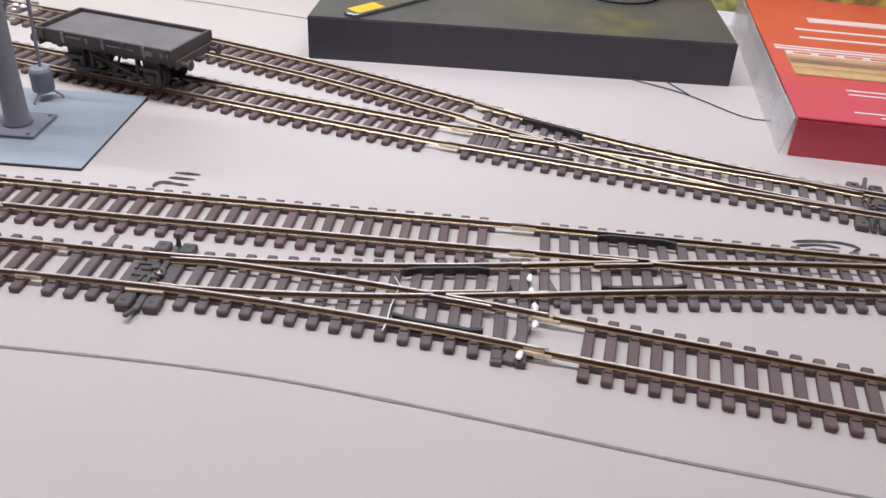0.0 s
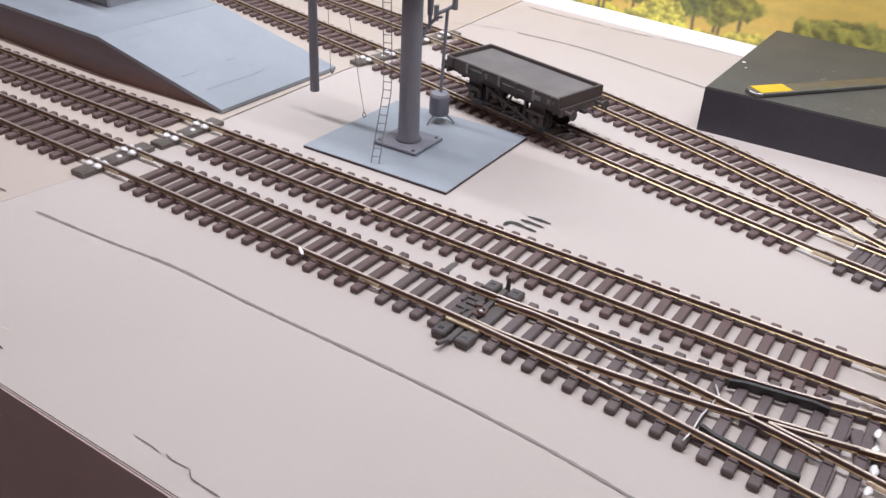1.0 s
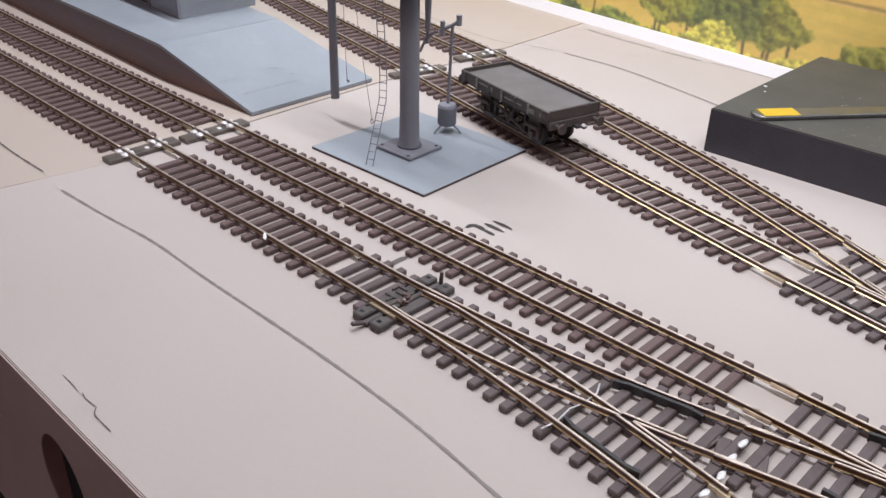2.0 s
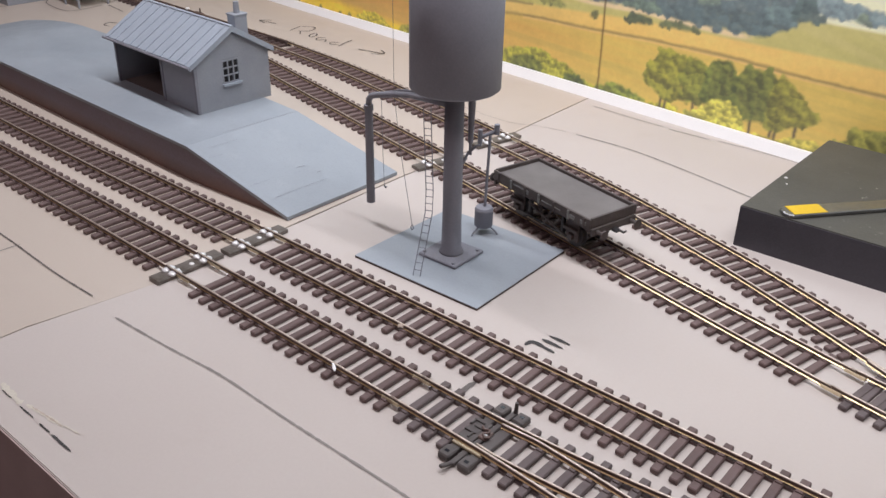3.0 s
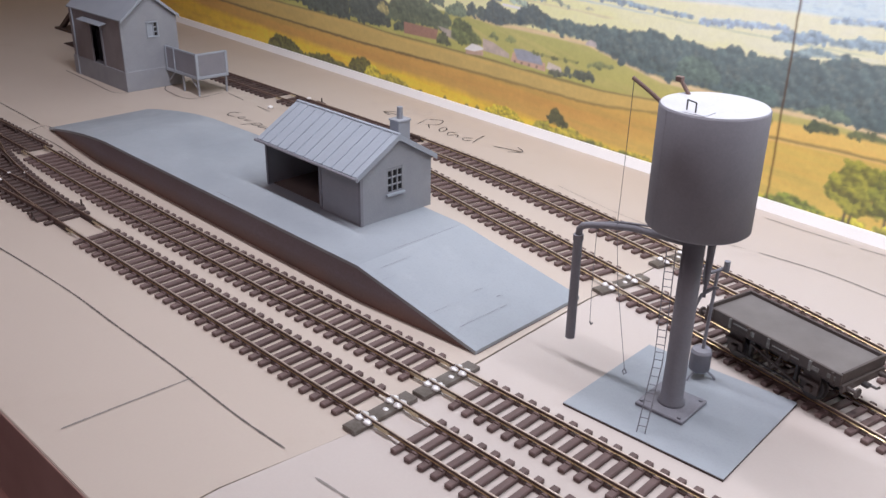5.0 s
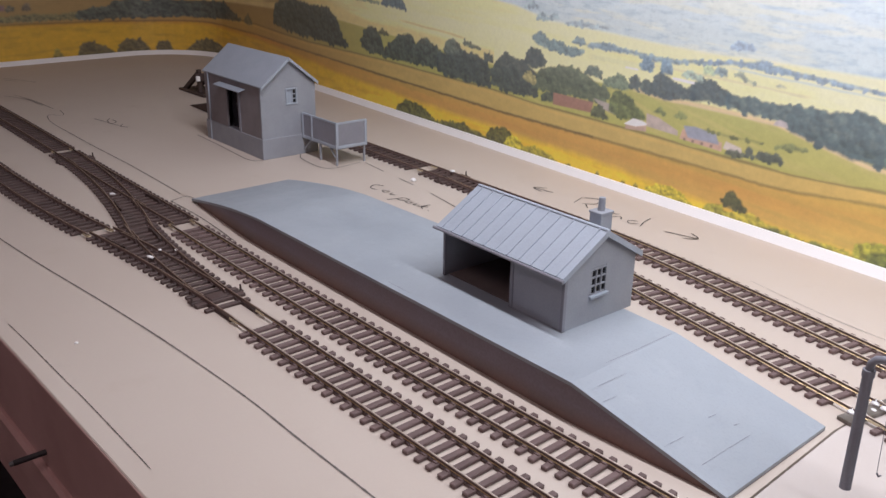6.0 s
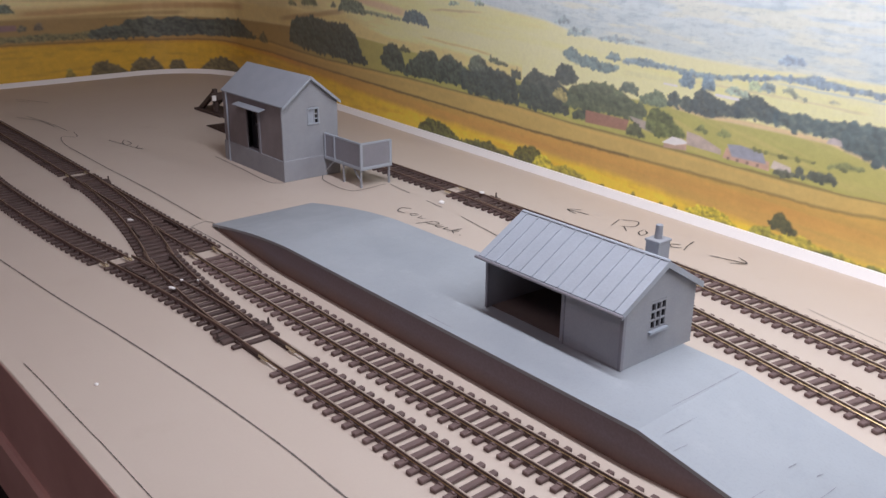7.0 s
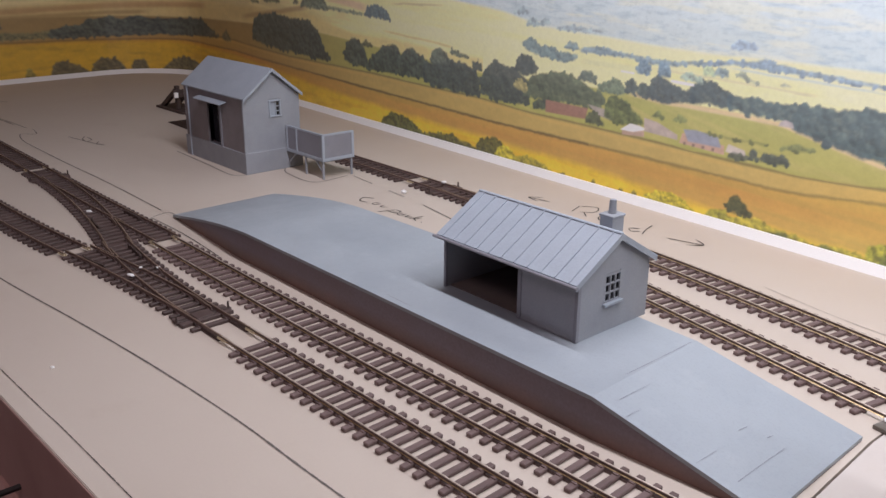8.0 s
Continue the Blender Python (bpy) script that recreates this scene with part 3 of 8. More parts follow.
    lay((1 - above(meadow)) * np.clip(fbm(S * 12 + 5, V * 160 + S * 40, 43) * 1.4, 0, 0.5) * (S > -0.4), tint(srgb(184, 172, 104)))
    lane = line((-0.27, 0.0905), (-0.252, 0.0898), (-0.228, 0.0880), (-0.203, 0.0882), (-0.157, 0.0880), (-0.123, 0.0868), (-0.08, 0.0775), (-0.05, 0.0715), (0.0, 0.0705), (0.036, 0.0690), (0.085, 0.0700), (0.108, 0.0682), (0.15, 0.0680), (0.17, 0.0690))
    lay(np.clip(1.4 - np.abs(V - lane) / 0.0020, 0, 1) * between(-0.262, 0.16, 0.01) * 0.85, tint(srgb(212, 188, 148), 0.06))
    field2 = line((-1.6, 0.071), (-1.2, 0.066), (-1.08, 0.068), (-1.018, 0.068), (-0.938, 0.0643), (-0.849, 0.0615), (-0.651, 0.062), (-0.545, 0.0607), (-0.455, 0.0603), (-0.378, 0.0565), (-0.31, 0.056), (-0.224, 0.0547), (-0.151, 0.0528), (-0.103, 0.0528), (-0.05, 0.056), (0.0, 0.059), (0.06, 0.0625), (0.1, 0.064), (0.25, 0.066), (0.95, 0.07))
    lay(1 - above(field2), tint(pick((214, 178, 92), (184, 160, 92), (158, 124, 62)), 0.08, 0.06))
    lay(np.clip(1.3 - np.abs(V - field2 - 0.0006 * n2) / (0.0011 + 0.0007 * n2), 0, 1) * (S < -0.02) * 0.8, tint(pick((130, 112, 62), (112, 96, 54), (84, 66, 40))))
    lay(np.clip(1.3 - np.abs(V - field2 + 0.0035) / 0.0015, 0, 1) * (S < -0.15) * 0.35, tint(srgb(198, 166, 92)))
    hedge1 = line((-1.55, 0.0605), (-1.468, 0.0595), (-1.381, 0.0575), (-1.29, 0.0545), (-1.195, 0.055), (-1.121, 0.0525), (-1.02, 0.0526), (-0.93, 0.0494), (-0.777, 0.046), (-0.651, 0.0432), (-0.545, 0.0414), (-0.414, 0.0393), (-0.341, 0.0396), (-0.249, 0.0400), (-0.172, 0.0400), (-0.127, 0.0395), (-0.10, 0.041), (-0.045, 0.047), (-0.01, 0.0488), (0.039, 0.0498), (0.088, 0.0522), (0.153, 0.0532), (0.192, 0.0514), (0.25, 0.0514), (0.95, 0.052))
    lay(1 - above(hedge1), tint(pick((200, 172, 82), (190, 150, 72), (180, 124, 38)), 0.08, 0.06))
    streak = fbm(S * 5, V * 200 + S * 8, 31)
    lay((1 - above(hedge1)) * np.clip(streak * 1.1, 0, 0.5), tint(pick((176, 158, 76), (172, 146, 70), (160, 120, 44))))
    lay((1 - above(hedge1)) * np.clip(-streak * 1.0 - 0.1, 0, 0.45), tint(pick((204, 164, 76), (182, 130, 62), (176, 112, 34))))
    lay(np.clip((hedge1 - 0.0035 - V) / 0.006, 0, 1) * np.clip((V - 0.020) / 0.010, 0, 1) * between(-0.62, 0.0, 0.15) * 0.22, tint(srgb(180, 118, 58)))
    dark_hedge = np.where(S < -0.305, 0.85, np.where(S < -0.03, 0.55, 0.75))
    lay(np.clip(1.4 - np.abs(V - hedge1 - 0.0005 * n3 - 0.0004 * leaf) / (0.0013 + 0.0007 * n2), 0, 1) * dark_hedge, tint(pick((130, 106, 58), (92, 78, 46), (96, 72, 36))))
    lay(np.clip(1.2 - np.abs(V - hedge1 + 0.0016) / 0.0009, 0, 1) * (S > -0.03) * 0.7, tint(srgb(214, 176, 112)))
    yellow = line((-1.55, 0.0585), (-1.382, 0.0550), (-1.29, 0.0510), (-1.196, 0.0515), (-1.122, 0.0472), (-1.021, 0.0459), (-0.914, 0.0402), (-0.792, 0.0318), (-0.712, 0.0283), (-0.595, 0.0245), (-0.497, 0.0219), (-0.374, 0.0202), (-0.306, 0.0198), (-0.246, 0.0162), (-0.192, 0.013), (-0.1, 0.010), (0.0, 0.008), (0.2, 0.006), (0.95, 0.008)) + 0.0015 * n2
    lay(1 - above(yellow, 0.007), tint(pick((208, 184, 62), (216, 184, 40), (192, 152, 24)), 0.10, 0.10))
    lay((1 - above(yellow - 0.003, 0.006)) * np.clip(fbm(S * 30, V * 220, 44) * 1.6, 0, 0.6), tint(pick((190, 170, 60), (204, 160, 34), (168, 128, 22)), 0.1, 0.1))

    # woods about the western end
    wood([(-1.536, 0.1208), (-1.515, 0.1183), (-1.507, 0.1083)], [(-1.538, 0.1083), (-1.508, 0.106)], (66, 68, 62))
    roof([(-1.545, 0.080), (-1.508, 0.081), (-1.508, 0.089), (-1.545, 0.090)], (128, 100, 98))
    wood([(-1.508, 0.084), (-1.500, 0.090), (-1.494, 0.084)], [(-1.508, 0.080), (-1.494, 0.080)], (70, 62, 52))
    shrub(-1.477, 0.080, 0.012, 0.014, (76, 62, 52))
    wood([(-1.544, 0.0738), (-1.506, 0.0728), (-1.474, 0.0755), (-1.432, 0.0728), (-1.397, 0.0756)], [(-1.545, 0.0643), (-1.508, 0.064), (-1.467, 0.0635), (-1.425, 0.063), (-1.398, 0.0628)], (80, 70, 48))
    wood([(-1.401, 0.0767), (-1.378, 0.0821), (-1.349, 0.0821), (-1.341, 0.0886), (-1.313, 0.0933), (-1.287, 0.0889), (-1.264, 0.0947), (-1.242, 0.0894), (-1.192, 0.0915), (-1.135, 0.0922), (-1.105, 0.0816), (-1.076, 0.0713)], [(-1.403, 0.0623), (-1.381, 0.0616), (-1.335, 0.061), (-1.29, 0.0604), (-1.245, 0.0615), (-1.195, 0.062), (-1.139, 0.0631), (-1.077, 0.0653)], (52, 52, 48), 1.1)
    wood([(-1.06, 0.072), (-1.045, 0.0816), (-1.031, 0.0713)], [(-1.061, 0.0652), (-1.032, 0.0646)], (74, 66, 52))
    wood([(-1.447, 0.0118), (-1.439, 0.0222), (-1.43, 0.0093)], [(-1.448, 0.003), (-1.431, 0.0021)], (96, 78, 30))
    wood([(-1.408, 0.0124), (-1.399, 0.0282), (-1.385, 0.0296), (-1.366, 0.0208), (-1.346, 0.0101)], [(-1.41, 0.0), (-1.348, -0.0006)], (66, 54, 36))
    wood([(-1.344, 0.0099), (-1.335, 0.0244), (-1.324, 0.0271), (-1.302, 0.0275), (-1.289, 0.0131)], [(-1.346, -0.0008), (-1.29, -0.0016)], (66, 54, 36))
    wood([(-1.279, 0.0127), (-1.274, 0.0236), (-1.257, 0.0224), (-1.25, 0.0029)], [(-1.28, -0.0012), (-1.25, 0.0)], (66, 54, 36))
    wood([(-1.233, 0.0068), (-1.209, 0.025), (-1.186, 0.029), (-1.16, 0.0256), (-1.146, 0.0162), (-1.134, 0.0067)], [(-1.233, 0.0), (-1.135, 0.0)], (70, 58, 38))

    # the dark belt above the strips
    wood([(-0.955, 0.0939), (-0.948, 0.1068), (-0.928, 0.1129), (-0.884, 0.1168), (-0.845, 0.1137), (-0.838, 0.1114), (-0.823, 0.1146), (-0.795, 0.1126), (-0.775, 0.1059), (-0.764, 0.0958), (-0.758, 0.0826), (-0.742, 0.0733)], [(-0.957, 0.0749), (-0.912, 0.0692), (-0.864, 0.0681), (-0.819, 0.067), (-0.776, 0.0653), (-0.743, 0.0663)], (56, 60, 58), 1.1)
    wood([(-0.71, 0.0808), (-0.703, 0.0949), (-0.692, 0.1012), (-0.68, 0.1004), (-0.664, 0.0922), (-0.658, 0.0801)], [(-0.711, 0.0714), (-0.692, 0.0682), (-0.658, 0.0671)], (62, 66, 60), 1.2)
    wood([(-0.672, 0.094), (-0.660, 0.099), (-0.646, 0.094)], [(-0.672, 0.091), (-0.646, 0.092)], (84, 80, 60))
    wood([(-0.658, 0.0749), (-0.643, 0.0856), (-0.633, 0.0936), (-0.622, 0.0984), (-0.607, 0.1012), (-0.595, 0.0987), (-0.59, 0.0913), (-0.58, 0.0979), (-0.57, 0.0995), (-0.556, 0.0962), (-0.546, 0.0903)], [(-0.658, 0.0671), (-0.606, 0.0665), (-0.575, 0.0675), (-0.545, 0.0672)], (62, 68, 62), 1.2)
    wood([(-0.548, 0.0865), (-0.536, 0.0896), (-0.504, 0.094), (-0.495, 0.0928), (-0.478, 0.0931), (-0.46, 0.0881), (-0.454, 0.0747)], [(-0.547, 0.0664), (-0.517, 0.0623), (-0.49, 0.0605), (-0.453, 0.0615)], (64, 70, 68), 0.8)
    wood([(-0.536, 0.0891), (-0.533, 0.1005), (-0.52, 0.1041), (-0.509, 0.1024), (-0.503, 0.093)], [(-0.536, 0.0868), (-0.502, 0.0885)], (92, 96, 86))
    wood([(-0.501, 0.1022), (-0.5, 0.1051), (-0.495, 0.1034), (-0.483, 0.1014), (-0.472, 0.0999)], [(-0.501, 0.0988), (-0.483, 0.0975), (-0.472, 0.0971)], (92, 96, 80))
    wood([(-0.466, 0.0951), (-0.458, 0.0972), (-0.451, 0.0947)], [(-0.465, 0.0853), (-0.45, 0.0872)], (70, 78, 74))
    wood([(-0.454, 0.0768), (-0.449, 0.0895), (-0.441, 0.098), (-0.43, 0.1015), (-0.42, 0.0994), (-0.409, 0.0977), (-0.395, 0.0942), (-0.382, 0.0847)], [(-0.453, 0.0648), (-0.435, 0.062), (-0.415, 0.0623), (-0.38, 0.0633)], (70, 78, 74), 0.8)
    wood([(-0.404, 0.0982), (-0.4, 0.1065), (-0.392, 0.111), (-0.381, 0.1087), (-0.373, 0.1000)], [(-0.404, 0.0931), (-0.388, 0.0901), (-0.372, 0.0941)], (66, 76, 74), 0.8)
    wood([(-0.387, 0.0809), (-0.383, 0.0906), (-0.374, 0.0959), (-0.354, 0.101), (-0.339, 0.1004), (-0.332, 0.0984), (-0.317, 0.0966), (-0.308, 0.0922), (-0.292, 0.0861)], [(-0.386, 0.0716), (-0.358, 0.0709), (-0.331, 0.0721), (-0.312, 0.0728), (-0.29, 0.0731)], (86, 96, 74))
    wood([(-0.404, 0.082), (-0.396, 0.089), (-0.386, 0.081)], [(-0.404, 0.078), (-0.386, 0.074)], (164, 156, 104))
    wood([(-0.377, 0.0678), (-0.37, 0.072), (-0.359, 0.0707)], [(-0.376, 0.0607), (-0.358, 0.0626)], (70, 80, 68))
    wood([(-0.322, 0.0978), (-0.315, 0.1045), (-0.306, 0.1047), (-0.3, 0.098)], [(-0.322, 0.095), (-0.3, 0.0934)], (92, 106, 96))
    wood([(-0.298, 0.0935), (-0.29, 0.0984), (-0.282, 0.1014), (-0.273, 0.0999), (-0.268, 0.096)], [(-0.298, 0.088), (-0.283, 0.0873), (-0.267, 0.0888)], (106, 122, 100))
    wood([(-0.268, 0.0988), (-0.264, 0.1035), (-0.257, 0.1003)], [(-0.267, 0.0907), (-0.256, 0.0897)], (72, 86, 86))
    wood([(-0.256, 0.0969), (-0.25, 0.1026), (-0.244, 0.0986)], [(-0.255, 0.0898), (-0.243, 0.089)], (72, 86, 84))
    wood([(-0.245, 0.0976), (-0.241, 0.1061), (-0.234, 0.1093), (-0.226, 0.1073), (-0.217, 0.1026), (-0.208, 0.1014), (-0.2, 0.1043)], [(-0.244, 0.0888), (-0.228, 0.0869), (-0.213, 0.0902), (-0.198, 0.0911)], (66, 80, 84), 0.8)
    wood([(-0.202, 0.1032), (-0.197, 0.1105), (-0.188, 0.1118), (-0.18, 0.1096), (-0.173, 0.1062), (-0.167, 0.1034)], [(-0.2, 0.0912), (-0.185, 0.0916), (-0.165, 0.0907)], (64, 80, 84), 0.8)
    wood([(-0.168, 0.1044), (-0.15, 0.1035), (-0.12, 0.1030), (-0.092, 0.1052), (-0.066, 0.1077), (-0.051, 0.1059), (-0.026, 0.1047), (-0.003, 0.1052), (0.023, 0.1037), (0.047, 0.1066), (0.066, 0.1074), (0.084, 0.1128), (0.098, 0.1128), (0.13, 0.112), (0.17, 0.108), (0.19, 0.102)],
         [(-0.166, 0.0905), (-0.124, 0.0895), (-0.112, 0.0835), (-0.089, 0.0785), (-0.061, 0.0735), (0.036, 0.0707), (0.061, 0.0721), (0.085, 0.0713), (0.108, 0.0697), (0.15, 0.0696), (0.17, 0.0702), (0.186, 0.0791), (0.19, 0.08)], (70, 90, 94), 0.9)
    wood([(0.186, 0.101), (0.21, 0.103), (0.24, 0.098), (0.30, 0.10), (0.60, 0.104)], [(0.186, 0.090), (0.30, 0.090), (0.60, 0.088)], (104, 124, 128))
    wood([(-0.04, 0.0838), (-0.034, 0.0914), (-0.02, 0.0953), (-0.009, 0.0924), (-0.002, 0.0864)], [(-0.038, 0.0757), (-0.001, 0.0779)], (90, 108, 98))
    wood([(0.007, 0.0772), (0.012, 0.083), (0.03, 0.0853), (0.043, 0.0813)], [(0.008, 0.0715), (0.044, 0.0722)], (88, 108, 104))
    wood([(0.062, 0.0745), (0.076, 0.0791), (0.087, 0.0782), (0.094, 0.0743)], [(0.063, 0.0713), (0.095, 0.0714)], (96, 114, 98))
    wood([(0.12, 0.086), (0.127, 0.0932), (0.137, 0.0915)], [(0.12, 0.0825), (0.139, 0.0848)], (106, 122, 104))
    roof([(0.1414, 0.0889), (0.1484, 0.0902), (0.146, 0.0939), (0.142, 0.0925)], (226, 220, 196))
    wood([(0.168, 0.0859), (0.172, 0.0929), (0.181, 0.092), (0.189, 0.0980)], [(0.169, 0.0800), (0.178, 0.0800), (0.194, 0.0810)], (92, 112, 110))
    wood([(0.186, 0.0894), (0.187, 0.0983), (0.198, 0.1002), (0.202, 0.0909), (0.208, 0.0894)], [(0.188, 0.0842), (0.2, 0.0838), (0.209, 0.0862)], (66, 84, 78))
    shrub(0.228, 0.0893, 0.007, 0.008, (108, 122, 100))

    # copses higher up the slopes, bluer with distance
    wood([(-0.955, 0.1294), (-0.946, 0.1345), (-0.932, 0.1299)], [(-0.955, 0.1263), (-0.933, 0.1262)], (104, 98, 74))
    wood([(-0.916, 0.1332), (-0.902, 0.1399), (-0.874, 0.1385), (-0.868, 0.1316)], [(-0.916, 0.1287), (-0.868, 0.1294)], (104, 98, 74))
    wood([(-0.831, 0.1339), (-0.825, 0.1392), (-0.818, 0.1333)], [(-0.831, 0.1304), (-0.818, 0.1305)], (100, 96, 76))
    wood([(-0.812, 0.1336), (-0.8, 0.1454), (-0.773, 0.1442), (-0.753, 0.1406), (-0.744, 0.1312)], [(-0.812, 0.1281), (-0.774, 0.1272), (-0.744, 0.1272)], (98, 102, 88))
    wood([(-0.747, 0.133), (-0.709, 0.1316), (-0.666, 0.1295)], [(-0.747, 0.129), (-0.709, 0.1277), (-0.666, 0.1264)], (128, 128, 104))
    wood([(-0.664, 0.1291), (-0.655, 0.1384), (-0.639, 0.1407), (-0.623, 0.1381), (-0.612, 0.1316), (-0.608, 0.1253)], [(-0.664, 0.1266), (-0.639, 0.1253), (-0.608, 0.1241)], (84, 96, 104), 0.7)
    wood([(-0.572, 0.1531), (-0.562, 0.1554), (-0.553, 0.1531)], [(-0.572, 0.1508), (-0.553, 0.1508)], (150, 156, 140))
    wood([(-0.528, 0.1551), (-0.521, 0.1577), (-0.512, 0.155)], [(-0.528, 0.1529), (-0.512, 0.1528)], (150, 158, 150))
    wood([(-0.395, 0.1208), (-0.387, 0.1266), (-0.377, 0.1261), (-0.374, 0.122), (-0.362, 0.1207), (-0.352, 0.1203), (-0.347, 0.1174), (-0.336, 0.1182), (-0.325, 0.1156)], [(-0.394, 0.1178), (-0.385, 0.1128), (-0.375, 0.1108), (-0.355, 0.1088), (-0.338, 0.1069), (-0.325, 0.1118)], (112, 134, 136))
    wood([(-0.339, 0.1216), (-0.334, 0.126), (-0.326, 0.1258), (-0.322, 0.1216)], [(-0.339, 0.1197), (-0.321, 0.1198)], (112, 134, 140))
    wood([(-0.321, 0.1217), (-0.306, 0.1252), (-0.291, 0.125), (-0.278, 0.1223), (-0.265, 0.1225), (-0.243, 0.1207), (-0.233, 0.1206), (-0.208, 0.1224), (-0.19, 0.1246)], [(-0.321, 0.118), (-0.287, 0.1186), (-0.264, 0.1186), (-0.232, 0.1156), (-0.189, 0.121)], (126, 148, 158))
    wood([(-0.257, 0.1137), (-0.254, 0.1194), (-0.246, 0.1186), (-0.243, 0.1111)], [(-0.256, 0.1076), (-0.242, 0.1077)], (112, 136, 152))
    wood([(-0.236, 0.1147), (-0.233, 0.1194), (-0.226, 0.1176), (-0.223, 0.1111)], [(-0.235, 0.1079), (-0.223, 0.1078)], (112, 136, 152))
    wood([(-0.215, 0.111), (-0.205, 0.1145), (-0.193, 0.110)], [(-0.215, 0.108), (-0.193, 0.1075)], (160, 178, 162))
    wood([(-0.194, 0.1175), (-0.191, 0.122), (-0.186, 0.1211), (-0.183, 0.1174)], [(-0.194, 0.1135), (-0.182, 0.1134)], (168, 184, 150))
    wood([(-0.184, 0.118), (-0.18, 0.1218), (-0.174, 0.121), (-0.17, 0.1159)], [(-0.184, 0.114), (-0.17, 0.1143)], (126, 146, 150))
    wood([(-0.19, 0.1238), (-0.168, 0.1273), (-0.151, 0.1286), (-0.143, 0.1310), (-0.135, 0.1285), (-0.116, 0.1268), (-0.07, 0.1240), (-0.03, 0.1225)], [(-0.189, 0.1206), (-0.167, 0.1235), (-0.146, 0.1231), (-0.115, 0.1224), (-0.07, 0.121), (-0.03, 0.119)], (124, 146, 164))
    wood([(-0.172, 0.1379), (-0.166, 0.142), (-0.157, 0.1418), (-0.15, 0.1387)], [(-0.171, 0.1348), (-0.15, 0.1357)], (156, 176, 192))
    wood([(-0.407, 0.1468), (-0.396, 0.1516), (-0.387, 0.1493)], [(-0.407, 0.1448), (-0.387, 0.1454)], (150, 168, 172))
    wood([(-0.389, 0.1393), (-0.382, 0.1438), (-0.374, 0.1396)], [(-0.389, 0.1354), (-0.373, 0.1352)], (140, 158, 160))
    wood([(-0.372, 0.1407), (-0.366, 0.1441), (-0.359, 0.1408)], [(-0.372, 0.1383), (-0.359, 0.138)], (148, 166, 168))
    wood([(-0.351, 0.1377), (-0.332, 0.1403), (-0.313, 0.1392), (-0.296, 0.138)], [(-0.35, 0.1349), (-0.325, 0.1349), (-0.296, 0.1358)], (158, 174, 176))
    wood([(-0.164, 0.1175), (-0.16, 0.1204), (-0.155, 0.1164), (-0.146, 0.1137)], [(-0.164, 0.116), (-0.146, 0.1118)], (150, 160, 140))
    wood([(-0.13, 0.1145), (-0.126, 0.1166), (-0.12, 0.1145)], [(-0.13, 0.113), (-0.12, 0.1134)], (160, 166, 146))
    wood([(0.041, 0.1085), (0.061, 0.1141), (0.076, 0.1123), (0.084, 0.1121)], [(0.041, 0.1057), (0.084, 0.1101)], (120, 142, 150))
    wood([(0.034, 0.1178), (0.038, 0.1221), (0.052, 0.1219), (0.059, 0.1258), (0.069, 0.123)], [(0.034, 0.1149), (0.053, 0.1143), (0.07, 0.1169)], (132, 154, 172))
    wood([(-0.024, 0.1216), (0.002, 0.1237), (0.027, 0.1249), (0.043, 0.1257)], [(-0.024, 0.117), (0.003, 0.1185), (0.044, 0.1215)], (150, 170, 190))
    wood([(0.071, 0.1206), (0.088, 0.1246), (0.104, 0.1251), (0.14, 0.122)], [(0.072, 0.1158), (0.106, 0.1186), (0.14, 0.118)], (132, 154, 168))
    wood([(0.068, 0.1341), (0.086, 0.1352), (0.102, 0.1354), (0.15, 0.133)], [(0.069, 0.1301), (0.103, 0.1322), (0.15, 0.130)], (150, 172, 192))

    # farm buildings among their trees
    roof([(-0.3602, 0.0603), (-0.3107, 0.0613), (-0.308, 0.071), (-0.3606, 0.0715)], (150, 112, 94))
    roof([(-0.2956, 0.0670), (-0.2771, 0.0644), (-0.2816, 0.0726), (-0.3084, 0.0748)], (164, 154, 144))
    wood([(-0.311, 0.0637), (-0.305, 0.0695), (-0.298, 0.0698), (-0.289, 0.0628)], [(-0.31, 0.0589), (-0.288, 0.059)], (84, 90, 66))
    wood([(-0.289, 0.0779), (-0.285, 0.0851), (-0.279, 0.0876), (-0.268, 0.0855), (-0.257, 0.0786), (-0.247, 0.0711)], [(-0.288, 0.0667), (-0.275, 0.063), (-0.247, 0.0666)], (94, 104, 62), 1.3)
    roof([(-0.2682, 0.0552), (-0.2445, 0.0569), (-0.2451, 0.0624), (-0.2682, 0.0595)], (176, 150, 132))
    roof([(-0.27, 0.0591), (-0.2558, 0.0594), (-0.2425, 0.0633), (-0.2499, 0.0652), (-0.26, 0.0656)], (240, 236, 234))
    roof([(-0.2451, 0.0619), (-0.2113, 0.0603), (-0.2117, 0.0643), (-0.2323, 0.0711), (-0.2459, 0.0727)], (176, 162, 152))
    roof([(-0.2094, 0.0585), (-0.1677, 0.0565), (-0.1683, 0.0635), (-0.2071, 0.0669)], (184, 152, 132))
    roof([(-0.2012, 0.0610), (-0.1707, 0.0613), (-0.1747, 0.069), (-0.1949, 0.071), (-0.2065, 0.0697)], (142, 146, 158))
    for s in (-0.2055, -0.197, -0.188, -0.179):
        roof([(s, 0.0578), (s + 0.0022, 0.0578), (s + 0.0022, 0.0600), (s, 0.0600)], (120, 98, 90))
    roof([(-0.1669, 0.0594), (-0.1486, 0.0576), (-0.1507, 0.063), (-0.1649, 0.0654)], (192, 182, 172))
    wood([(-0.165, 0.0575), (-0.16, 0.061), (-0.147, 0.0588)], [(-0.164, 0.055), (-0.146, 0.0556)], (84, 90, 76))
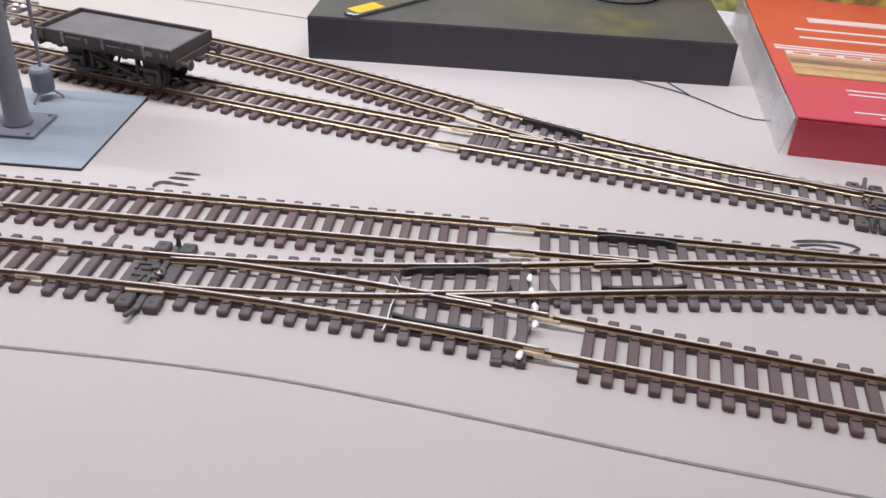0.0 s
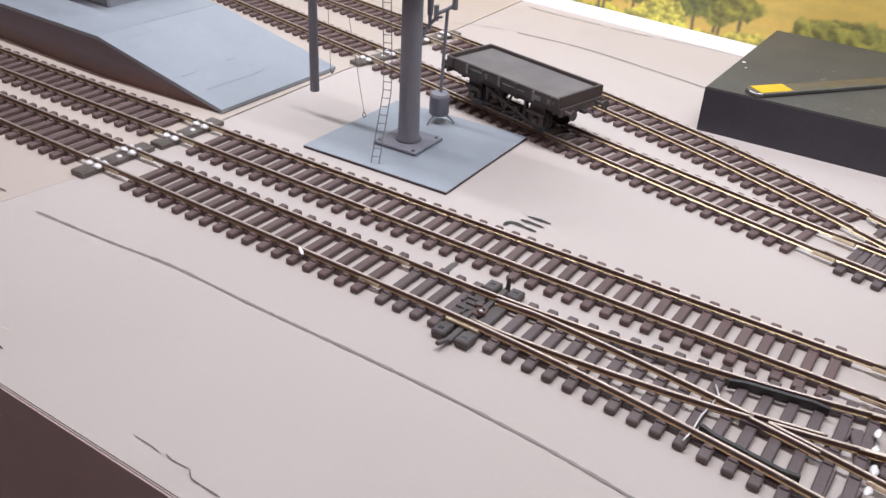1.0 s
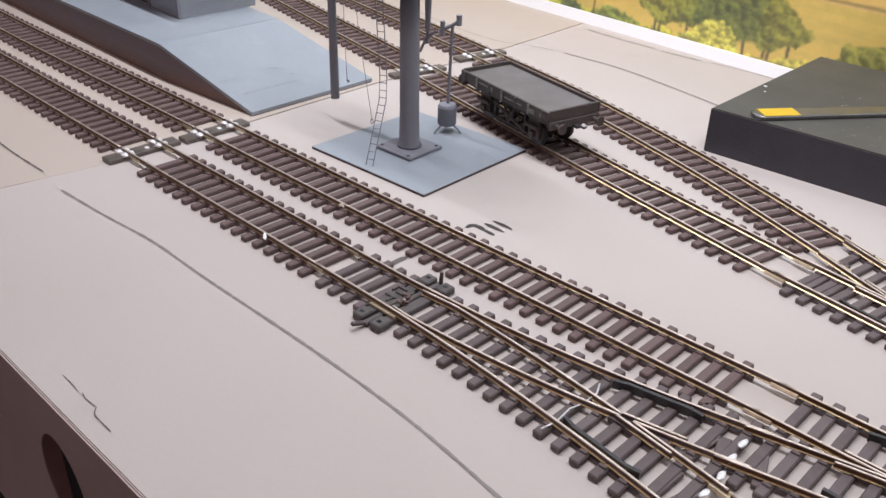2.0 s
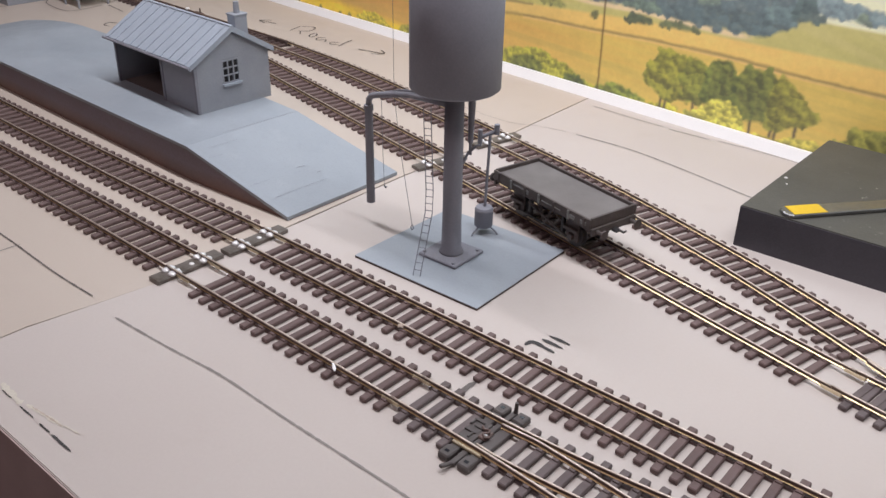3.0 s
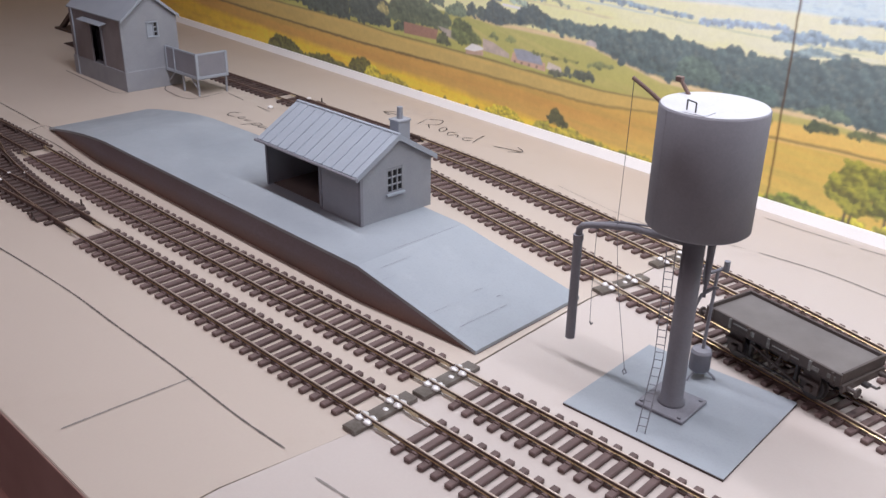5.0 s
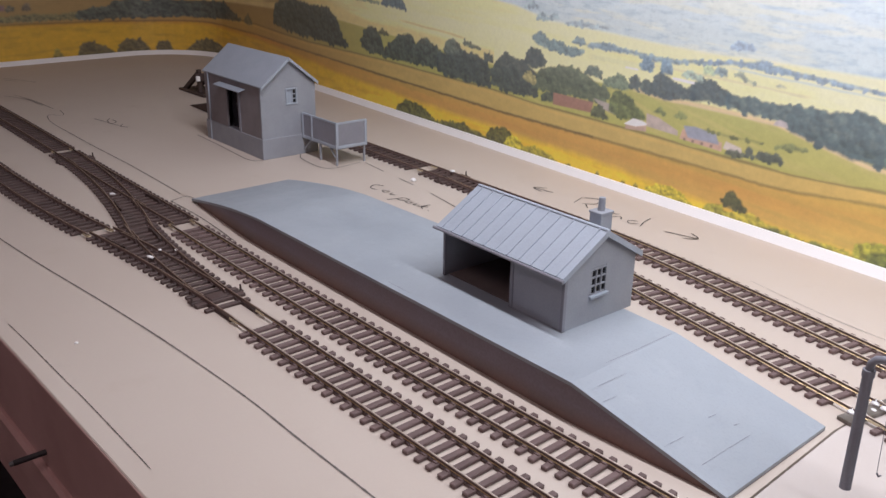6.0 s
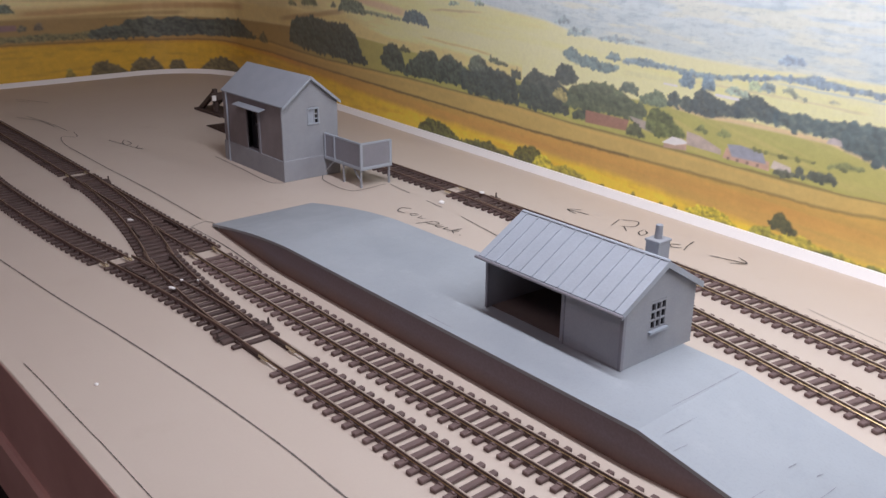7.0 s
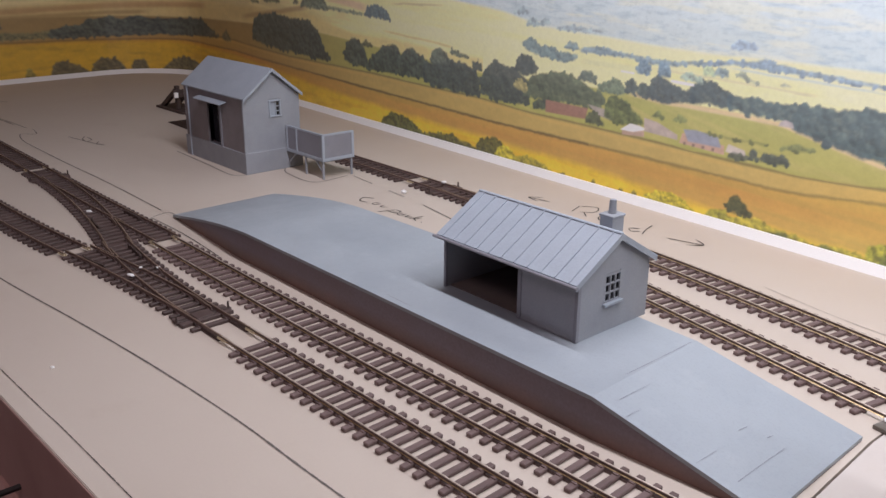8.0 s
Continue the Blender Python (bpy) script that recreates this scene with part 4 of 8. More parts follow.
    shrub(-0.1435, 0.0580, 0.0080, 0.0075, (78, 86, 78))
    wood([(-0.138, 0.0608), (-0.134, 0.0658), (-0.127, 0.0648), (-0.12, 0.0664), (-0.114, 0.0613)], [(-0.137, 0.0576), (-0.126, 0.0569), (-0.114, 0.0582)], (78, 86, 76))
    wood([(-0.239, 0.0753), (-0.234, 0.0807), (-0.226, 0.0767)], [(-0.239, 0.0744), (-0.226, 0.075)], (120, 128, 78))
    wood([(-0.218, 0.0764), (-0.21, 0.0804), (-0.203, 0.0774)], [(-0.217, 0.0747), (-0.202, 0.0757)], (124, 132, 80))
    wood([(-0.122, 0.0718), (-0.111, 0.0756), (-0.097, 0.0736)], [(-0.122, 0.0691), (-0.096, 0.0719)], (124, 130, 80))
    wood([(-0.186, 0.0712), (-0.168, 0.0712), (-0.133, 0.0714)], [(-0.186, 0.0697), (-0.168, 0.0695), (-0.133, 0.0698)], (112, 116, 66))
    roof([(-0.1263, 0.0857), (-0.1143, 0.0856), (-0.1158, 0.0892), (-0.1215, 0.0905), (-0.1252, 0.0886)], (176, 166, 164))
    roof([(-0.2225, 0.1044), (-0.2007, 0.1041), (-0.201, 0.1058), (-0.2227, 0.1061)], (240, 236, 232))
    roof([(-0.2741, 0.1066), (-0.2596, 0.1063), (-0.2598, 0.1076), (-0.2743, 0.1079)], (236, 226, 220))
    wood([(0.065, 0.0622), (0.07, 0.0687), (0.081, 0.0686), (0.087, 0.0683), (0.089, 0.0642)], [(0.066, 0.0607), (0.09, 0.062)], (70, 82, 54))
    wood([(0.093, 0.0651), (0.099, 0.0679), (0.112, 0.0683), (0.126, 0.0655)], [(0.094, 0.0622), (0.113, 0.0632), (0.126, 0.0641)], (90, 98, 60))
    wood([(-0.012, 0.064), (-0.004, 0.0685), (0.006, 0.066), (0.012, 0.063)], [(-0.012, 0.061), (0.012, 0.061)], (122, 122, 62))
    shrub(0.0388, 0.0584, 0.0060, 0.0065, (96, 96, 52))

    # hedgerow along the foot of the print
    wood([(-0.635, 0.0033), (-0.626, 0.0155), (-0.611, 0.0225), (-0.595, 0.0239), (-0.576, 0.0213), (-0.562, 0.015), (-0.548, 0.0089)], [(-0.635, -0.002), (-0.595, -0.001), (-0.547, 0.0)], (78, 76, 38), 1.3)
    wood([(-0.548, 0.0101), (-0.524, 0.0144), (-0.496, 0.0172), (-0.485, 0.0121), (-0.468, 0.012), (-0.452, 0.0059)], [(-0.547, 0.0), (-0.452, 0.0)], (86, 82, 40), 1.3)
    wood([(-0.458, 0.0129), (-0.449, 0.0215), (-0.432, 0.0246), (-0.42, 0.0225), (-0.409, 0.0159)], [(-0.457, 0.0), (-0.408, 0.004)], (80, 80, 38), 1.5, 0.9)
    wood([(-0.452, 0.006), (-0.446, 0.009), (-0.438, 0.005)], [(-0.452, 0.0), (-0.438, 0.0)], (190, 176, 50), 1.3)
    wood([(-0.431, 0.0067), (-0.424, 0.0162), (-0.412, 0.0197), (-0.4, 0.0133)], [(-0.431, 0.0), (-0.4, 0.0)], (190, 176, 50), 1.3)
    wood([(-0.402, 0.0117), (-0.389, 0.0145), (-0.374, 0.0144), (-0.359, 0.0122), (-0.348, 0.0062)], [(-0.402, 0.0), (-0.348, 0.0)], (150, 140, 46), 1.4)
    wood([(-0.348, 0.006), (-0.335, 0.0075), (-0.318, 0.0045)], [(-0.348, 0.0), (-0.318, 0.0)], (150, 136, 40), 1.3)
    for s, h in ((-0.3345, 0.0092), (-0.2965, 0.0097), (-0.2655, 0.0092), (-0.2505, 0.0101)):
        shrub(s, 0.0005, h, 0.006, (104, 96, 40))
    wood([(-0.30, 0.004), (-0.28, 0.0065), (-0.262, 0.006), (-0.24, 0.007)], [(-0.30, 0.0), (-0.24, 0.0)], (184, 164, 44), 1.3)
    wood([(-0.239, 0.0101), (-0.224, 0.0169), (-0.208, 0.0171), (-0.194, 0.0114), (-0.181, 0.0059)], [(-0.238, 0.0), (-0.181, 0.0)], (184, 170, 48), 1.5)
    wood([(-0.182, 0.0057), (-0.173, 0.0137), (-0.163, 0.0155), (-0.153, 0.0101)], [(-0.182, 0.0), (-0.152, 0.0)], (140, 136, 48), 1.5)
    wood([(-0.154, 0.0099), (-0.145, 0.0143), (-0.132, 0.0153), (-0.121, 0.0118), (-0.114, 0.0111), (-0.104, 0.0117), (-0.09, 0.0085), (-0.07, 0.0110), (-0.047, 0.0100)], [(-0.153, 0.0), (-0.047, 0.0)], (158, 148, 50), 1.5)
    wood([(-0.161, 0.0205), (-0.158, 0.0264), (-0.152, 0.0289), (-0.147, 0.025), (-0.142, 0.022), (-0.139, 0.0176)], [(-0.16, 0.0154), (-0.149, 0.013), (-0.139, 0.0143)], (72, 78, 46))
    wood([(-0.122, 0.008), (-0.114, 0.0105), (-0.106, 0.0095)], [(-0.121, 0.001), (-0.105, 0.001)], (96, 100, 46), 1.4)
    wood([(-0.088, 0.007), (-0.078, 0.010), (-0.066, 0.0075)], [(-0.088, 0.001), (-0.066, 0.001)], (104, 108, 48), 1.4)
    wood([(-0.049, 0.0179), (-0.04, 0.0216), (-0.022, 0.0253), (-0.005, 0.0263), (0.001, 0.0214), (0.016, 0.0192), (0.027, 0.0147), (0.036, 0.0105), (0.047, 0.008)], [(-0.048, 0.0), (0.047, 0.0)], (146, 146, 50), 1.6, 0.9)
    wood([(-0.04, 0.0134), (-0.028, 0.0187), (-0.016, 0.0177), (-0.007, 0.0142)], [(-0.039, 0.003), (-0.006, 0.003)], (100, 106, 42), 1.4)
    wood([(0.016, 0.0113), (0.026, 0.0140), (0.036, 0.0105)], [(0.017, 0.003), (0.037, 0.002)], (84, 96, 44), 1.3)
    wood([(0.046, 0.009), (0.056, 0.0146), (0.069, 0.015), (0.082, 0.0122), (0.092, 0.009)], [(0.046, 0.0), (0.092, 0.0)], (112, 124, 48), 1.5)
    wood([(0.062, 0.004), (0.08, 0.0090), (0.094, 0.0085), (0.108, 0.0120), (0.118, 0.0100)], [(0.062, 0.0), (0.118, 0.0)], (176, 170, 58), 1.4)
    # the near group of trees: trunks, crowns over them, lit bushes before
    for s, h in ((0.103, 0.026), (0.107, 0.028), (0.128, 0.026), (0.151, 0.026), (0.172, 0.028), (0.187, 0.026), (0.190, 0.024), (0.203, 0.024)):
        lay(np.clip(1.4 - np.abs(S - s - 0.0016 * n2) / 0.0011, 0, 1) * (V < h), tint(srgb(84, 72, 50)))
    wood([(0.087, 0.0257), (0.09, 0.0366), (0.096, 0.0467), (0.104, 0.0516), (0.114, 0.0489), (0.119, 0.0440)], [(0.087, 0.0225), (0.095, 0.019), (0.109, 0.013), (0.119, 0.016)], (126, 126, 44), 1.6, 0.8)
    wood([(0.117, 0.040), (0.122, 0.0490), (0.131, 0.0485), (0.137, 0.042)], [(0.117, 0.017), (0.124, 0.015), (0.137, 0.020)], (116, 120, 44), 1.6, 0.8)
    wood([(0.134, 0.040), (0.138, 0.0500), (0.149, 0.0534), (0.156, 0.0483), (0.158, 0.040)], [(0.134, 0.018), (0.158, 0.019)], (92, 102, 42), 1.6, 0.8)
    wood([(0.154, 0.036), (0.162, 0.0517), (0.172, 0.051), (0.179, 0.052), (0.187, 0.047)], [(0.154, 0.020), (0.168, 0.015), (0.187, 0.016)], (90, 98, 40), 1.6, 0.8)
    wood([(0.182, 0.040), (0.187, 0.0516), (0.193, 0.0487), (0.202, 0.0435), (0.211, 0.0349), (0.216, 0.0271)], [(0.182, 0.018), (0.19, 0.013), (0.2, 0.0188), (0.21, 0.0217), (0.217, 0.0247)], (122, 120, 44), 1.6, 0.8)
    wood([(0.122, 0.0090), (0.128, 0.012), (0.135, 0.0158), (0.142, 0.0229), (0.152, 0.0254), (0.162, 0.0212), (0.168, 0.0130)], [(0.122, 0.0), (0.168, 0.0)], (184, 178, 76), 1.7, 0.8)
    wood([(0.168, 0.004), (0.178, 0.0100), (0.192, 0.0095), (0.200, 0.0130), (0.215, 0.0150), (0.228, 0.012)], [(0.168, 0.0), (0.228, 0.0)], (178, 168, 70), 1.5)
    wood([(0.226, 0.014), (0.24, 0.030), (0.27, 0.036), (0.31, 0.032)], [(0.226, 0.0), (0.31, 0.0)], (136, 134, 60), 1.7)
    wood([(0.31, 0.022), (0.45, 0.026), (0.70, 0.030)], [(0.31, 0.0), (0.70, 0.0)], (134, 134, 58), 1.7)
    # pale veil: gloss haze on the sheet put into its colours, most towards the distance
    lay(0.05 + 0.10 * np.clip((V - 0.05) / 0.08, 0, 1) * np.clip((S + 0.95) / 0.4, 0, 1), srgb(206, 216, 226)[None, None, :])
    # dark joint between two lengths of print
    lay(np.clip(1.3 - np.abs(S - 0.0482 + 0.008 * V - 0.0005 * n2) / 0.0009, 0, 1) * 0.9, srgb(84, 62, 46)[None, None, :])
    # the far western end of the print is softer
    for n in range(3):
        near = np.clip((-0.62 - S) / 0.30, 0.45 if n == 0 else 0, 1)[..., None]
        soft = col.copy()
        soft[1:-1, 1:-1] = (col[:-2, 1:-1] + col[2:, 1:-1] + col[1:-1, :-2] + col[1:-1, 2:] + 2 * col[1:-1, 1:-1]) / 6
        col = col * (1 - near) + soft * near
    return np.clip(col * 1.40, 0.004, 0.92)


def backdrop():
    step = 0.0009
    line = resample(backdrop_plan(), step)
    n = len(line)
    rows = 256
    xs = np.array([p[0] for p in line])
    ys = np.array([p[1] for p in line])
    corner = int(np.argmax(ys > back_y(-1.262 + 0.12) - 0.004))
    s = xs.copy()
    for i in range(n):
        if i < corner:
            s[i] = xs[corner] - (corner - i) * step
    zs = 0.0005 + np.concatenate([np.linspace(0, 0.205, rows - 8), np.linspace(0.205, BACK_HIGH, 9)[1:]])
    S, V = np.meshgrid(s, zs, indexing="ij")
    col = paint_landscape(S, V)
    verts = np.empty((n * rows, 3))
    verts[:, 0], verts[:, 1], verts[:, 2] = np.repeat(xs, rows), np.repeat(ys, rows), np.tile(zs, n)
    a = (np.arange(n - 1)[:, None] * rows + np.arange(rows - 1)[None, :]).ravel()
    quads = np.stack([a, a + rows, a + rows + 1, a + 1], 1)
    me = bpy.data.meshes.new("backdrop")
    me.vertices.add(len(verts))
    me.vertices.foreach_set("co", verts.ravel())
    me.loops.add(quads.size)
    me.loops.foreach_set("vertex_index", quads.ravel())
    me.polygons.add(len(quads))
    me.polygons.foreach_set("loop_start", np.arange(0, quads.size, 4))
    me.update(calc_edges=True)
    me.materials.append(MAT["print"])
    att = me.color_attributes.new("print", "FLOAT_COLOR", "POINT")
    flat = np.ones((n * rows, 4), dtype=np.float32)
    flat[:, :3] = col.reshape(-1, 3)
    att.data.foreach_set("color", flat.ravel())
    me.polygons.foreach_set("use_smooth", [True] * len(me.polygons))
    tagged(new("backdrop", me), "printed countryside backdrop sheet with fields and trees", "backdrop", kind="structure")
    # rigid board behind the print and the white strip along its foot
    bm = bmesh.new()
    outer = offset_line(line[::12], 0.012)
    inner = offset_line(line[::12], 0.002)
    for a, b, c, d in zip(inner, inner[1:], outer[1:], outer):
        prism(bm, [a, b, c, d], -0.005, BACK_HIGH)
    single("backdrop_panel", bm, "white", "white foamboard panel behind the printed sheet", "panel", kind="structure")
    bm = bmesh.new()
    rows = []
    for p in zip(*(offset_line(line[::8], d) for d in (-0.0064, -0.0030, -0.0006, -0.0006))):
        rows.append([bm.verts.new((*q, z)) for q, z in zip(p, (0.0, 0.0068, 0.0068, 0.0))])
    for a, b in zip(rows, rows[1:]):
        for k in range(4):
            bm.faces.new((a[k], b[k], b[(k + 1) % 4], a[(k + 1) % 4]))
    bm.faces.new(rows[0])
    bm.faces.new(rows[-1][::-1])
    bmesh.ops.recalc_face_normals(bm, faces=bm.faces)
    single("backdrop_foot_strip", bm, "white", "white card strip along the foot of the backdrop", "trim", kind="structure")


backdrop()

# ---- track ----
RAIL_TOP, SLEEPER_TOP = 0.0046, 0.0024


def rail_mesh(name, line, z0=SLEEPER_TOP, high=RAIL_TOP - SLEEPER_TOP, side="railside", top="railtop"):
    """Bullhead-like rail with a rounded head, swept along a plan line; slot 0 sides, 1 the polished head, 2 the upper face of the foot."""
    half = [(0.00072, 0.0), (0.00072, 0.00018), (0.00064, 0.00024), (0.00026, 0.00046), (0.00024, high - 0.00100), (0.00040, high - 0.00076), (0.00043, high - 0.00036), (0.00039, high - 0.00016), (0.00028, high - 0.00006), (0.00014, high - 0.00002)]
    prof = half + [(-x, z) for x, z in reversed(half)]
    k = len(prof)
    kinds = []
    for j in range(k):
        a, b = prof[j], prof[(j + 1) % k]
        mid = (a[1] + b[1]) / 2
        kinds.append(1 if mid > high - 0.00030 else 2 if 0.00020 < mid < 0.00040 else 0)
    verts, faces, slots = [], [], []
    for i, (x, y) in enumerate(line):
        a, b = line[max(i - 1, 0)], line[min(i + 1, len(line) - 1)]
        h = math.hypot(b[0] - a[0], b[1] - a[1])
        nx, ny = -(b[1] - a[1]) / h, (b[0] - a[0]) / h
        verts += [(x + nx * p, y + ny * p, z0 + q) for p, q in prof]
        if i:
            for j in range(k):
                c = (j + 1) % k
                faces.append(((i - 1) * k + j, i * k + j, i * k + c, (i - 1) * k + c))
                slots.append(kinds[j])
    faces.append(tuple(range(k)))
    faces.append(tuple(range(len(verts) - 1, len(verts) - 1 - k, -1)))
    slots += [0, 0]
    me = bpy.data.meshes.new(name)
    me.from_pydata(verts, [], faces)
    me.materials.append(MAT[side])
    me.materials.append(MAT[top])
    me.materials.append(MAT["railfoot_gleam" if top == "railtop" else side])
    me.polygons.foreach_set("material_index", slots)
    me.polygons.foreach_set("use_smooth", [q == 1 for q in slots])
    bm = bmesh.new()
    bm.from_mesh(me)
    bmesh.ops.recalc_face_normals(bm, faces=bm.faces)
    bm.to_mesh(me)
    bm.free()
    return me


def sleeper_bm(y0, y1, chairs, wide=0.0034, chair_wide=0.0026):
    bm = bmesh.new()
    w = wide / 2
    box(bm, -w, w, y0, y1, 0.0, SLEEPER_TOP - 0.0002, 0.0004)
    for c in chairs:
        box(bm, -chair_wide / 2, chair_wide / 2, c - 0.0022, c - 0.00085, SLEEPER_TOP - 0.0004, SLEEPER_TOP + 0.0004, 0.0002)
        box(bm, -chair_wide / 2, chair_wide / 2, c + 0.00085, c + 0.0022, SLEEPER_TOP - 0.0004, SLEEPER_TOP + 0.0004, 0.0002)
    return bm


SLEEPER = {m: mesh_of("sleeper", sleeper_bm(-0.0150, 0.0150, (-GAUGE / 2, GAUGE / 2)), m) for m in ("sleeper", "sleeper_dark")}


def strip(bm, line, half, z0, z1):
    """One solid bar of even width swept along a plan line."""
    l, r = offset_line(line, half), offset_line(line, -half)
    rows = [[bm.verts.new((*q[i], z)) for q, z in ((r, z0), (l, z0), (l, z1), (r, z1))] for i in range(len(line))]
    for a, b in zip(rows, rows[1:]):
        for k in range(4):
            bm.faces.new((a[k], b[k], b[(k + 1) % 4], a[(k + 1) % 4]))
    bm.faces.new(rows[0])
    bm.faces.new(rows[-1][::-1])
    bmesh.ops.recalc_face_normals(bm, faces=bm.faces)
    return bm


def flex_track(pts, label, start=0.006, end=0.006, group="flexible track lengths", side="railside", top="railtop", base="sleeper"):
    line = smooth_line(pts)
    ob = thing("flexible_track", label, "model track", group)
    for d in (GAUGE / 2, -GAUGE / 2):
        part("rail", rail_mesh("rail", offset_line(line, d), side=side, top=top), None, ob)
    # web that ties the sleepers together under each rail
    trimmed = [(x, y) for x, y, _ in along(line, 0.004, start, end)]
    for d in (GAUGE / 2, -GAUGE / 2):
        bm = strip(bmesh.new(), offset_line(trimmed, d), 0.0009, 0.0002, 0.0013)
        part("web", bm, base, ob)
    for x, y, a in along(line, pitch_at, start, end):
        part("sleeper", SLEEPER[base], None, ob, at=Matrix.Translation((x, y, 0)) @ Matrix.Rotation(a + math.radians(random.uniform(-0.8, 0.8)), 4, "Z"))
    return ob


def fishplates(name, x, y, a, group="rail joiners"):
    m = Matrix.Translation((x, y, 0)) @ Matrix.Rotation(a, 4, "Z")
    for d in (GAUGE / 2, -GAUGE / 2):
        bm = bmesh.new()
        box(bm, -0.0045, 0.0045, d - 0.0012, d + 0.0012, SLEEPER_TOP - 0.0004, SLEEPER_TOP + 0.0006, 0.0002)
        box(bm, -0.0045, 0.0045, d + 0.0005, d + 0.0011, SLEEPER_TOP, SLEEPER_TOP + 0.0014, 0.0002)
        box(bm, -0.0045, 0.0045, d - 0.0011, d - 0.0005, SLEEPER_TOP, SLEEPER_TOP + 0.0011, 0.0002)
        single(name, bm, "joiner", "small metal rail joiner; beside board joints added as gleam", "rail joiner", group, at=m)


def turnout(x, y, heading, up, down, length, label, blade_open=1, side="railside", base="turnout_sleeper", bare=0.004, top="railtop"):
    """Point with two curved routes from one toe. up and down: end slopes of the two routes (up > down), measured from the heading."""
    m = Matrix.Translation((x, y, 0)) @ Matrix.Rotation(heading, 4, "Z")
    ob = thing("turnout", label, "model turnout", "turnouts", at=m)
    h = GAUGE / 2
    toe, c = 0.030, 0.0345

    def ya(u):
        v = max(0.0, u - toe * 0.5)
        return up * v * v / (2 * (length - toe * 0.5))

    def yb(u):
        v = max(0.0, u - toe * 0.5)
        return down * v * v / (2 * (length - toe * 0.5))

    us = [length * i / 60 for i in range(61)]
    frog = next(u for u in us if ya(u) - yb(u) > GAUGE)
    frog -= (ya(frog) - yb(frog) - GAUGE) / max(1e-6, (up - down) * frog / length)

    def rail(f, a, b, label=""):
        line = [(a + (b - a) * i / 40, f(a + (b - a) * i / 40)) for i in range(41)]
        return part("rail", rail_mesh("rail", line, side=side, top=top), None, ob, label)

    rail(lambda u: ya(u) + h, -0.004, length + 0.004)
    rail(lambda u: yb(u) - h, -0.004, length + 0.004)
    gap_a, gap_b = (0.0018, 0.0009) if blade_open > 0 else (0.0009, 0.0018)
    tip = c + 0.002
    rail(lambda u: max(ya(u) - h, yb(u) - h + gap_a * (1 - min(1, (u - tip) / 0.06)) + 0.0004), tip, frog - 0.003)
    rail(lambda u: min(yb(u) + h, ya(u) + h - gap_b * (1 - min(1, (u - tip) / 0.06)) - 0.0004), tip, frog - 0.003)
    rail(lambda u: ya(u) - h, frog + 0.001, length + 0.004)
    rail(lambda u: yb(u) + h, frog + 0.001, length + 0.004)
    # wing rails beside the frog
    for sgn in (1, -1):
        line = []
        for i in range(21):
            u = frog - 0.004 + 0.020 * i / 20
            near = ya(u) - h if sgn > 0 else yb(u) + h
            far = yb(u) + h - 0.0016 if sgn > 0 else ya(u) - h + 0.0016
            line.append((u, min(near, far) if sgn > 0 else max(near, far)))
        part("wing_rail", rail_mesh("wing_rail", line, side=side, top=top), None, ob)
    # moulded check rails opposite the frog
    for f, sgn in ((ya, 1), (yb, -1)):
        a, b = frog - 0.014, frog + 0.014
        bm = bmesh.new()
        pts = [(a + (b - a) * i / 12, 0) for i in range(13)]
        line = []
        for i, (u, _) in enumerate(pts):
            flare = 0.0012 * max(0, abs(i - 6) - 4) / 2
            line.append((u, f(u) + sgn * (h - 0.0021 - flare)))
        strip(bm, line, 0.0006, 0.0015, RAIL_TOP - 0.0002)
        part("check_rail", bm, "black" if base == "turnout_sleeper" else "tarred", ob, "dark moulded check rail")
    # frog casting
    bm = prism(bmesh.new(), [(frog - 0.006, (ya(frog) + yb(frog)) / 2 - 0.0022), (frog + 0.012, yb(frog + 0.012) + h - 0.001), (frog + 0.012, ya(frog + 0.012) - h + 0.001), (frog - 0.006, (ya(frog) + yb(frog)) / 2 + 0.0022)], 0.0008, 0.0030)
    part("frog", bm, base, ob)
    # sleepers grow with the spread of the routes
    n = int((length - 0.008) / (pitch_at(x + math.cos(heading) * length / 2) * (1.0 if base == "turnout_sleeper" else 0.94)))
    for i in range(n + 1):
        u = 0.004 + i * (length - 0.008) / n
        if u < bare:
            continue
        if abs(u - c) < 0.0078:
            continue
        lo, hi = yb(u) - 0.0150, ya(u) + 0.0150
        chairs = {round(c, 4) for c in (ya(u) + h, yb(u) - h)}
        if u > toe * 1.6:
            chairs |= {round(c, 4) for c in (ya(u) - h, yb(u) + h)} if abs(u - frog) > 0.006 else set()
        if ya(u) - yb(u) > 0.028:
            for f in (ya, yb):
                me = sleeper_bm(f(u) - 0.0140, f(u) + 0.0140, (f(u) - h, f(u) + h))
                part("sleeper", me, base, ob, at=Matrix.Translation((u, 0, 0)))
        else:
            part("sleeper", sleeper_bm(lo, hi, sorted(chairs)), base, ob, at=Matrix.Translation((u, 0, 0)))
    for d in (ya, yb):
        for sgn in ((1,) if d is ya else (-1,)):
            line = [(length * i / 30, d(length * i / 30) + sgn * h) for i in range(31)]
            bm = strip(bmesh.new(), line, 0.0009, 0.0002, 0.0013)
            part("web", bm, base, ob)
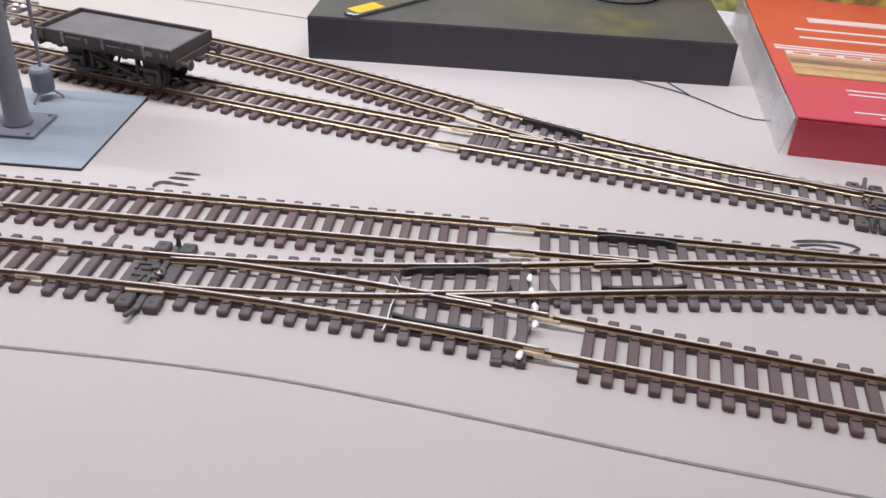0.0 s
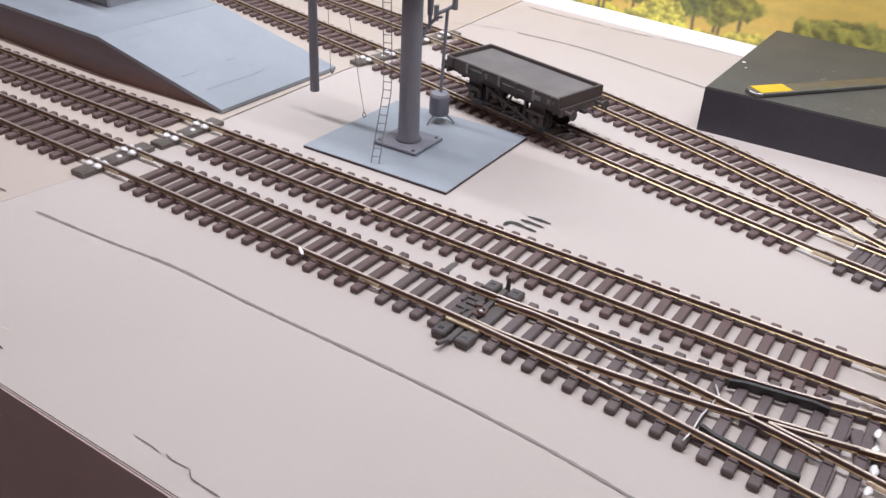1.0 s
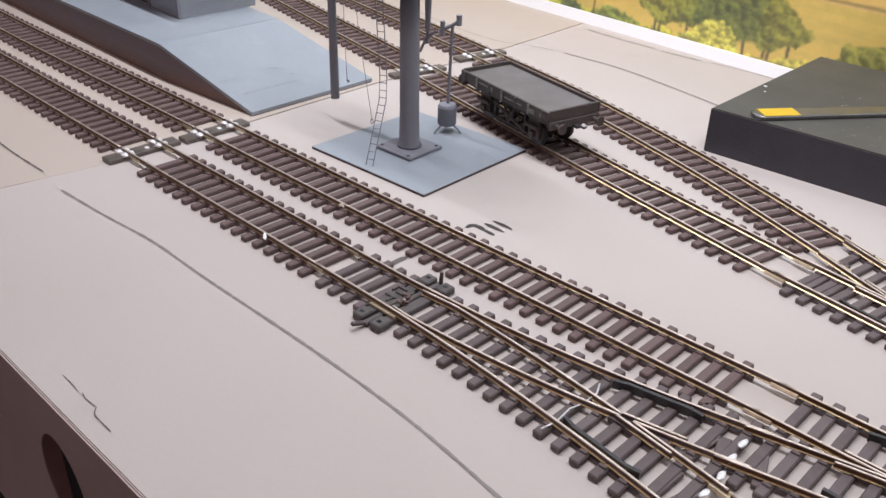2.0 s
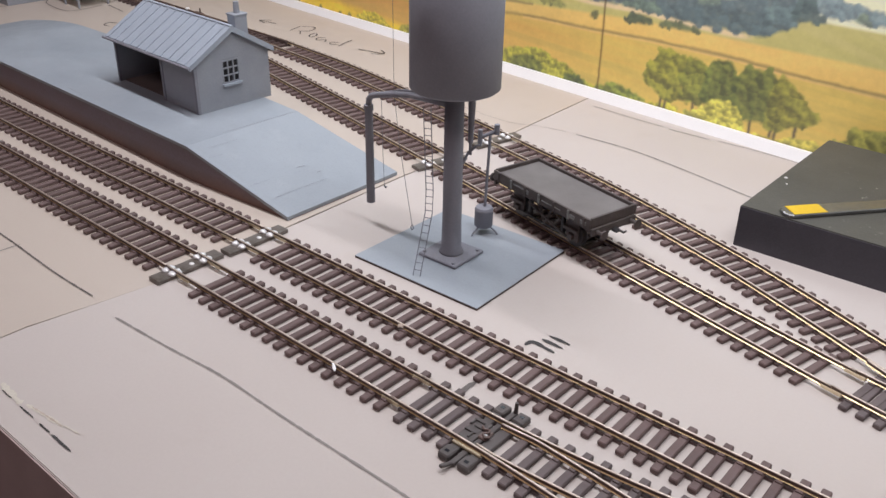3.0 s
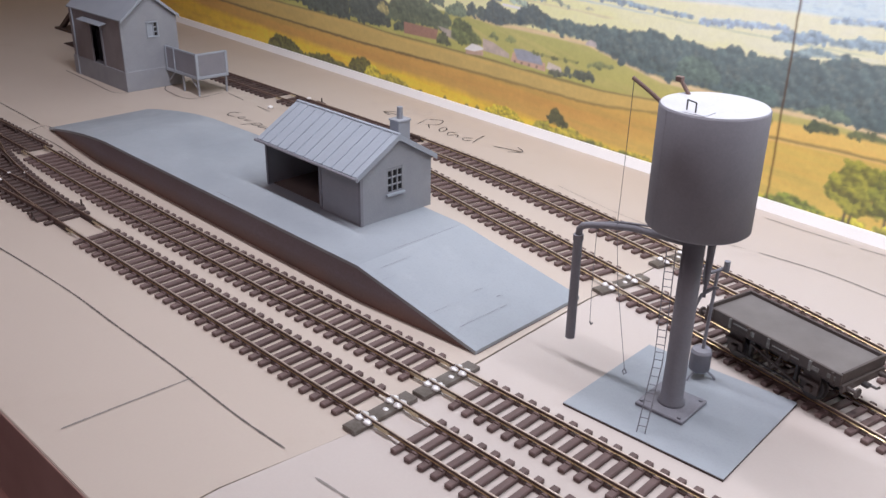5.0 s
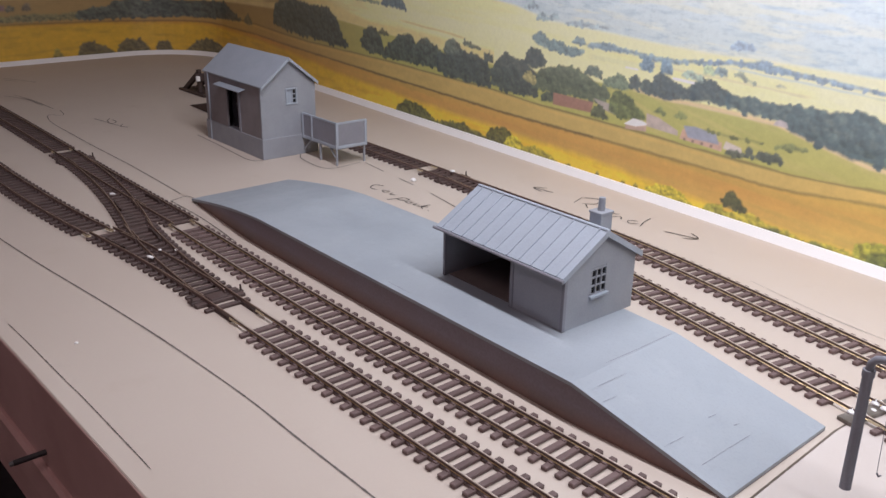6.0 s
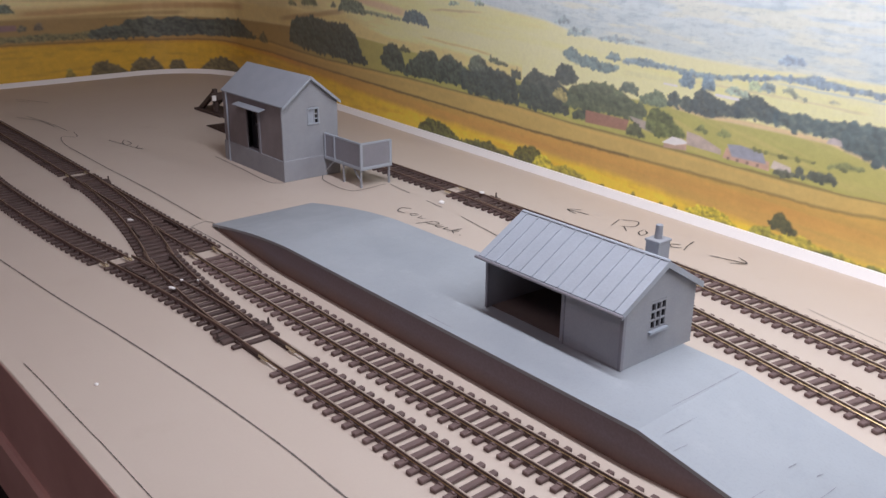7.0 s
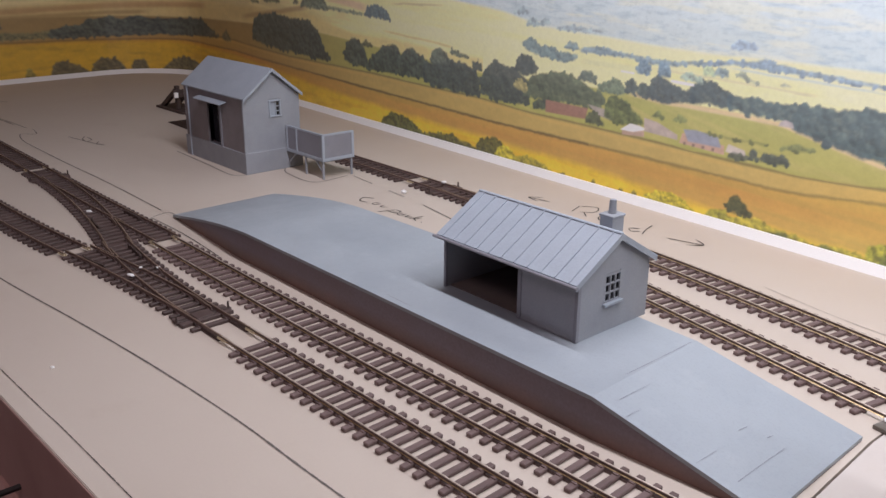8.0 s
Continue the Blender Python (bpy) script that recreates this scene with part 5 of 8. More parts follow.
    # head blocks with motor holes, tie bar and spring
    if base != "turnout_sleeper":
        for off in (c - 0.0044, c + 0.0044):
            part("head_block", boxed(off - 0.0021, off + 0.0021, -0.0165, 0.0165, 0.0, SLEEPER_TOP - 0.0001, 0.0003), base, ob)
        part("tie_bar", boxed(c - 0.0013, c + 0.0013, -0.0180, 0.0175, 0.0008, 0.0022, 0.0003), "tarred", ob)
        for sgn in (1, -1):
            part("tie_pin", rod(bmesh.new(), (c, sgn * 0.0165, 0.0015), (c, sgn * 0.0165, 0.0060), 0.0008, 0.0006, 8), "tarred", ob)
        part("spring_box", boxed(c - 0.0048, c + 0.0048, -0.0058, 0.0058, 0.0014, 0.0030, 0.0004), base, ob)
        return ob
    for off in (c - 0.0044, c + 0.0044):
        bl = part("head_block", boxed(off - 0.0020, off + 0.0020, -0.0128, 0.0128, 0.0, SLEEPER_TOP - 0.0002, 0.0003), "turnout_black", ob)
        for sgn in (1, -1):
            bm = boxed(off - 0.0025, off + 0.0025, sgn * 0.0156 - 0.0030, sgn * 0.0156 + 0.0030, 0.0, SLEEPER_TOP + 0.0005, 0.0005)
            # no hole is cut: a near-black block gives the shade of the slot
            box(bm, off - 0.0010, off + 0.0008, sgn * 0.0160 - 0.0007, sgn * 0.0160 + 0.0007, SLEEPER_TOP + 0.0003, SLEEPER_TOP + 0.00055, slot=1)
            part("motor_lug", bm, ["turnout_black", "glass"], bl, "dark plastic lug with a near-black block as its slot")
    # plate with raised ribs west of the bar, plain tongue east of it
    pl = part("spring_plate", boxed(c - 0.0088, c - 0.0014, -0.0062, 0.0066, 0.0004, 0.0021, 0.0003), "turnout_black", ob)
    for a, b, d, e in ((-0.0084, -0.0036, 0.0040, 0.0050), (-0.0084, -0.0074, 0.0012, 0.0040), (-0.0062, -0.0022, 0.0010, 0.0019), (-0.0080, -0.0030, -0.0024, -0.0014), (-0.0046, -0.0036, -0.0052, -0.0024)):
        part("rib", boxed(c + a, c + b, d, e, 0.0020, 0.0029, 0.0002), "turnout_black", pl)
    part("tongue", boxed(c + 0.0018, c + 0.0062, -0.0062, 0.0062, 0.0004, 0.0020, 0.0003), "turnout_black", ob)
    bar = part("tie_bar", boxed(c - 0.0011, c + 0.0011, -0.0190, 0.0185, 0.0006, 0.0020, 0.0003), "turnout_black", ob)
    bm = boxed(-0.0008, 0.0008, -0.0034, 0.0034, -0.0007, 0.0007, 0.0003, Matrix.Translation((c - 0.0005, -0.0205, 0.0019)) @ Matrix.Rotation(math.radians(-8), 4, "Z") @ Matrix.Rotation(math.radians(-16), 4, "X"))
    part("tie_end", bm, "turnout_black", bar)
    part("tie_pin", rod(bmesh.new(), (c + 0.0004, 0.0175, 0.0015), (c + 0.0006, 0.0178, 0.0066), 0.0009, 0.0007, 8), "turnout_black", bar)
    # bent wire spring in its pocket
    bm = bmesh.new()
    tube(bm, [(c - 0.0030, 0.0022, 0.0030), (c - 0.0012, 0.0008, 0.0036), (c + 0.0004, 0.0020, 0.0031), (c + 0.0014, 0.0002, 0.0037), (c - 0.0002, -0.0012, 0.0032), (c + 0.0016, -0.0026, 0.0036), (c + 0.0028, -0.0012, 0.0031)], 0.00055, 6)
    box(bm, c - 0.0016, c + 0.0022, -0.0030, 0.0024, 0.0018, 0.0029, 0.0004)
    sp = part("spring", bm, "railside", ob, "dull metal centring spring")
    part("spring_clip", boxed(c + 0.0006, c + 0.0019, -0.0022, -0.0010, 0.0034, 0.0041, 0.0003), "solder", sp, "bright bent metal clip")
    part("contact_strip", boxed(c - 0.0064, c + 0.0062, -h - 0.0025, -h - 0.0013, 0.0022, 0.0033, 0.0002), "joiner", ob, "flat grey metal strip beside the rail")
    return ob


T1_Y, T2_Y = 0.4968, 0.5358
turnout(0.1945, T1_Y, 0.0, 0.235, -0.158, 0.157, "dark grey plastic turnout with spring box beside parallel track", blade_open=-1)
turnout(0.580, T2_Y + 0.002, math.pi, 0.235, 0.0, 0.230, "dark grey plastic turnout joining the crossover to the second track", side="railrust")
turnout(0.515, 0.583, math.pi - 0.168, 0.0, -0.285, 0.200, "dark grey plastic turnout where two sidings meet")
turnout(-0.2400, T1_Y, math.pi, 0.110, -0.175, 0.190, "dark turnout of the crossover beside the platform", base="sleeper_dark", top="railtop_unlit", bare=0.018)
turnout(-0.684, 0.5452, -0.020, 0.02, -0.235, 0.268, "long dark turnout of the crossover at the platform end", base="sleeper_dark", top="railtop_unlit")
turnout(-0.415, 0.788, -0.045, 0.0, -0.235, 0.190, "dark turnout beside the goods shed siding", base="sleeper_dark", top="railtop_unlit")

flex_track([(-0.236, T1_Y), (-0.1, T1_Y), (0.042, T1_Y)], "brown sleepered track running along the front of the boards", 0.0176, 0.006)
flex_track([(0.043, T1_Y), (0.1, T1_Y), (0.1905, T1_Y)], "brown sleepered track between board joint and turnout", 0.0262, 0.001)
flex_track([(-0.412, 0.5400), (-0.2, T2_Y - 0.0005), (0.044, T2_Y)], "brown sleepered track along the platform edge", 0.014, 0.008)
flex_track([(0.045, T2_Y), (0.2, T2_Y), (0.346, T2_Y + 0.002)], "brown sleepered track beside the water tower", 0.019, 0.010)
flex_track([(-0.226, 0.7395), (-0.117, 0.715), (0.044, 0.679)], "brown sleepered siding track behind the platform", 0.014, 0.010)
flex_track([(0.045, 0.679), (0.205, 0.6408), (0.314, 0.6165)], "brown sleepered siding track under the wagon", 0.016, 0.012)
flex_track([(-0.229, 0.7795), (-0.143, 0.770), (-0.053, 0.753), (0.048, 0.732)], "brown sleepered rear track curving behind the platform", 0.014, 0.010)
flex_track([(0.049, 0.7315), (0.140, 0.710), (0.228, 0.682), (0.274, 0.6645), (0.330, 0.6405)], "brown sleepered rear track curving to the turnout", 0.016, 0.014)
flex_track([(-0.431, 0.4835), (-0.48, 0.479), (-0.55, 0.475), (-0.65, 0.4725), (-0.75, 0.474), (-1.0, 0.488)], "dark sleepered track curving away past the crossover", 0.014, 0.004, top="railtop_unlit", base="sleeper_dark")
flex_track([(-0.688, 0.5454), (-0.9, 0.5480), (-1.215, 0.5490)], "dark sleepered track running to the far board end", 0.010, 0.004, top="railtop_unlit", base="sleeper_dark")
flex_track([(-0.419, 0.7883), (-0.55, 0.793), (-0.70, 0.797), (-0.86, 0.80)], "dark sleepered siding beside the goods shed", 0.014, 0.004, top="railtop_unlit", base="sleeper_dark")
flex_track([(0.3555, 0.4842), (0.42, 0.4752), (0.50, 0.4640), (0.70, 0.434)], "brown sleepered track curving to the board front", 0.012, 0.004, side="railrust")
flex_track([(0.584, T2_Y + 0.002), (0.7, T2_Y + 0.002), (0.9, 0.545)], "brown sleepered track beyond the crossover", 0.008, 0.004, side="railrust")
flex_track([(0.519, 0.5823), (0.6, 0.571), (0.9, 0.54)], "brown sleepered track beyond the siding turnout", 0.008, 0.004)
for jx, jy, ja in ((0.1905, T1_Y, 0.0), (-0.236, T1_Y, 0.0), (0.346, T2_Y + 0.002, 0.0), (-0.412, 0.5400, 0.0), (0.3145, 0.6165, -0.2), (0.3305, 0.6403, -0.40), (-0.432, 0.4835, 0.09), (-0.686, 0.5453, 0.0), (-0.417, 0.7883, 0.0), (0.3535, 0.4845, -0.145)):
    fishplates("rail_joiner", jx, jy, ja)


def board_joint_plate(x, y, a):
    m = Matrix.Translation((x, y, 0)) @ Matrix.Rotation(a, 4, "Z")
    ob = thing("copper_clad_sleeper", "dark copper-clad strip with bright solder blobs at board joint", "track plate", "board joint plates", at=m)
    part("strip", boxed(-0.0040, 0.0040, -0.0185, 0.0185, 0.0, SLEEPER_TOP - 0.0002, 0.0003), "pcb", ob)
    for d in (GAUGE / 2, -GAUGE / 2):
        for dx in (-0.0026, 0.0026):
            for dy in (-0.0014, 0.0014):
                bm = bmesh.new()
                bmesh.ops.create_icosphere(bm, subdivisions=2, radius=0.0019)
                for v in bm.verts:
                    v.co = Vector((v.co.x * 1.2, v.co.y, max(-0.0002, v.co.z * 0.7))) * (1 + 0.45 * noise.noise(v.co * 900 + Vector((d * 99, dx * 99, dy * 99))))
                part("solder_blob", bm, "flux", ob, at=Matrix.Translation((dx, d + dy, SLEEPER_TOP)), smooth=True)
    bm = bmesh.new()
    bmesh.ops.create_icosphere(bm, subdivisions=2, radius=0.0013)
    part("solder_blob", bm, "flux", ob, at=Matrix.Translation((0.0006, 0.0022, SLEEPER_TOP - 0.0004)) @ Matrix.Diagonal((1.2, 1.0, 0.6, 1)), smooth=True)
    return ob


for px, py, pa in ((0.0455, T1_Y, 0.0), (0.0475, T2_Y, 0.0), (0.0475, 0.6785, -0.235), (0.0505, 0.7315, -0.22)):
    board_joint_plate(px, py, pa)
# added joiner pieces imitate the golden gleam of the bare rail foot
for jx, jy, ja in ((0.0562, T1_Y, 0.0), (0.0580, T2_Y, 0.0), (0.0372, T2_Y, 0.0), (0.0577, 0.6762, -0.235), (0.0610, 0.7291, -0.22)):
    fishplates("rail_joiner", jx, jy, ja)


def skewed_sleeper(a, b, wide=0.0036):
    """Loose sleeper laid askew between two plan points."""
    d = Vector((b[0] - a[0], b[1] - a[1]))
    m = Matrix.Translation(((a[0] + b[0]) / 2, (a[1] + b[1]) / 2, 0.0001)) @ Matrix.Rotation(math.atan2(d.y, d.x) - math.pi / 2, 4, "Z")
    h = d.length / 2 + 0.001
    single("loose_sleeper", boxed(-wide / 2, wide / 2, -h, h, 0.0, SLEEPER_TOP - 0.0007, 0.0003), "turnout_sleeper", "loose dark plastic sleeper laid askew under rail joints", "sleeper", "loose sleepers", at=m)


for a, b in (((0.3414, 0.5134), (0.3391, 0.4985)), ((0.3440, 0.5137), (0.3480, 0.5000)), ((0.3545, 0.5156), (0.3590, 0.5040)), ((0.3412, 0.4925), (0.3404, 0.4720)), ((0.3485, 0.4895), (0.3440, 0.4730)), ((0.3230, 0.6070), (0.3270, 0.6380)), ((0.3330, 0.6300), (0.3300, 0.6100))):
    skewed_sleeper(a, b)


def solder_joint(x, y, a, long=0.0022):
    bm = bmesh.new()
    bmesh.ops.create_icosphere(bm, subdivisions=2, radius=0.0010)
    for v in bm.verts:
        v.co = Vector((v.co.x * 1.2, v.co.y * 2.2, v.co.z * 0.45)) * (1 + 0.5 * noise.noise(v.co * 800 + Vector((x * 50, y * 50, 0))))
    single("solder_joint", bm, "flux", "bright solder joint on the rails", "solder joint", "solder joints", smooth=True, at=Matrix.Translation((x, y, SLEEPER_TOP + 0.0010)) @ Matrix.Rotation(a, 4, "Z"))


for x, y, a in ((0.3491, 0.5137, 0.03), (0.3500, 0.5060, 0.1), (0.3512, 0.4980, 0.0), (0.3470, 0.4735, -0.1), (0.3513, 0.4890, -0.1)):
    solder_joint(x, y, a)
bm = tube(bmesh.new(), [(0.3050, 0.5070, 0.0030), (0.3075, 0.5020, 0.0036), (0.3066, 0.4960, 0.0024), (0.3064, 0.4900, 0.0040), (0.3062, 0.4840, 0.0024), (0.3058, 0.4775, 0.0036)], 0.0003, 6)
single("jumper_wire", bm, "flux", "bare tinned wire bridging the turnout rails", "wire", smooth=True)


def buffer_stop():
    ob = thing("buffer_stop", "dark brown timber buffer stop with small white lamp", "buffer stop", at=Matrix.Translation((-0.882, 0.799, 0.0)))
    part("bed", boxed(-0.050, 0.022, -0.0165, 0.0165, 0.0, 0.0030, 0.0006), "tarred", ob)
    for sy in (-1, 1):
        y = sy * 0.0095
        part("post", boxed(-0.0028, 0.0028, y - 0.0026, y + 0.0026, 0.0030, 0.0330, 0.0005), "tarred", ob)
        bm = bmesh.new()
        lo, hi = [bm.verts.new((x, y - 0.0024, z)) for x, z in ((-0.046, 0.0030), (-0.036, 0.0030), (-0.0030, 0.0235), (-0.0030, 0.0300))], [bm.verts.new((x, y + 0.0024, z)) for x, z in ((-0.046, 0.0030), (-0.036, 0.0030), (-0.0030, 0.0235), (-0.0030, 0.0300))]
        for i in range(4):
            bm.faces.new((lo[i], lo[(i + 1) % 4], hi[(i + 1) % 4], hi[i]))
        bm.faces.new(lo[::-1])
        bm.faces.new(hi)
        bmesh.ops.recalc_face_normals(bm, faces=bm.faces)
        part("raker", bm, "tarred", ob)
    part("beam", boxed(0.0029, 0.0072, -0.0175, 0.0175, 0.0190, 0.0285, 0.0005), "tarred", ob)
    part("lamp", boxed(0.0073, 0.0105, -0.0180, -0.0130, 0.0195, 0.0260, 0.0004), "white", ob, "small white lamp")


buffer_stop()


def ramp_wedge():
    bm = bmesh.new()
    prism(bm, [(-0.826, 0.747), (-0.772, 0.744), (-0.772, 0.770), (-0.826, 0.774)], 0.0, [0.0008, 0.0120, 0.0120, 0.0008])
    bmesh.ops.bevel(bm, geom=list(bm.edges), offset=0.0004, segments=1, affect="EDGES")
    single("loading_ramp", bm, "tarred", "low dark brown wedge-shaped ramp behind the goods shed", "ramp")


ramp_wedge()

# ---- platform ----
PLAT = 0.0220


def platform():
    ob = thing("platform", "blue-grey station platform with brown sides and ramped ends", "platform")
    tip, k0, k1, foot = (-0.468, 0.574), (-0.350, 0.5635), (-0.041, 0.5580), (0.041, 0.5628)
    btip, b0, b0b, b1, bfoot = (-0.473, 0.667), (-0.348, 0.657), (-0.240, 0.657), (-0.042, 0.641), (0.042, 0.6475)
    low = 0.0022
    bm = bmesh.new()

    def along_edge(x, pts):
        return float(np.interp(x, [p[0] for p in pts], [p[1] for p in pts]))

    def height(x):
        up = min(1.0, max(0.0, (x - tip[0]) / (k0[0] + 0.012 - tip[0])))
        down = min(1.0, max(0.0, (foot[0] - x) / (foot[0] - k1[0])))
        rise = 1 - (1 - up) ** 1.35 if up < 1 else 1.0
        return low + (PLAT - low) * min(rise, down)

    stations = [-0.466 + 0.010 * i for i in range(14)] + [-0.30, -0.24, -0.16, -0.10, k1[0], -0.015, 0.012, 0.0407]
    rows = []
    for x in stations:
        y0, y1 = along_edge(x, (tip, k0, k1, foot)), along_edge(x, (btip, b0, b0b, b1, bfoot))
        rows.append((bm.verts.new((x, y0, height(x))), bm.verts.new((x, y1, height(x)))))
    top = [bm.faces.new((p[0], q[0], q[1], p[1])) for p, q in zip(rows, rows[1:])]
    ret = bmesh.ops.extrude_face_region(bm, geom=top)
    for e in ret["geom"]:
        if isinstance(e, bmesh.types.BMVert):
            e.co.z -= 0.0020
    bmesh.ops.recalc_face_normals(bm, faces=bm.faces)
    part("surface", bm, "resin", ob, "blue-grey painted platform surface")
    ins = 0.0012
    t = 0.0019
    inner = [x for x in stations if tip[0] + 0.006 < x < foot[0]]
    outline = [(x, along_edge(x, (tip, k0, k1, foot)) + ins) for x in inner] + [(x, along_edge(x, (btip, b0, b0b, b1, bfoot)) - ins) for x in reversed(inner)]
    tops = [max(0.0004, height(x) - t) for x in inner]
    bm = prism(bmesh.new(), outline, 0.0, tops + tops[::-1])
    part("side", bm, "platform_side", ob, "dark brown platform side with grey overspray")
    # joint between the flat top and the ramp, and the edging line
    bm = ribbon(bmesh.new(), smooth_line([(-0.0432, 0.5855), (-0.0425, 0.605), (-0.0418, 0.638)]), 0.0004, PLAT + 0.0001, 0.4, 3)
    part("ramp_joint", bm, "resin_dark", ob)
    bm = ribbon(bmesh.new(), smooth_line([(-0.190, 0.5652), (-0.180, 0.5648), (-0.168, 0.5644)]), 0.0005, PLAT + 0.0001, 0.5, 4)
    part("scratch", bm, "resin_dark", ob)
    # saw marks across the ramp
    for i, (x, y0, y1, w) in enumerate(((-0.0330, 0.567, 0.589, 0.0003), (-0.0245, 0.560, 0.570, 0.0003), (0.0085, 0.563, 0.577, 0.0004), (0.0240, 0.569, 0.606, 0.0004), (0.0075, 0.598, 0.604, 0.0005), (0.0170, 0.605, 0.609, 0.0006))):
        bm = ribbon(bmesh.new(), smooth_line([(x, y0), (x + 0.0003, (y0 + y1) / 2), (x + 0.0008, y1)], 0.0015), w * 0.55, height(x) + 0.00025, 0.7, 20 + i)
        part("scratch", bm, "resin_dark", ob)
    return ob


platform()


# ---- waiting shelter ----
def clapboard(wall, u0, u1, z0, z1, n, put, deep=0.0006, mat="shed_grey"):
    """Overlapping boards on a wall, each a piece of its own: put(u, out, z) gives the place."""
    h = (z1 - z0) / n
    for i in range(n):
        a, b = z0 + i * h, z0 + (i + 1) * h
        pts = [put(u0, 0, a), put(u1, 0, a), put(u1, 0, b), put(u0, 0, b), put(u0, deep, a), put(u1, deep, a), put(u1, deep * 0.25, b), put(u0, deep * 0.25, b)]
        bm = bmesh.new()
        vs = [bm.verts.new(p) for p in pts]
        for f in ((4, 5, 6, 7), (0, 1, 5, 4), (1, 2, 6, 5), (2, 3, 7, 6), (3, 0, 4, 7), (3, 2, 1, 0)):
            bm.faces.new([vs[k] for k in f])
        bmesh.ops.recalc_face_normals(bm, faces=bm.faces)
        part("clapboard", bm, mat, wall)


def gable_wall(bm, y0, y1, z0, zeave, yr, zr, x0, x1, window=None):
    """End wall between x0 and x1 with a gable and an opening (ya, yb, za, zb)."""
    def slab(pts):
        lo = [bm.verts.new((x0, y, z)) for y, z in pts]
        hi = [bm.verts.new((x1, y, z)) for y, z in pts]
        n = len(pts)
        for i in range(n):
            bm.faces.new((lo[i], lo[(i + 1) % n], hi[(i + 1) % n], hi[i]))
        bm.faces.new(lo[::-1])
        bm.faces.new(hi)

    def top(y):
        return zeave + (zr - zeave) * (1 - abs(y - yr) / (yr - y0 if y < yr else y1 - yr))
    if window is None:
        slab([(y0, z0), (y1, z0), (y1, zeave), (yr, zr), (y0, zeave)])
        return
    a, b, c, d = window
    slab([(y0, z0), (a, z0), (a, top(a)), (y0, zeave)])
    mid = [(a, d), (b, d), (b, top(b))] + ([(yr, zr)] if a < yr < b else []) + [(a, top(a))]
    slab(mid)
    slab([(a, z0), (b, z0), (b, c), (a, c)])
    slab([(b, z0), (y1, z0), (y1, zeave)] + ([(yr, zr)] if b < yr else []) + [(b, top(b))])
    bmesh.ops.recalc_face_normals(bm, faces=bm.faces)


def shelter():
    at = Matrix.Translation((-0.0795, 0.5945, PLAT + 0.0002)) @ Matrix.Rotation(math.radians(-2.0), 4, "Z")
    ob = thing("waiting_shelter", "grey clapboard waiting shelter with open front and chimney on the platform", "shelter", at=at)
    L, W, H, RZ = 0.0980, 0.0550, 0.0338, 0.0502
    wt = 0.0014
    bm = bmesh.new()
    wy0, wy1, wz0, wz1 = 0.0198, 0.0316, 0.0158, 0.0298
    gable_wall(bm, 0, W, 0, H, W / 2, RZ - 0.001, -wt, 0, (wy0, wy1, wz0, wz1))
    wall = part("end_wall", bm, "shed_grey", ob, "grey clapboard gable wall")
    n = 24
    for i in range(n):
        z = i * RZ / n
        zt = (i + 1) * RZ / n
        def span(zz):
            if zz <= H:
                return 0.0, W
            t = (zz - H) / (RZ - H)
            return t * W / 2, W - t * W / 2
        a, b = span((z + zt) / 2)
        pieces = [(a, b)]
        if zt > wz0 + 0.0005 and z < wz1 - 0.0005:
            pieces = [(a, min(wy0, b)), (max(wy1, a), b)]
        for p, q in pieces:
            if q - p > 0.001:
                clapboard(wall, p, q, z, min(zt, RZ - 0.0015), 1, lambda u, o, zz: (o, u, zz), 0.00048)
    bm = bmesh.new()
    gable_wall(bm, 0, W, 0, H, W / 2, RZ - 0.001, -L, -L + wt)
    part("end_wall", bm, "shed_grey", ob)
    # rear wall, floor, partition and bench take the colour darkened for shade
    part("back_wall", boxed(-L + wt, -wt, W - wt, W, 0, H, 0.0001), "interior", ob, "inside of the rear wall, coloured dark for shade")
    part("floor", boxed(-L + wt + 0.0005, -0.0390, 0.0030, W - wt - 0.0005, 0.0, 0.0006), "interior", ob, "shelter floor coloured dark for shade")
    bm = bmesh.new()
    box(bm, -0.0385, -wt, 0, wt, 0, H)
    wall = part("front_wall", bm, "shed_grey", ob, "grey boarded front wall panel")
    clapboard(wall, -0.0375, -0.001, 0, H, 9, lambda u, o, z: (u, -o, z), 0.0003)
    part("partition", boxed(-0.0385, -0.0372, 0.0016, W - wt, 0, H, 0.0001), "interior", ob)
    part("corner_post", boxed(-0.0012, 0.0010, -0.0012, 0.0010, 0, H, 0.0002), "resin_dark", ob)
    part("corner_post", boxed(-0.0400, -0.0376, -0.0008, 0.0008, 0, H, 0.0002), "resin_dark", ob)
    part("corner_post", boxed(-L, -L + 0.0018, -0.0008, 0.0008, 0, H, 0.0002), "resin_dark", ob)
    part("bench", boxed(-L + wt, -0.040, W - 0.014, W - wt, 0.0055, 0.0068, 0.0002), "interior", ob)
    # window
    fr = part("window", boxed(-0.0012, -0.0008, wy0, wy1, wz0, wz1), "glass", ob, "small dark window with nine panes")
    for i in range(4):
        y = wy0 + (wy1 - wy0) * i / 3
        part("glazing_bar", boxed(-0.0006, 0.0004, y - 0.0004, y + 0.0004, wz0, wz1), "shed_grey", fr)
        z = wz0 + (wz1 - wz0) * i / 3
        part("glazing_bar", boxed(-0.0006, 0.0003, wy0, wy1, z - 0.0004, z + 0.0004), "shed_grey", fr)
    part("sill", boxed(-0.0005, 0.0022, wy0 - 0.0012, wy1 + 0.0012, wz0 - 0.0018, wz0 - 0.0004, 0.0002), "roof_grey", fr)
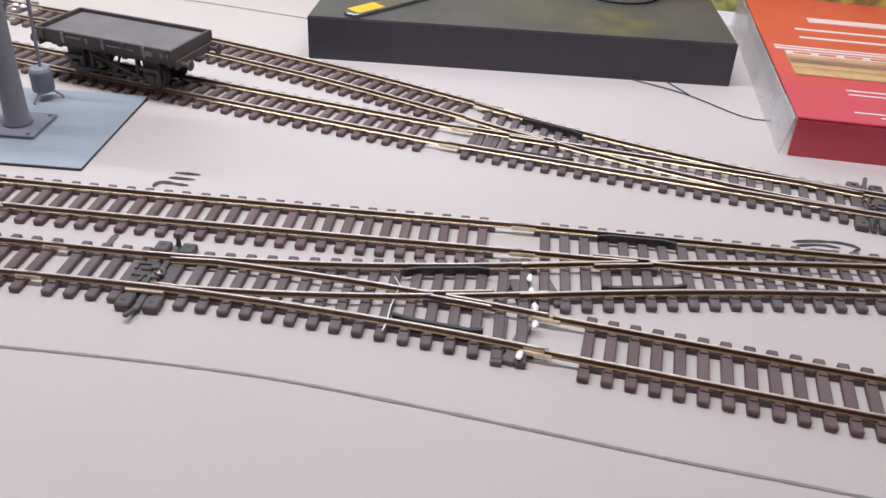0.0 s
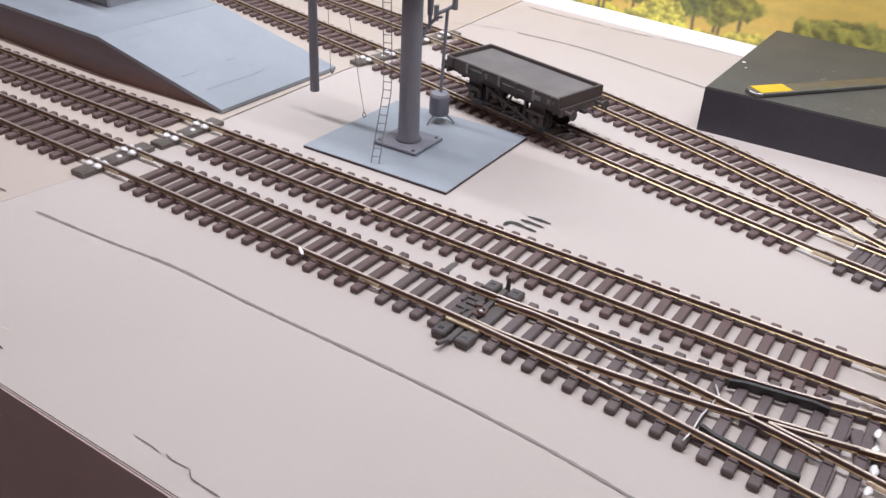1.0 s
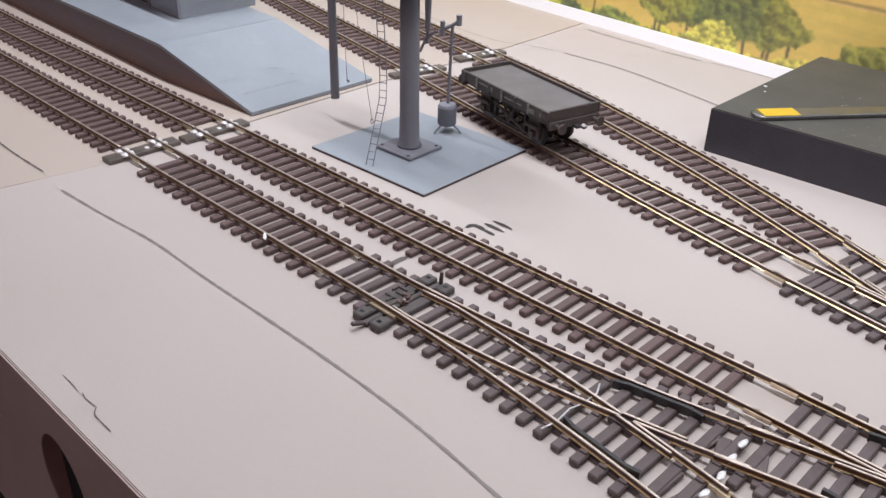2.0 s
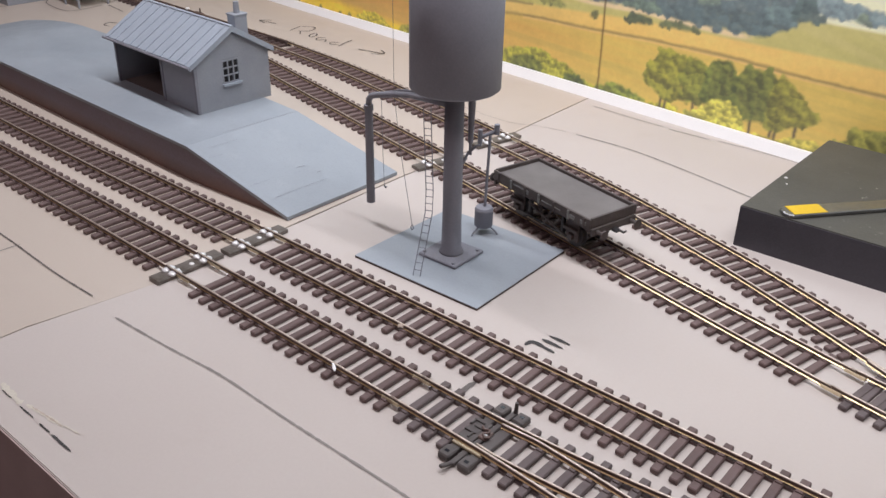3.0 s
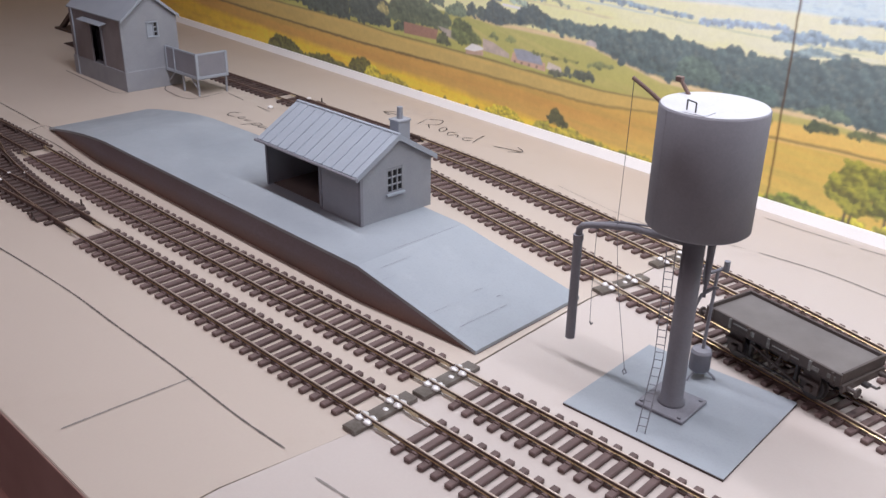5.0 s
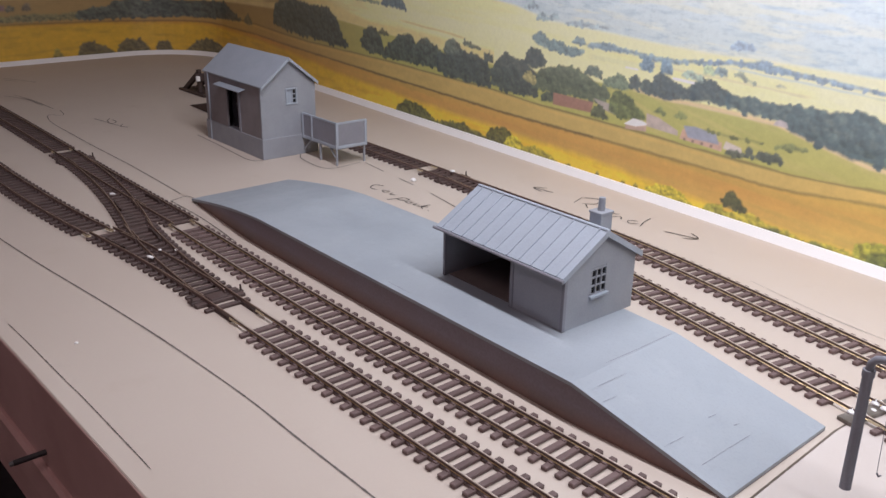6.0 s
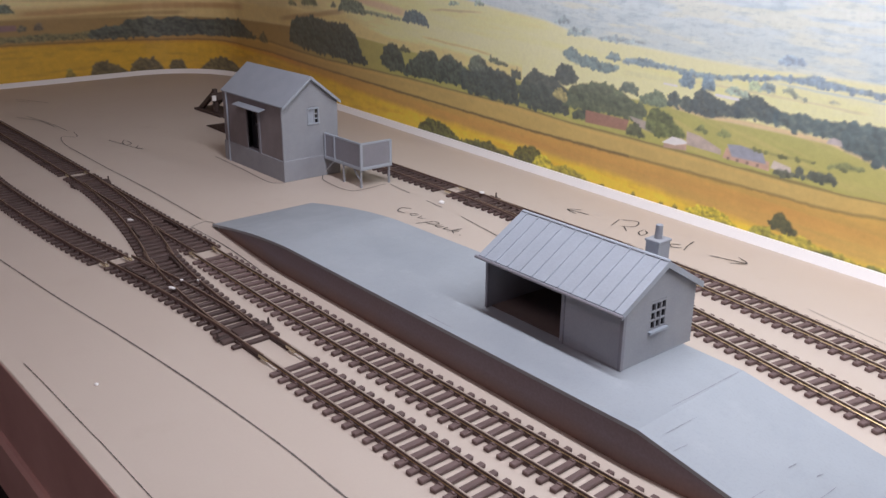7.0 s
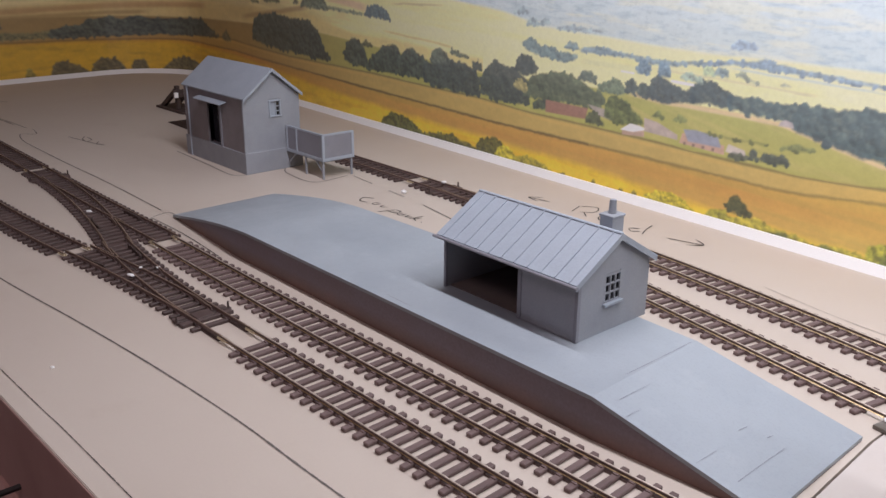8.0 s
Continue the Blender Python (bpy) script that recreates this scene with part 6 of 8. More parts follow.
    # roof: two sloping sheets with ribs
    ov = 0.0050
    slope = (RZ - H) / (W / 2)
    for sgn, name in ((-1, "roof_slope"), (1, "roof_slope")):
        bm = bmesh.new()
        over = ov if sgn < 0 else 0.0030
        ye = W / 2 + sgn * (W / 2 + over)
        ze = H - slope * over
        x0, x1 = -L - 0.0015, 0.0028
        th = 0.0011
        pts = [(W / 2, RZ), (ye, ze), (ye, ze + th), (W / 2, RZ + th)]
        lo = [bm.verts.new((x0, y, z)) for y, z in pts]
        hi = [bm.verts.new((x1, y, z)) for y, z in pts]
        for i in range(4):
            bm.faces.new((lo[i], lo[(i + 1) % 4], hi[(i + 1) % 4], hi[i]))
        bm.faces.new(lo[::-1])
        bm.faces.new(hi)
        bmesh.ops.recalc_face_normals(bm, faces=bm.faces)
        rf = part(name, bm, "roof_grey", ob, "pale grey ribbed roof sheet")
        for i in range(11):
            x = x0 + 0.005 + (x1 - x0 - 0.010) * i / 10
            rib = bmesh.new()
            a, b = Vector((x, W / 2, RZ + th)), Vector((x, ye, ze + th))
            d = (b - a).normalized()
            up = Vector((1, 0, 0)).cross(d)
            up = up if up.z > 0 else -up
            w = 0.00035
            vs = [rib.verts.new(p + Vector((sx * w, 0, 0)) + up * hz) for p in (a, b) for hz in (0.0, 0.0006) for sx in (-1, 1)]
            for f in ((0, 1, 3, 2), (4, 6, 7, 5), (2, 3, 7, 6), (0, 2, 6, 4), (1, 5, 7, 3), (0, 4, 5, 1)):
                rib.faces.new([vs[k] for k in f])
            part("roof_rib", rib, "roof_grey", rf)
        # barge board at the visible gable
        bb = bmesh.new()
        pts = [(W / 2, RZ - 0.0024), (ye, ze - 0.0022), (ye, ze + 0.0002), (W / 2, RZ + 0.0001)]
        lo = [bb.verts.new((x1 - 0.0012, y, z)) for y, z in pts]
        hi = [bb.verts.new((x1, y, z)) for y, z in pts]
        for i in range(4):
            bb.faces.new((lo[i], lo[(i + 1) % 4], hi[(i + 1) % 4], hi[i]))
        bb.faces.new(lo[::-1])
        bb.faces.new(hi)
        bmesh.ops.recalc_face_normals(bb, faces=bb.faces)
        part("barge_board", bb, "roof_grey", rf)
    part("ridge", boxed(-L - 0.0015, 0.0028, W / 2 - 0.0011, W / 2 + 0.0011, RZ + 0.0004, RZ + 0.0016, 0.0004), "roof_grey", ob)
    bm = bmesh.new()
    rod(bm, (-L - 0.003, -ov - 0.0008, H - slope * ov), (0.0040, -ov - 0.0008, H - slope * ov), 0.0009, None, 8)
    part("gutter", bm, "resin_dark", ob)
    # chimney
    cx, cy = -0.0200, W - 0.0075
    ch = part("chimney", boxed(cx - 0.0042, cx + 0.0042, cy - 0.0048, cy + 0.0048, H - 0.002, RZ + 0.0020, 0.0003), "shed_grey", ob, "square grey chimney stack")
    part("chimney_cap", boxed(cx - 0.0047, cx + 0.0047, cy - 0.0053, cy + 0.0053, RZ + 0.0008, RZ + 0.0022, 0.0003), "shed_grey", ch)
    part("chimney_pot", rod(bmesh.new(), (cx, cy, RZ + 0.0022), (cx, cy, RZ + 0.0095), 0.0021, 0.0018, 14), "shed_grey", ch, smooth=False)
    return ob


shelter()


# ---- goods shed ----
def goods_shed():
    at = Matrix.Translation((-0.545, 0.688, 0.0)) @ Matrix.Rotation(math.radians(-1.0), 4, "Z")
    ob = thing("goods_shed", "grey wooden goods shed with loading door and raised dock", "goods shed", at=at)
    L, W, H, RZ = 0.118, 0.060, 0.0715, 0.0955
    base = 0.020
    bm = boxed(-L - 0.0008, 0.0012, -0.0012, W + 0.0012, 0, base, 0.0003)
    part("plinth", bm, "shed_grey", ob, "grey boarded base of the shed")
    bm = bmesh.new()
    gable_wall(bm, 0, W, base, H, W / 2, RZ - 0.001, -0.0014, 0, (0.0275, 0.0385, 0.052, 0.066))
    wall = part("end_wall", bm, "shed_grey", ob)
    clap = 17
    for i in range(clap):
        z = base + i * (H - base) / clap
        zt = z + (H - base) / clap
        pieces = [(0, W)] if not (zt > 0.0525 and z < 0.0655) else [(0, 0.0275), (0.0385, W)]
        for p, q in pieces:
            clapboard(wall, p, q, z, zt, 1, lambda u, o, zz: (o, u, zz), 0.0004)
    for i in range(7):
        z, zt = H + i * 0.003, H + (i + 1) * 0.003
        half = W / 2 * (1 - (zt - H) / (RZ - H)) - 0.0006
        clapboard(wall, W / 2 - half, W / 2 + half, z, zt, 1, lambda u, o, zz: (o, u, zz), 0.0004)
    win = part("window", boxed(-0.0012, -0.0006, 0.0275, 0.0385, 0.052, 0.066), "roof_grey", ob, "pale window with one dark column of panes")
    part("dark_pane", boxed(-0.0005, -0.0001, 0.0345, 0.0380, 0.0525, 0.0655), "glass", win)
    for y0, y1, z0, z1 in ((0.0268, 0.0282, 0.0515, 0.0665), (0.0380, 0.0394, 0.0515, 0.0665), (0.0282, 0.0380, 0.0653, 0.0667), (0.0264, 0.0398, 0.0508, 0.0522)):
        part("frame", boxed(-0.0007, 0.0012, y0, y1, z0, z1, 0.0002), "roof_grey", win)
    part("mullion", boxed(-0.0004, 0.0004, 0.0339, 0.0347, 0.0522, 0.0653), "roof_grey", win)
    for z in (0.0563, 0.0608):
        part("glazing_bar", boxed(-0.0003, 0.0003, 0.0347, 0.0380, z - 0.0004, z + 0.0004), "roof_grey", win)
    bm = bmesh.new()
    gable_wall(bm, 0, W, base, H, W / 2, RZ - 0.001, -L, -L + 0.0014)
    part("end_wall", bm, "shed_grey", ob)
    part("back_wall", boxed(-L + 0.0014, -0.0014, W - 0.0014, W, base, H), "shed_grey", ob)
    # front wall with a doorway
    d0, d1, dz0, dz1 = -0.0705, -0.0445, 0.021, 0.0605
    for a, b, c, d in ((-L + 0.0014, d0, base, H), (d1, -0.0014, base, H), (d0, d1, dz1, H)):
        wall = part("front_wall", boxed(a, b, 0, 0.0014, c, d), "shed_front", ob, "dingy grey boarded front wall with shade in its colour")
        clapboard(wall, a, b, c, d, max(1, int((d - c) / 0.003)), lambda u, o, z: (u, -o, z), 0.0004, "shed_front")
    # the doorway is open: a near-black sheet stands in for its shade
    part("door", boxed(d0, d1, 0.006, 0.0072, base, dz1), "glass", ob, "near-black sheet for the shade in the doorway")
    part("door_post", boxed(d1 - 0.0005, d1 + 0.0025, -0.0012, 0.0006, base, dz1), "resin_dark", ob)
    bm = bmesh.new()
    box(bm, d0 - 0.013, d1 + 0.014, -0.0080, 0.0, 0.0, 0.0010, 0.0002, Matrix.Translation((0, 0, 0.0635)) @ Matrix.Rotation(math.radians(14), 4, "X"))
    part("canopy", bm, "roof_grey", ob, "small sloping canopy over the door")
    bm = bmesh.new()
    rod(bm, (-L + 0.010, -0.0012, 0), (-L + 0.010, -0.0012, H), 0.0009, None, 8)
    part("downpipe", bm, "roof_grey", ob)
    part("corner_board", boxed(-0.0012, 0.0010, -0.0010, 0.0012, base, H, 0.0002), "shed_grey", ob)
    ov = 0.0018
    slope = (RZ - H) / (W / 2)
    for sgn in (-1, 1):
        bm = bmesh.new()
        ye = W / 2 + sgn * (W / 2 + ov)
        ze = H - slope * ov
        pts = [(W / 2, RZ), (ye, ze), (ye, ze + 0.0012), (W / 2, RZ + 0.0012)]
        lo = [bm.verts.new((-L - 0.0005, y, z)) for y, z in pts]
        hi = [bm.verts.new((0.0045, y, z)) for y, z in pts]
        for i in range(4):
            bm.faces.new((lo[i], lo[(i + 1) % 4], hi[(i + 1) % 4], hi[i]))
        bm.faces.new(lo[::-1])
        bm.faces.new(hi)
        bmesh.ops.recalc_face_normals(bm, faces=bm.faces)
        rf = part("roof_slope", bm, "roof_grey", ob, "plain grey roof slope")
        bb = bmesh.new()
        pts = [(W / 2, RZ - 0.0018), (ye, ze - 0.0018), (ye, ze - 0.0001), (W / 2, RZ - 0.0001)]
        lo = [bb.verts.new((0.0032, y, z)) for y, z in pts]
        hi = [bb.verts.new((0.0044, y, z)) for y, z in pts]
        for i in range(4):
            bb.faces.new((lo[i], lo[(i + 1) % 4], hi[(i + 1) % 4], hi[i]))
        bb.faces.new(lo[::-1])
        bb.faces.new(hi)
        bmesh.ops.recalc_face_normals(bb, faces=bb.faces)
        part("barge_board", bb, "roof_grey", rf)
    # dock on legs
    x0, x1, y0, y1, dz = 0.0022, 0.0625, 0.0435, 0.077, 0.0178
    dock = part("dock_floor", boxed(x0, x1, y0, y1, dz - 0.0015, dz, 0.0003), "shed_grey", ob, "grey plank floor of the loading dock")
    for px, py in ((x1 - 0.002, y0 + 0.001), (x1 - 0.002, y1 - 0.001), (x0 + 0.030, y0 + 0.001), (x0 + 0.002, y1 - 0.001)):
        part("leg", boxed(px - 0.0009, px + 0.0009, py - 0.0009, py + 0.0009, 0, dz, 0.0002), "shed_grey", dock)
    bm = rod(bmesh.new(), (x0 + 0.001, y0 + 0.001, 0.006), (x0 + 0.014, y0 + 0.001, dz - 0.001), 0.0008, None, 6)
    part("brace", bm, "shed_grey", dock)
    bm = rod(bmesh.new(), (x1 - 0.002, y0 + 0.001, 0.006), (x1 - 0.014, y0 + 0.001, dz - 0.001), 0.0008, None, 6)
    part("brace", bm, "shed_grey", dock)
    for bx0, bx1, by0, by1 in ((x0, x1, y0, y0 + 0.0012), (x1 - 0.0012, x1, y0 + 0.0012, y1)):
        part("side_panel", boxed(bx0, bx1, by0, by1, dz + 0.0015, dz + 0.0230, 0.0002), "resin_dark", dock)
        part("bottom_rail", boxed(bx0 - 0.0005, bx1 + 0.0005, by0 - 0.0005, by1 + 0.0005, dz - 0.0008, dz + 0.0020, 0.0002), "roof_grey", dock)
        part("top_rail", boxed(bx0 - 0.0003, bx1 + 0.0003, by0 - 0.0003, by1 + 0.0003, dz + 0.0225, dz + 0.0243, 0.0002), "roof_grey", dock)
    for px, py in ((x0 + 0.0006, y0), (x0 + 0.017, y0), (x1 - 0.0006, y0), (x1 - 0.0004, y1 - 0.0008)):
        part("post", boxed(px - 0.0010, px + 0.0010, py - 0.0008, py + 0.0018, dz - 0.001, dz + 0.0235, 0.0002), "roof_grey", dock)
    return ob


goods_shed()


# ---- water tower ----
def water_pad():
    pts = [(0.0962, 0.5594), (0.1720, 0.5618), (0.1698, 0.6345), (0.0955, 0.6310)]
    ob = thing("tower_pad", "thin square blue-grey card pad under the water tower", "base plate")
    part("core", prism(bmesh.new(), pts, 0.0, 0.0010), "tarred", ob, "dark cut edge of the card")
    part("face", prism(bmesh.new(), pts, 0.0010, 0.0014), "resin", ob, "blue-grey painted upper face")


water_pad()
TOWER = (0.1305, 0.5925)


def lathe(bm, prof, sides=48, slot=0):
    rings = [[bm.verts.new((r * math.cos(2 * math.pi * k / sides), r * math.sin(2 * math.pi * k / sides), z)) for k in range(sides)] for r, z in prof]
    for a, b in zip(rings, rings[1:]):
        for k in range(sides):
            bm.faces.new((a[k], a[(k + 1) % sides], b[(k + 1) % sides], b[k])).material_index = slot
    bm.faces.new(rings[0][::-1]).material_index = slot
    bm.faces.new(rings[-1]).material_index = slot
    return bm


def water_tower():
    ob = thing("water_tower", "grey cylindrical water tower with ladder and swinging arm", "water tower", at=Matrix.Translation((*TOWER, 0.0014)))
    bm = boxed(-0.0115, 0.0115, -0.0115, 0.0115, 0, 0.0017, 0.0004, Matrix.Rotation(math.radians(2), 4, "Z"))
    pl = part("foot_plate", bm, "resin_dark", ob)
    for sx in (-1, 1):
        for sy in (-1, 1):
            part("bolt", rod(bmesh.new(), (sx * 0.0093, sy * 0.0093, 0.0016), (sx * 0.0093, sy * 0.0093, 0.0025), 0.0009, None, 6), "resin_dark", pl)
    tz0, tz1, r = 0.0854, 0.1350, 0.0208
    part("column", lathe(bmesh.new(), [(0.0060, 0.0016), (0.0058, 0.0028), (0.0050, 0.0042), (0.0047, 0.02), (0.0045, tz0)], 28), "resin_dark", ob, smooth=True)
    part("tank", lathe(bmesh.new(), [(0.004, tz0), (r - 0.0012, tz0 + 0.0002), (r, tz0 + 0.0012), (r, tz1 - 0.0004), (r - 0.0003, tz1)], 64), "resin_dark", ob, "grey cylindrical tank with a faint seam", smooth="sides")
    a = math.radians(-118)
    part("tank_seam", rod(bmesh.new(), (r * math.cos(a), r * math.sin(a), tz0 + 0.001), (r * math.cos(a), r * math.sin(a), tz1 - 0.0005), 0.00008, None, 6), "resin_dark", ob)
    lid = part("lid", lathe(bmesh.new(), [(r - 0.0006, tz1), (r - 0.0006, tz1 + 0.0003)], 64), "lid", ob, "pale flat tank lid")
    hx, hy = -0.0010, -0.0150
    bm = bmesh.new()
    for p, q in (((hx - 0.0025, hy, tz1), (hx - 0.0025, hy, tz1 + 0.0042)), ((hx - 0.0025, hy, tz1 + 0.0042), (hx + 0.0022, hy - 0.002, tz1 + 0.0042)), ((hx + 0.0022, hy - 0.002, tz1 + 0.0042), (hx + 0.0022, hy - 0.002, tz1))):
        rod(bm, p, q, 0.0003, None, 6)
    part("lid_handle", bm, "black", lid)
    part("hatch", boxed(-0.0030, 0.0062, -0.0190, -0.0112, tz1 + 0.0003, tz1 + 0.0006), "lid", lid)
    # outlet valve under the tank, beside the column
    bm = bmesh.new()
    rod(bm, (0.0040, 0.0078, tz0), (0.0038, 0.0078, 0.058), 0.0020, 0.0012, 10)
    rod(bm, (0.0038, 0.0078, 0.058), (0.0038, 0.0078, 0.052), 0.0008, None, 8)
    tube(bm, [(0.0040, 0.0078, 0.055), (0.0075, 0.0085, 0.0575), (0.0095, 0.009, 0.0580)], 0.0006, 6)
    tube(bm, [(0.0025, 0.004, 0.048), (0.0030, 0.0072, 0.053), (0.0075, 0.0085, 0.0575)], 0.0007, 6)
    part("valve", bm, "resin_dark", ob)
    # arm pipe and hanging hose
    ex, ey = -0.0570, 0.0008
    arm = [(-0.004, 0.0, 0.0770), (-0.014, 0.0, 0.0765), (-0.028, 0.0003, 0.0758), (-0.042, 0.0006, 0.0728), (ex + 0.0055, ey, 0.0702), (ex + 0.0020, ey, 0.0690), (ex + 0.0003, ey, 0.0668), (ex, ey, 0.0630)]
    part("arm_pipe", tube(bmesh.new(), arm, 0.0016, 12), "resin_dark", ob, smooth=True)
    part("stay_rod", tube(bmesh.new(), [(ex + 0.010, ey, 0.0725), (ex + 0.022, ey, 0.0765), (-0.021, 0.0, 0.0790)], 0.0005, 6), "resin_dark", ob)
    bm = bmesh.new()
    rod(bm, (ex, ey, 0.0640), (ex, ey, 0.0610), 0.0024, None, 14)
    rod(bm, (ex, ey, 0.0610), (ex + 0.0006, ey - 0.0006, 0.0108), 0.0021, 0.0023, 14)
    part("hose", bm, "resin_dark", ob, "dark grey hanging hose")
    # chains
    bm = bmesh.new()
    tube(bm, [(-0.0470, 0.0, 0.0718), (-0.0468, 0.0, 0.045), (-0.0460, 0.0, 0.0235)], 0.00014, 5)
    tube(bm, [(-0.0460, 0.0, 0.0235), (-0.0452, 0.0, 0.0222), (-0.0444, 0.0, 0.0232)], 0.0004, 5)
    part("chain", bm, "resin_dark", ob)
    bm = bmesh.new()
    tube(bm, [(-0.0320, -0.0070, 0.1405), (-0.0328, -0.0060, 0.110), (-0.0345, -0.0040, 0.0765), (-0.0310, -0.0040, 0.050), (-0.0228, -0.0040, 0.0100)], 0.00014, 5)
    tube(bm, [(-0.0228, -0.0040, 0.0100), (-0.0236, -0.0042, 0.0085), (-0.0224, -0.0045, 0.0074), (-0.0214, -0.0042, 0.0085), (-0.0226, -0.0040, 0.0100)], 0.0003, 5)
    part("chain", bm, "resin_dark", ob)
    # lever on the tank rim
    part("lever", tube(bmesh.new(), [(-0.0190, -0.0050, 0.1325), (-0.0215, -0.0055, 0.1345), (-0.0270, -0.0064, 0.1380), (-0.0325, -0.0073, 0.1412)], 0.0009, 8), "edge_brown", ob, "dark brown lever on the tank rim")
    bm = bmesh.new()
    tube(bm, [(-0.0150, 0.0070, tz1), (-0.0180, 0.0072, tz1 + 0.0035), (-0.0200, 0.0074, tz1 + 0.0055)], 0.0008, 8)
    box(bm, -0.0216, -0.0186, 0.0062, 0.0086, tz1 + 0.0045, tz1 + 0.0066, 0.0002)
    part("lever_stub", bm, "edge_brown", ob)
    # ladder
    path = [(0.0008, -0.0287, 0.0002), (-0.0014, -0.0180, 0.0290), (-0.0020, -0.0168, 0.0400), (-0.0016, -0.0195, 0.0815)]
    step = Vector((0.0032, 0.0014, 0))
    lad = part("ladder", tube(bmesh.new(), path, 0.00023, 6), "resin_dark", ob, "thin grey etched ladder")
    part("stile", tube(bmesh.new(), [Vector(p) + step for p in path], 0.00023, 6), "resin_dark", lad)
    for i in range(23):
        z = 0.0030 + i * 0.0034
        for a, b in zip(path, path[1:]):
            if a[2] <= z < b[2]:
                p = Vector(a).lerp(Vector(b), (z - a[2]) / (b[2] - a[2]))
                part("rung", rod(bmesh.new(), p, p + step, 0.00018, None, 5), "resin_dark", lad)
    return ob


water_tower()


def stove():
    at = Matrix.Translation((0.1272, 0.6220, 0.0014))
    ob = thing("brazier", "small grey drum heater on splayed legs with thin flue", "heater", at=at)
    part("drum", lathe(bmesh.new(), [(0.0042, 0.0040), (0.0048, 0.0046), (0.0048, 0.0132), (0.0048, 0.0136), (0.0042, 0.0148), (0.0015, 0.0154)], 24), "resin_dark", ob, smooth="sides")
    for k in range(3):
        a = math.radians(260 + 120 * k)
        bm = tube(bmesh.new(), [(0.0030 * math.cos(a), 0.0030 * math.sin(a), 0.0045), (0.0066 * math.cos(a), 0.0066 * math.sin(a), 0.0018), (0.0078 * math.cos(a), 0.0078 * math.sin(a), 0.0003)], 0.0005, 6)
        part("leg", bm, "resin_dark", ob)
    part("flue", rod(bmesh.new(), (0.0005, 0, 0.0150), (0.0012, 0.0010, 0.0545), 0.0008, 0.0008, 10), "resin_dark", ob)
    bm = bmesh.new()
    tube(bm, [(-0.0035, -0.001, 0.0520), (0.0012, 0.0010, 0.0548), (0.0042, 0.0022, 0.0570)], 0.0009, 8)
    rod(bm, (-0.0035, -0.001, 0.0490), (-0.0035, -0.001, 0.0562), 0.0012, None, 8)
    rod(bm, (0.0043, 0.0022, 0.0550), (0.0043, 0.0022, 0.0600), 0.0014, None, 8)
    part("cowl", bm, "resin_dark", ob)


stove()


